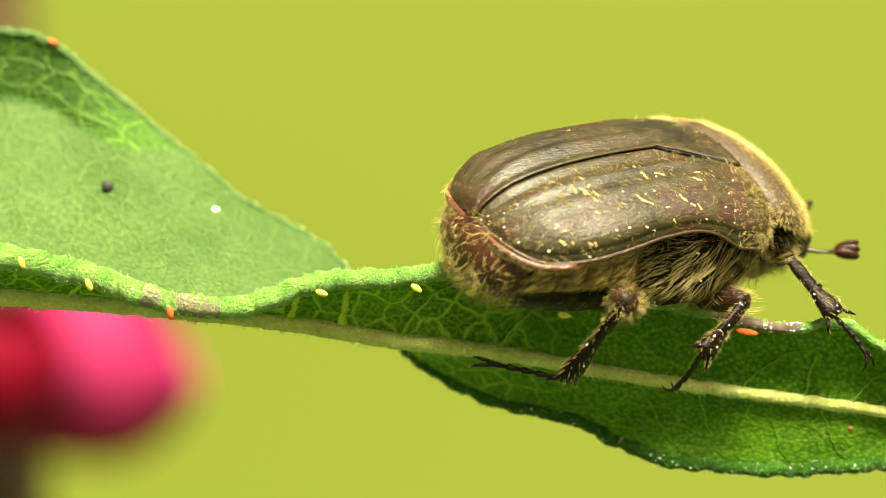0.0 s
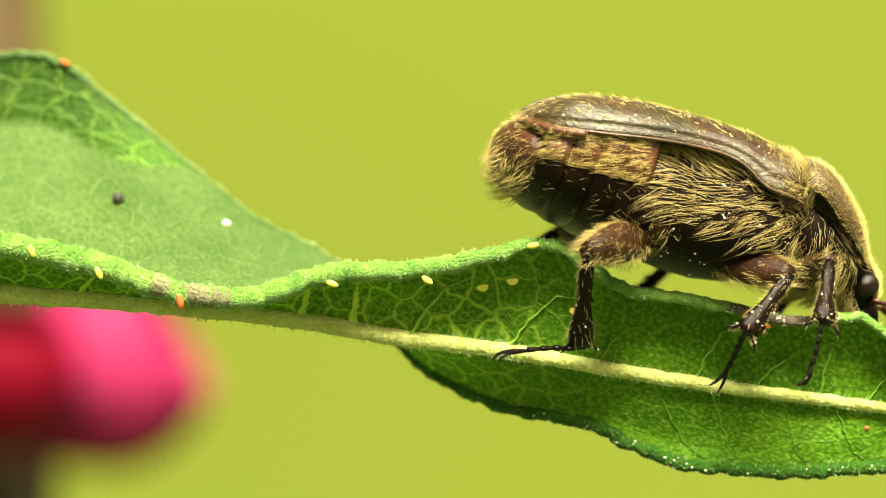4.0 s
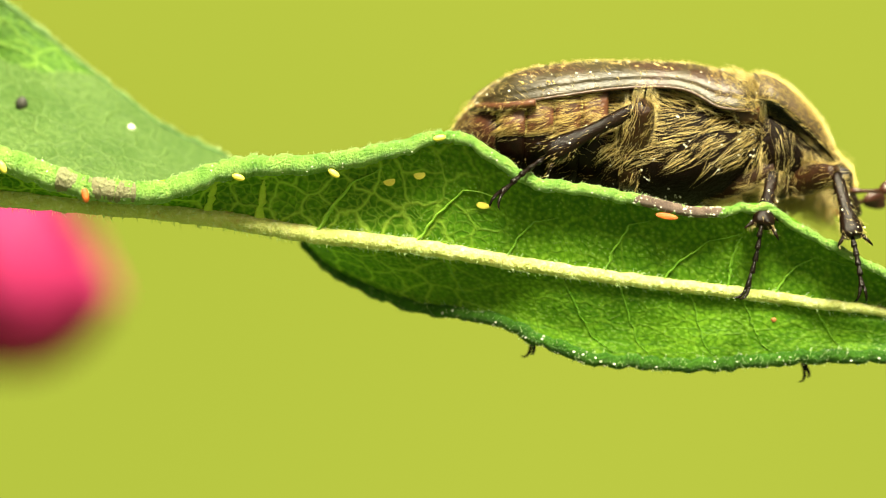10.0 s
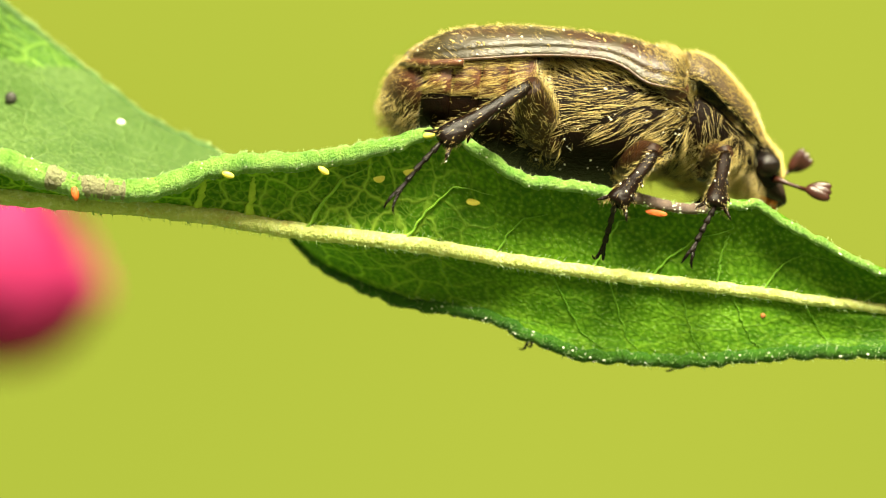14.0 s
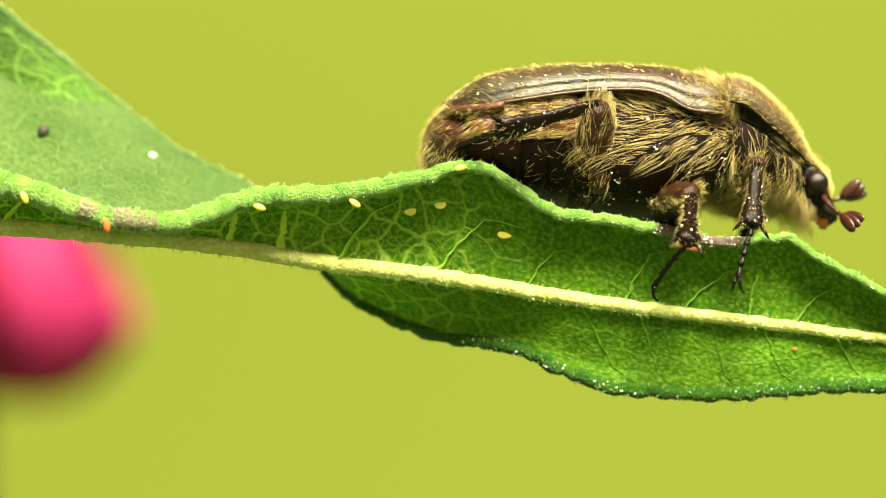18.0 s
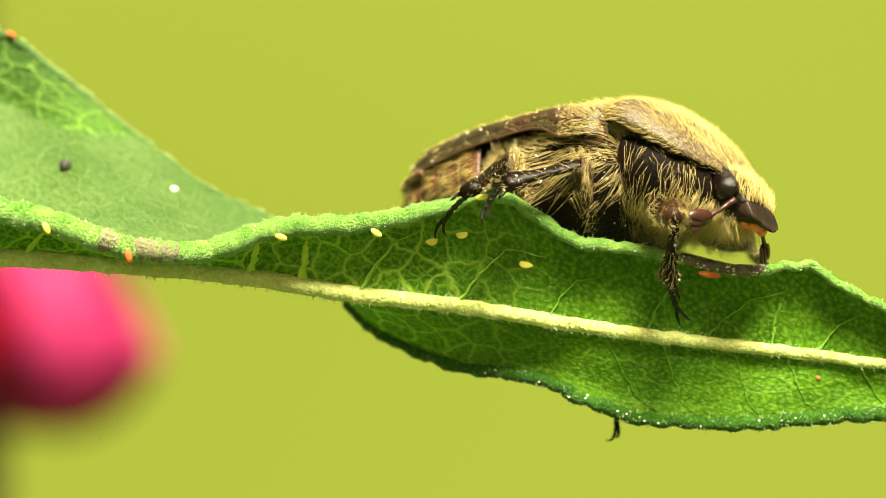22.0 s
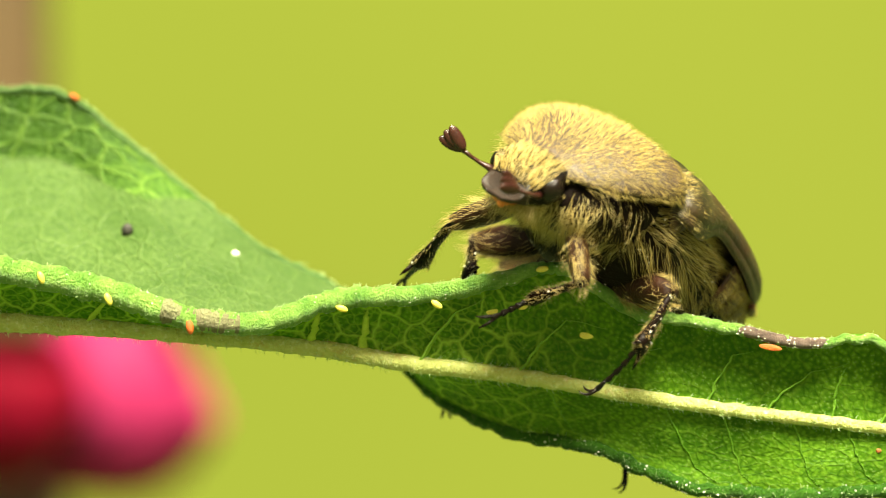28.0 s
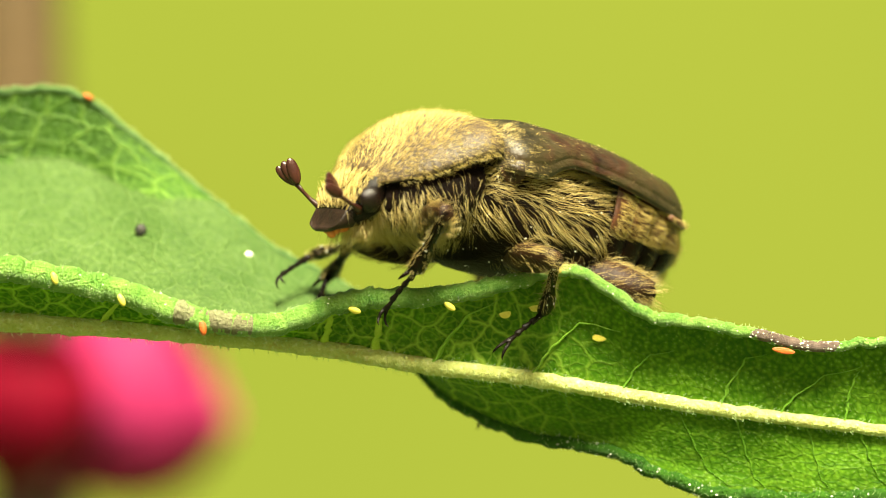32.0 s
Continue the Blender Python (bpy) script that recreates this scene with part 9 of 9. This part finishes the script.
    walk(tibia, [
        (0, pose(0.001089, 0.003292, -0.002823, 19.8, -21.1, -143.9)),
        (0.5, pose(0.000814, 0.003505, -0.002680, 23.2, -14.8, -138.2)),
        (1, pose(0.000236, 0.003656, -0.002697, 26.6, -9.6, -134.9)),
        (1.5, pose(-0.000007, 0.003663, -0.002732, -121.6, 22.1, 89.4)),
        (2, pose(-0.001280, 0.003512, -0.002339, 70.5, -3.5, -128.4)),
        (2.5, pose(-0.001247, 0.003626, -0.001838, 74.9, 11.9, -128.5)),
        (3, pose(-0.001169, 0.003648, -0.001330, 84.4, 27.3, -128.6)),
        (3.5, pose(-0.001459, 0.003506, -0.001869, 89.5, 18.7, -119.7)),
        (4, pose(-0.001352, 0.003578, -0.001653, 91.5, 32.9, -131.4)),
        (4.5, pose(-0.001232, 0.003631, -0.001433, 84.9, 49.5, -154.7)),
        (5, pose(-0.001100, 0.003660, -0.001214, 60.3, 57.8, 166.7)),
        (5.5, pose(-0.000961, 0.003667, -0.001004, 37.9, 54.7, 135.0)),
        (6, pose(-0.000961, 0.003667, -0.001004, 40.8, 54.7, 135.0)),
        (6.5, pose(-0.000779, 0.003809, -0.001577, 112.3, 76.9, -153.4)),
        (7, pose(-0.000559, 0.003809, -0.002154, -174.6, 54.4, -83.2)),
        (7.5, pose(-0.001273, 0.003610, -0.001868, 176.7, 57.4, -93.0)),
        (8, pose(-0.001878, 0.003195, -0.001561, 164.8, 59.4, -104.3)),
        (8.5, pose(-0.001771, 0.003291, -0.001706, 162.7, 54.3, -104.3)),
        (9, pose(-0.001654, 0.003375, -0.001850, 160.7, 49.1, -104.2)),
        (9.5, pose(-0.001707, 0.003324, -0.001929, 162.3, 45.6, -100.9)),
        (10, pose(-0.001758, 0.003270, -0.002008, 164.1, 42.0, -98.0)),
        (10.5, pose(-0.001571, 0.003429, -0.001906, 173.5, 40.0, -88.9)),
        (11, pose(-0.001368, 0.003565, -0.001802, -174.9, 37.3, -80.3)),
        (11.5, pose(-0.000731, 0.003782, -0.002099, -172.8, 32.8, -83.0)),
        (12, pose(-0.000044, 0.003801, -0.002360, -172.1, 28.2, -85.4)),
        (12.5, pose(0.000435, 0.003718, -0.002442, -175.6, 35.4, -90.0)),
        (13, pose(0.000896, 0.003548, -0.002496, 177.7, 42.3, -95.6)),
        (13.5, pose(0.000525, 0.003582, -0.002728, 178.6, 38.9, -92.2)),
        (14, pose(0.000136, 0.003551, -0.002930, -179.0, 35.4, -89.1)),
        (14.5, pose(-0.001283, 0.003426, -0.002566, -174.2, 48.0, -84.3)),
        (15, pose(-0.001245, 0.003570, -0.002196, 173.7, 62.3, -97.5)),
        (15.5, pose(-0.001175, 0.003663, -0.001792, 128.0, 74.7, -143.0)),
        (16, pose(-0.001077, 0.003695, -0.001385, 65.5, 68.1, 154.2)),
        (16.5, pose(-0.000961, 0.003667, -0.001004, 47.1, 54.7, 135.0)),
        (17, pose(-0.000961, 0.003667, -0.001004, 45.9, 54.7, 135.0)),
        (17.5, pose(-0.000961, 0.003667, -0.001004, 45.2, 54.7, 135.0)),
        (18, pose(-0.000961, 0.003667, -0.001004, 44.9, 54.7, 135.0)),
        (18.5, pose(-0.000961, 0.003667, -0.001004, 44.7, 54.7, 135.0)),
        (19, pose(-0.000961, 0.003667, -0.001004, 44.6, 54.7, 135.0)),
        (19.5, pose(0.000355, 0.003841, -0.001342, 114.6, 71.2, -150.7)),
        (20, pose(0.001545, 0.003310, -0.001766, 169.0, 47.9, -94.7)),
        (20.5, pose(0.000822, 0.003718, -0.001907, -178.1, 49.0, -83.4)),
        (21, pose(0.000002, 0.003871, -0.002021, -163.1, 48.9, -71.9)),
        (21.5, pose(-0.000530, 0.003841, -0.001993, -143.8, 51.2, -55.9)),
        (22, pose(-0.001044, 0.003704, -0.001951, -124.0, 51.3, -39.2)),
        (22.5, pose(-0.001053, 0.003717, -0.001745, -105.8, 55.0, -21.9)),
        (23, pose(-0.001055, 0.003716, -0.001539, -87.2, 56.0, -2.5)),
        (23.5, pose(-0.001507, 0.003453, -0.002028, -89.0, 51.5, -7.2)),
        (24, pose(-0.001853, 0.003028, -0.002488, -90.3, 46.9, -11.1)),
        (24.5, pose(-0.000961, 0.003667, -0.001004, 53.4, 54.7, 135.0)),
        (25, pose(-0.001690, 0.003203, -0.000869, 37.8, 60.8, 122.3)),
        (25.5, pose(-0.002474, 0.001986, -0.000842, 17.6, 65.4, 103.5)),
        (26, pose(-0.002522, 0.000556, -0.001066, -6.7, 66.9, 79.9)),
        (26.5, pose(-0.002182, -0.000216, -0.001294, -28.8, 65.0, 58.0)),
        (27, pose(-0.002159, -0.000287, -0.001619, -8.7, 62.3, 80.5)),
        (27.5, pose(-0.002152, -0.000294, -0.001556, 3.2, 61.6, 93.6)),
        (28, pose(-0.002143, -0.000301, -0.001493, 14.7, 59.7, 105.7)),
        (28.5, pose(-0.002270, 0.002655, -0.002114, 87.9, 52.9, -165.1)),
        (29, pose(0.000537, 0.003779, -0.002108, 91.7, 14.0, -133.8)),
        (29.5, pose(-0.000726, 0.003792, -0.002048, 90.4, 13.3, -127.0)),
        (30, pose(-0.001840, 0.003216, -0.001894, 89.4, 12.5, -120.3)),
        (30.5, pose(-0.001909, 0.003163, -0.001785, 86.9, 10.6, -119.6)),
        (31, pose(-0.001972, 0.003104, -0.001675, 84.0, 8.7, -118.9)),
        (31.5, pose(-0.001996, 0.003075, -0.001779, 82.3, 9.5, -119.8)),
        (32, pose(-0.002016, 0.003042, -0.001882, 81.5, 10.4, -120.8)),
    ])
    walk(tarsus, [
        (0, pose(-0.001097, 0.001697, -0.001781, -51.9, 35.7, 72.0)),
        (0.5, pose(-0.001276, 0.001638, -0.001937, -57.0, 30.5, 80.7)),
        (1, pose(-0.001781, 0.001630, -0.002213, -64.5, 26.5, 91.4)),
        (1.5, pose(0.000019, 0.006350, -0.003821, -34.4, -2.2, -144.4)),
        (2, pose(-0.003079, 0.001244, -0.002165, -2.5, 29.8, 94.2)),
        (2.5, pose(-0.003014, 0.001406, -0.002438, -1.2, 19.5, 93.1)),
        (3, pose(-0.002777, 0.001635, -0.002661, -0.5, 9.1, 92.1)),
        (3.5, pose(-0.002819, 0.001119, -0.002797, 0.5, 9.8, 93.6)),
        (4, pose(-0.002962, 0.001751, -0.003228, -3.2, 9.8, 78.7)),
        (4.5, pose(-0.002934, 0.002826, -0.003638, -8.4, 9.0, 61.1)),
        (5, pose(-0.002601, 0.004016, -0.003670, -13.6, 7.4, 43.7)),
        (5.5, pose(-0.002145, 0.004851, -0.003372, -17.6, 5.5, 29.1)),
        (6, pose(-0.002145, 0.004851, -0.003372, -19.1, 5.5, 29.1)),
        (6.5, pose(-0.001366, 0.003514, -0.004402, -27.6, 41.7, 8.5)),
        (7, pose(-0.000358, 0.002133, -0.004512, -75.9, 66.1, -51.2)),
        (7.5, pose(-0.001356, 0.002048, -0.004310, -67.5, 66.9, -41.4)),
        (8, pose(-0.002243, 0.001766, -0.004059, -59.8, 67.1, -31.3)),
        (8.5, pose(-0.002188, 0.001651, -0.004061, -79.0, 71.1, -49.5)),
        (9, pose(-0.002119, 0.001536, -0.004044, -104.9, 72.6, -73.4)),
        (9.5, pose(-0.002091, 0.001333, -0.004002, -116.7, 72.5, -82.4)),
        (10, pose(-0.002059, 0.001137, -0.003949, -128.8, 72.0, -91.0)),
        (10.5, pose(-0.001527, 0.001207, -0.003770, -110.5, 72.4, -70.1)),
        (11, pose(-0.000981, 0.001290, -0.003559, -91.6, 70.6, -50.7)),
        (11.5, pose(-0.000435, 0.001362, -0.003668, -87.9, 68.8, -48.5)),
        (12, pose(0.000160, 0.001253, -0.003730, -83.8, 67.0, -46.7)),
        (12.5, pose(0.000434, 0.001353, -0.004121, -95.0, 72.4, -57.0)),
        (13, pose(0.000688, 0.001415, -0.004450, -117.3, 76.8, -74.9)),
        (13.5, pose(0.000438, 0.001327, -0.004550, -120.0, 73.4, -75.5)),
        (14, pose(0.000172, 0.001187, -0.004610, -120.3, 70.0, -75.9)),
        (14.5, pose(-0.001091, 0.001496, -0.004723, -94.8, 67.2, -52.1)),
        (15, pose(-0.001421, 0.002232, -0.004763, -57.6, 60.1, -15.3)),
        (15.5, pose(-0.001788, 0.003202, -0.004589, -34.8, 42.2, 9.1)),
        (16, pose(-0.002053, 0.004166, -0.004075, -25.7, 21.5, 21.9)),
        (16.5, pose(-0.002145, 0.004851, -0.003372, -22.6, 5.5, 29.1)),
        (17, pose(-0.002145, 0.004851, -0.003372, -21.9, 5.5, 29.1)),
        (17.5, pose(-0.002145, 0.004851, -0.003372, -21.5, 5.5, 29.1)),
        (18, pose(-0.002145, 0.004851, -0.003372, -21.2, 5.5, 29.1)),
        (18.5, pose(-0.002145, 0.004851, -0.003372, -21.1, 5.5, 29.1)),
        (19, pose(-0.002145, 0.004851, -0.003372, -21.0, 5.5, 29.1)),
        (19.5, pose(-0.000461, 0.003385, -0.004088, -31.4, 53.6, 20.1)),
        (20, pose(0.001385, 0.001374, -0.003919, 168.8, 75.5, -121.8)),
        (20.5, pose(0.001041, 0.001827, -0.004095, 167.0, 78.6, -117.1)),
        (21, pose(0.000596, 0.002059, -0.004205, 171.1, 81.7, -108.8)),
        (21.5, pose(0.000488, 0.002337, -0.004254, -141.0, 83.4, -60.3)),
        (22, pose(0.000364, 0.002558, -0.004213, -98.5, 80.2, -20.6)),
        (22.5, pose(0.000489, 0.003098, -0.004122, -75.4, 79.2, 0.0)),
        (23, pose(0.000565, 0.003646, -0.003944, -57.8, 77.0, 15.5)),
        (23.5, pose(0.000283, 0.003227, -0.004298, -62.7, 74.0, 6.7)),
        (24, pose(0.000093, 0.002646, -0.004605, -64.0, 70.7, 0.7)),
        (24.5, pose(-0.002145, 0.004851, -0.003372, -42.6, 5.5, 29.1)),
        (25, pose(-0.002445, 0.004398, -0.003401, -31.7, 18.2, 36.5)),
        (25.5, pose(-0.002756, 0.003159, -0.003479, -23.2, 32.6, 46.8)),
        (26, pose(-0.002323, 0.001674, -0.003735, -14.1, 45.9, 61.0)),
        (26.5, pose(-0.001533, 0.000821, -0.003923, -2.8, 55.1, 78.8)),
        (27, pose(-0.001937, 0.001044, -0.004186, -0.6, 51.4, 83.4)),
        (27.5, pose(-0.002239, 0.001083, -0.004106, 0.0, 50.9, 86.0)),
        (28, pose(-0.002538, 0.001107, -0.003997, 0.9, 50.3, 88.5)),
        (28.5, pose(-0.003961, 0.002207, -0.004426, 69.5, 53.4, -150.0)),
        (29, pose(-0.001411, 0.001749, -0.002809, 47.9, -5.5, -116.8)),
        (29.5, pose(-0.002425, 0.001539, -0.002716, -0.1, -1.7, -48.2)),
        (30, pose(-0.003268, 0.000771, -0.002521, -10.8, 4.2, 20.1)),
        (30.5, pose(-0.003316, 0.000684, -0.002317, -15.7, 6.1, 22.0)),
        (31, pose(-0.003357, 0.000594, -0.002111, -18.3, 7.8, 24.0)),
        (31.5, pose(-0.003418, 0.000594, -0.002259, -20.0, 6.5, 22.7)),
        (32, pose(-0.003474, 0.000591, -0.002407, -21.1, 5.2, 21.3)),
    ])
    walk(ANTENNAE[0], [
        (0, pose(0.00631, 0.00080, -0.00156, 0, 0, 0)),
        (9, pose(0.00631, 0.00080, -0.00156, 0, 0, 0)),
        (13, pose(0.00631, 0.00080, -0.00156, 0, 20, 0)),
        (14, pose(0.00631, 0.00080, -0.00156, 0, -32, -16)),
        (17, pose(0.00631, 0.00080, -0.00156, 0, -8, -16)),
        (19, pose(0.00631, 0.00080, -0.00156, 0, -16, -20)),
        (20.3, pose(0.00631, 0.00080, -0.00156, 0, 5, 25)),
        (21.3, pose(0.00631, 0.00080, -0.00156, 0, 25, 75)),
        (22, pose(0.00631, 0.00080, -0.00156, 0, 40, 120)),
        (22.6, pose(0.00631, 0.00080, -0.00156, 0, 45, 192)),
        (24.5, pose(0.00631, 0.00080, -0.00156, 0, 45, 192)),
        (25.2, pose(0.00631, 0.00080, -0.00156, 0, 35, 100)),
        (25.8, pose(0.00631, 0.00080, -0.00156, 0, 15, 40)),
        (26.5, pose(0.00631, 0.00080, -0.00156, 0, 8, 0)),
        (27, pose(0.00631, 0.00080, -0.00156, 0, 4, 4)),
        (28, pose(0.00631, 0.00080, -0.00156, 0, 20, -8)),
        (30, pose(0.00631, 0.00080, -0.00156, 0, -8, 16)),
        (32, pose(0.00631, 0.00080, -0.00156, 0, -12, 12)),
    ])
    walk(ANTENNAE[1], [
        (0, pose(0.00631, -0.00080, -0.00156, 0, -4, -36)),
        (1, pose(0.00631, -0.00080, -0.00156, 0, -32, -24)),
        (3, pose(0.00631, -0.00080, -0.00156, 0, 0, 0)),
        (9, pose(0.00631, -0.00080, -0.00156, 0, 0, 0)),
        (13, pose(0.00631, -0.00080, -0.00156, 0, -8, 0)),
        (14, pose(0.00631, -0.00080, -0.00156, 0, 16, -12)),
        (17, pose(0.00631, -0.00080, -0.00156, 0, 44, -12)),
        (19, pose(0.00631, -0.00080, -0.00156, 0, 40, -88)),
        (20, pose(0.00631, -0.00080, -0.00156, 0, 28, -8)),
        (21, pose(0.00631, -0.00080, -0.00156, 0, 68, -32)),
        (21.5, pose(0.00631, -0.00080, -0.00156, 0, 35, -60)),
        (22, pose(0.00631, -0.00080, -0.00156, 0, 40, -115)),
        (22.6, pose(0.00631, -0.00080, -0.00156, 0, 45, -192)),
        (24.5, pose(0.00631, -0.00080, -0.00156, 0, 45, -192)),
        (25.2, pose(0.00631, -0.00080, -0.00156, 0, 35, -110)),
        (25.8, pose(0.00631, -0.00080, -0.00156, 0, 12, -75)),
        (26.5, pose(0.00631, -0.00080, -0.00156, 0, 0, -56)),
        (28, pose(0.00631, -0.00080, -0.00156, 0, 4, -48)),
        (30, pose(0.00631, -0.00080, -0.00156, 0, -4, -32)),
        (32, pose(0.00631, -0.00080, -0.00156, 0, -32, -28)),
    ])


motions()
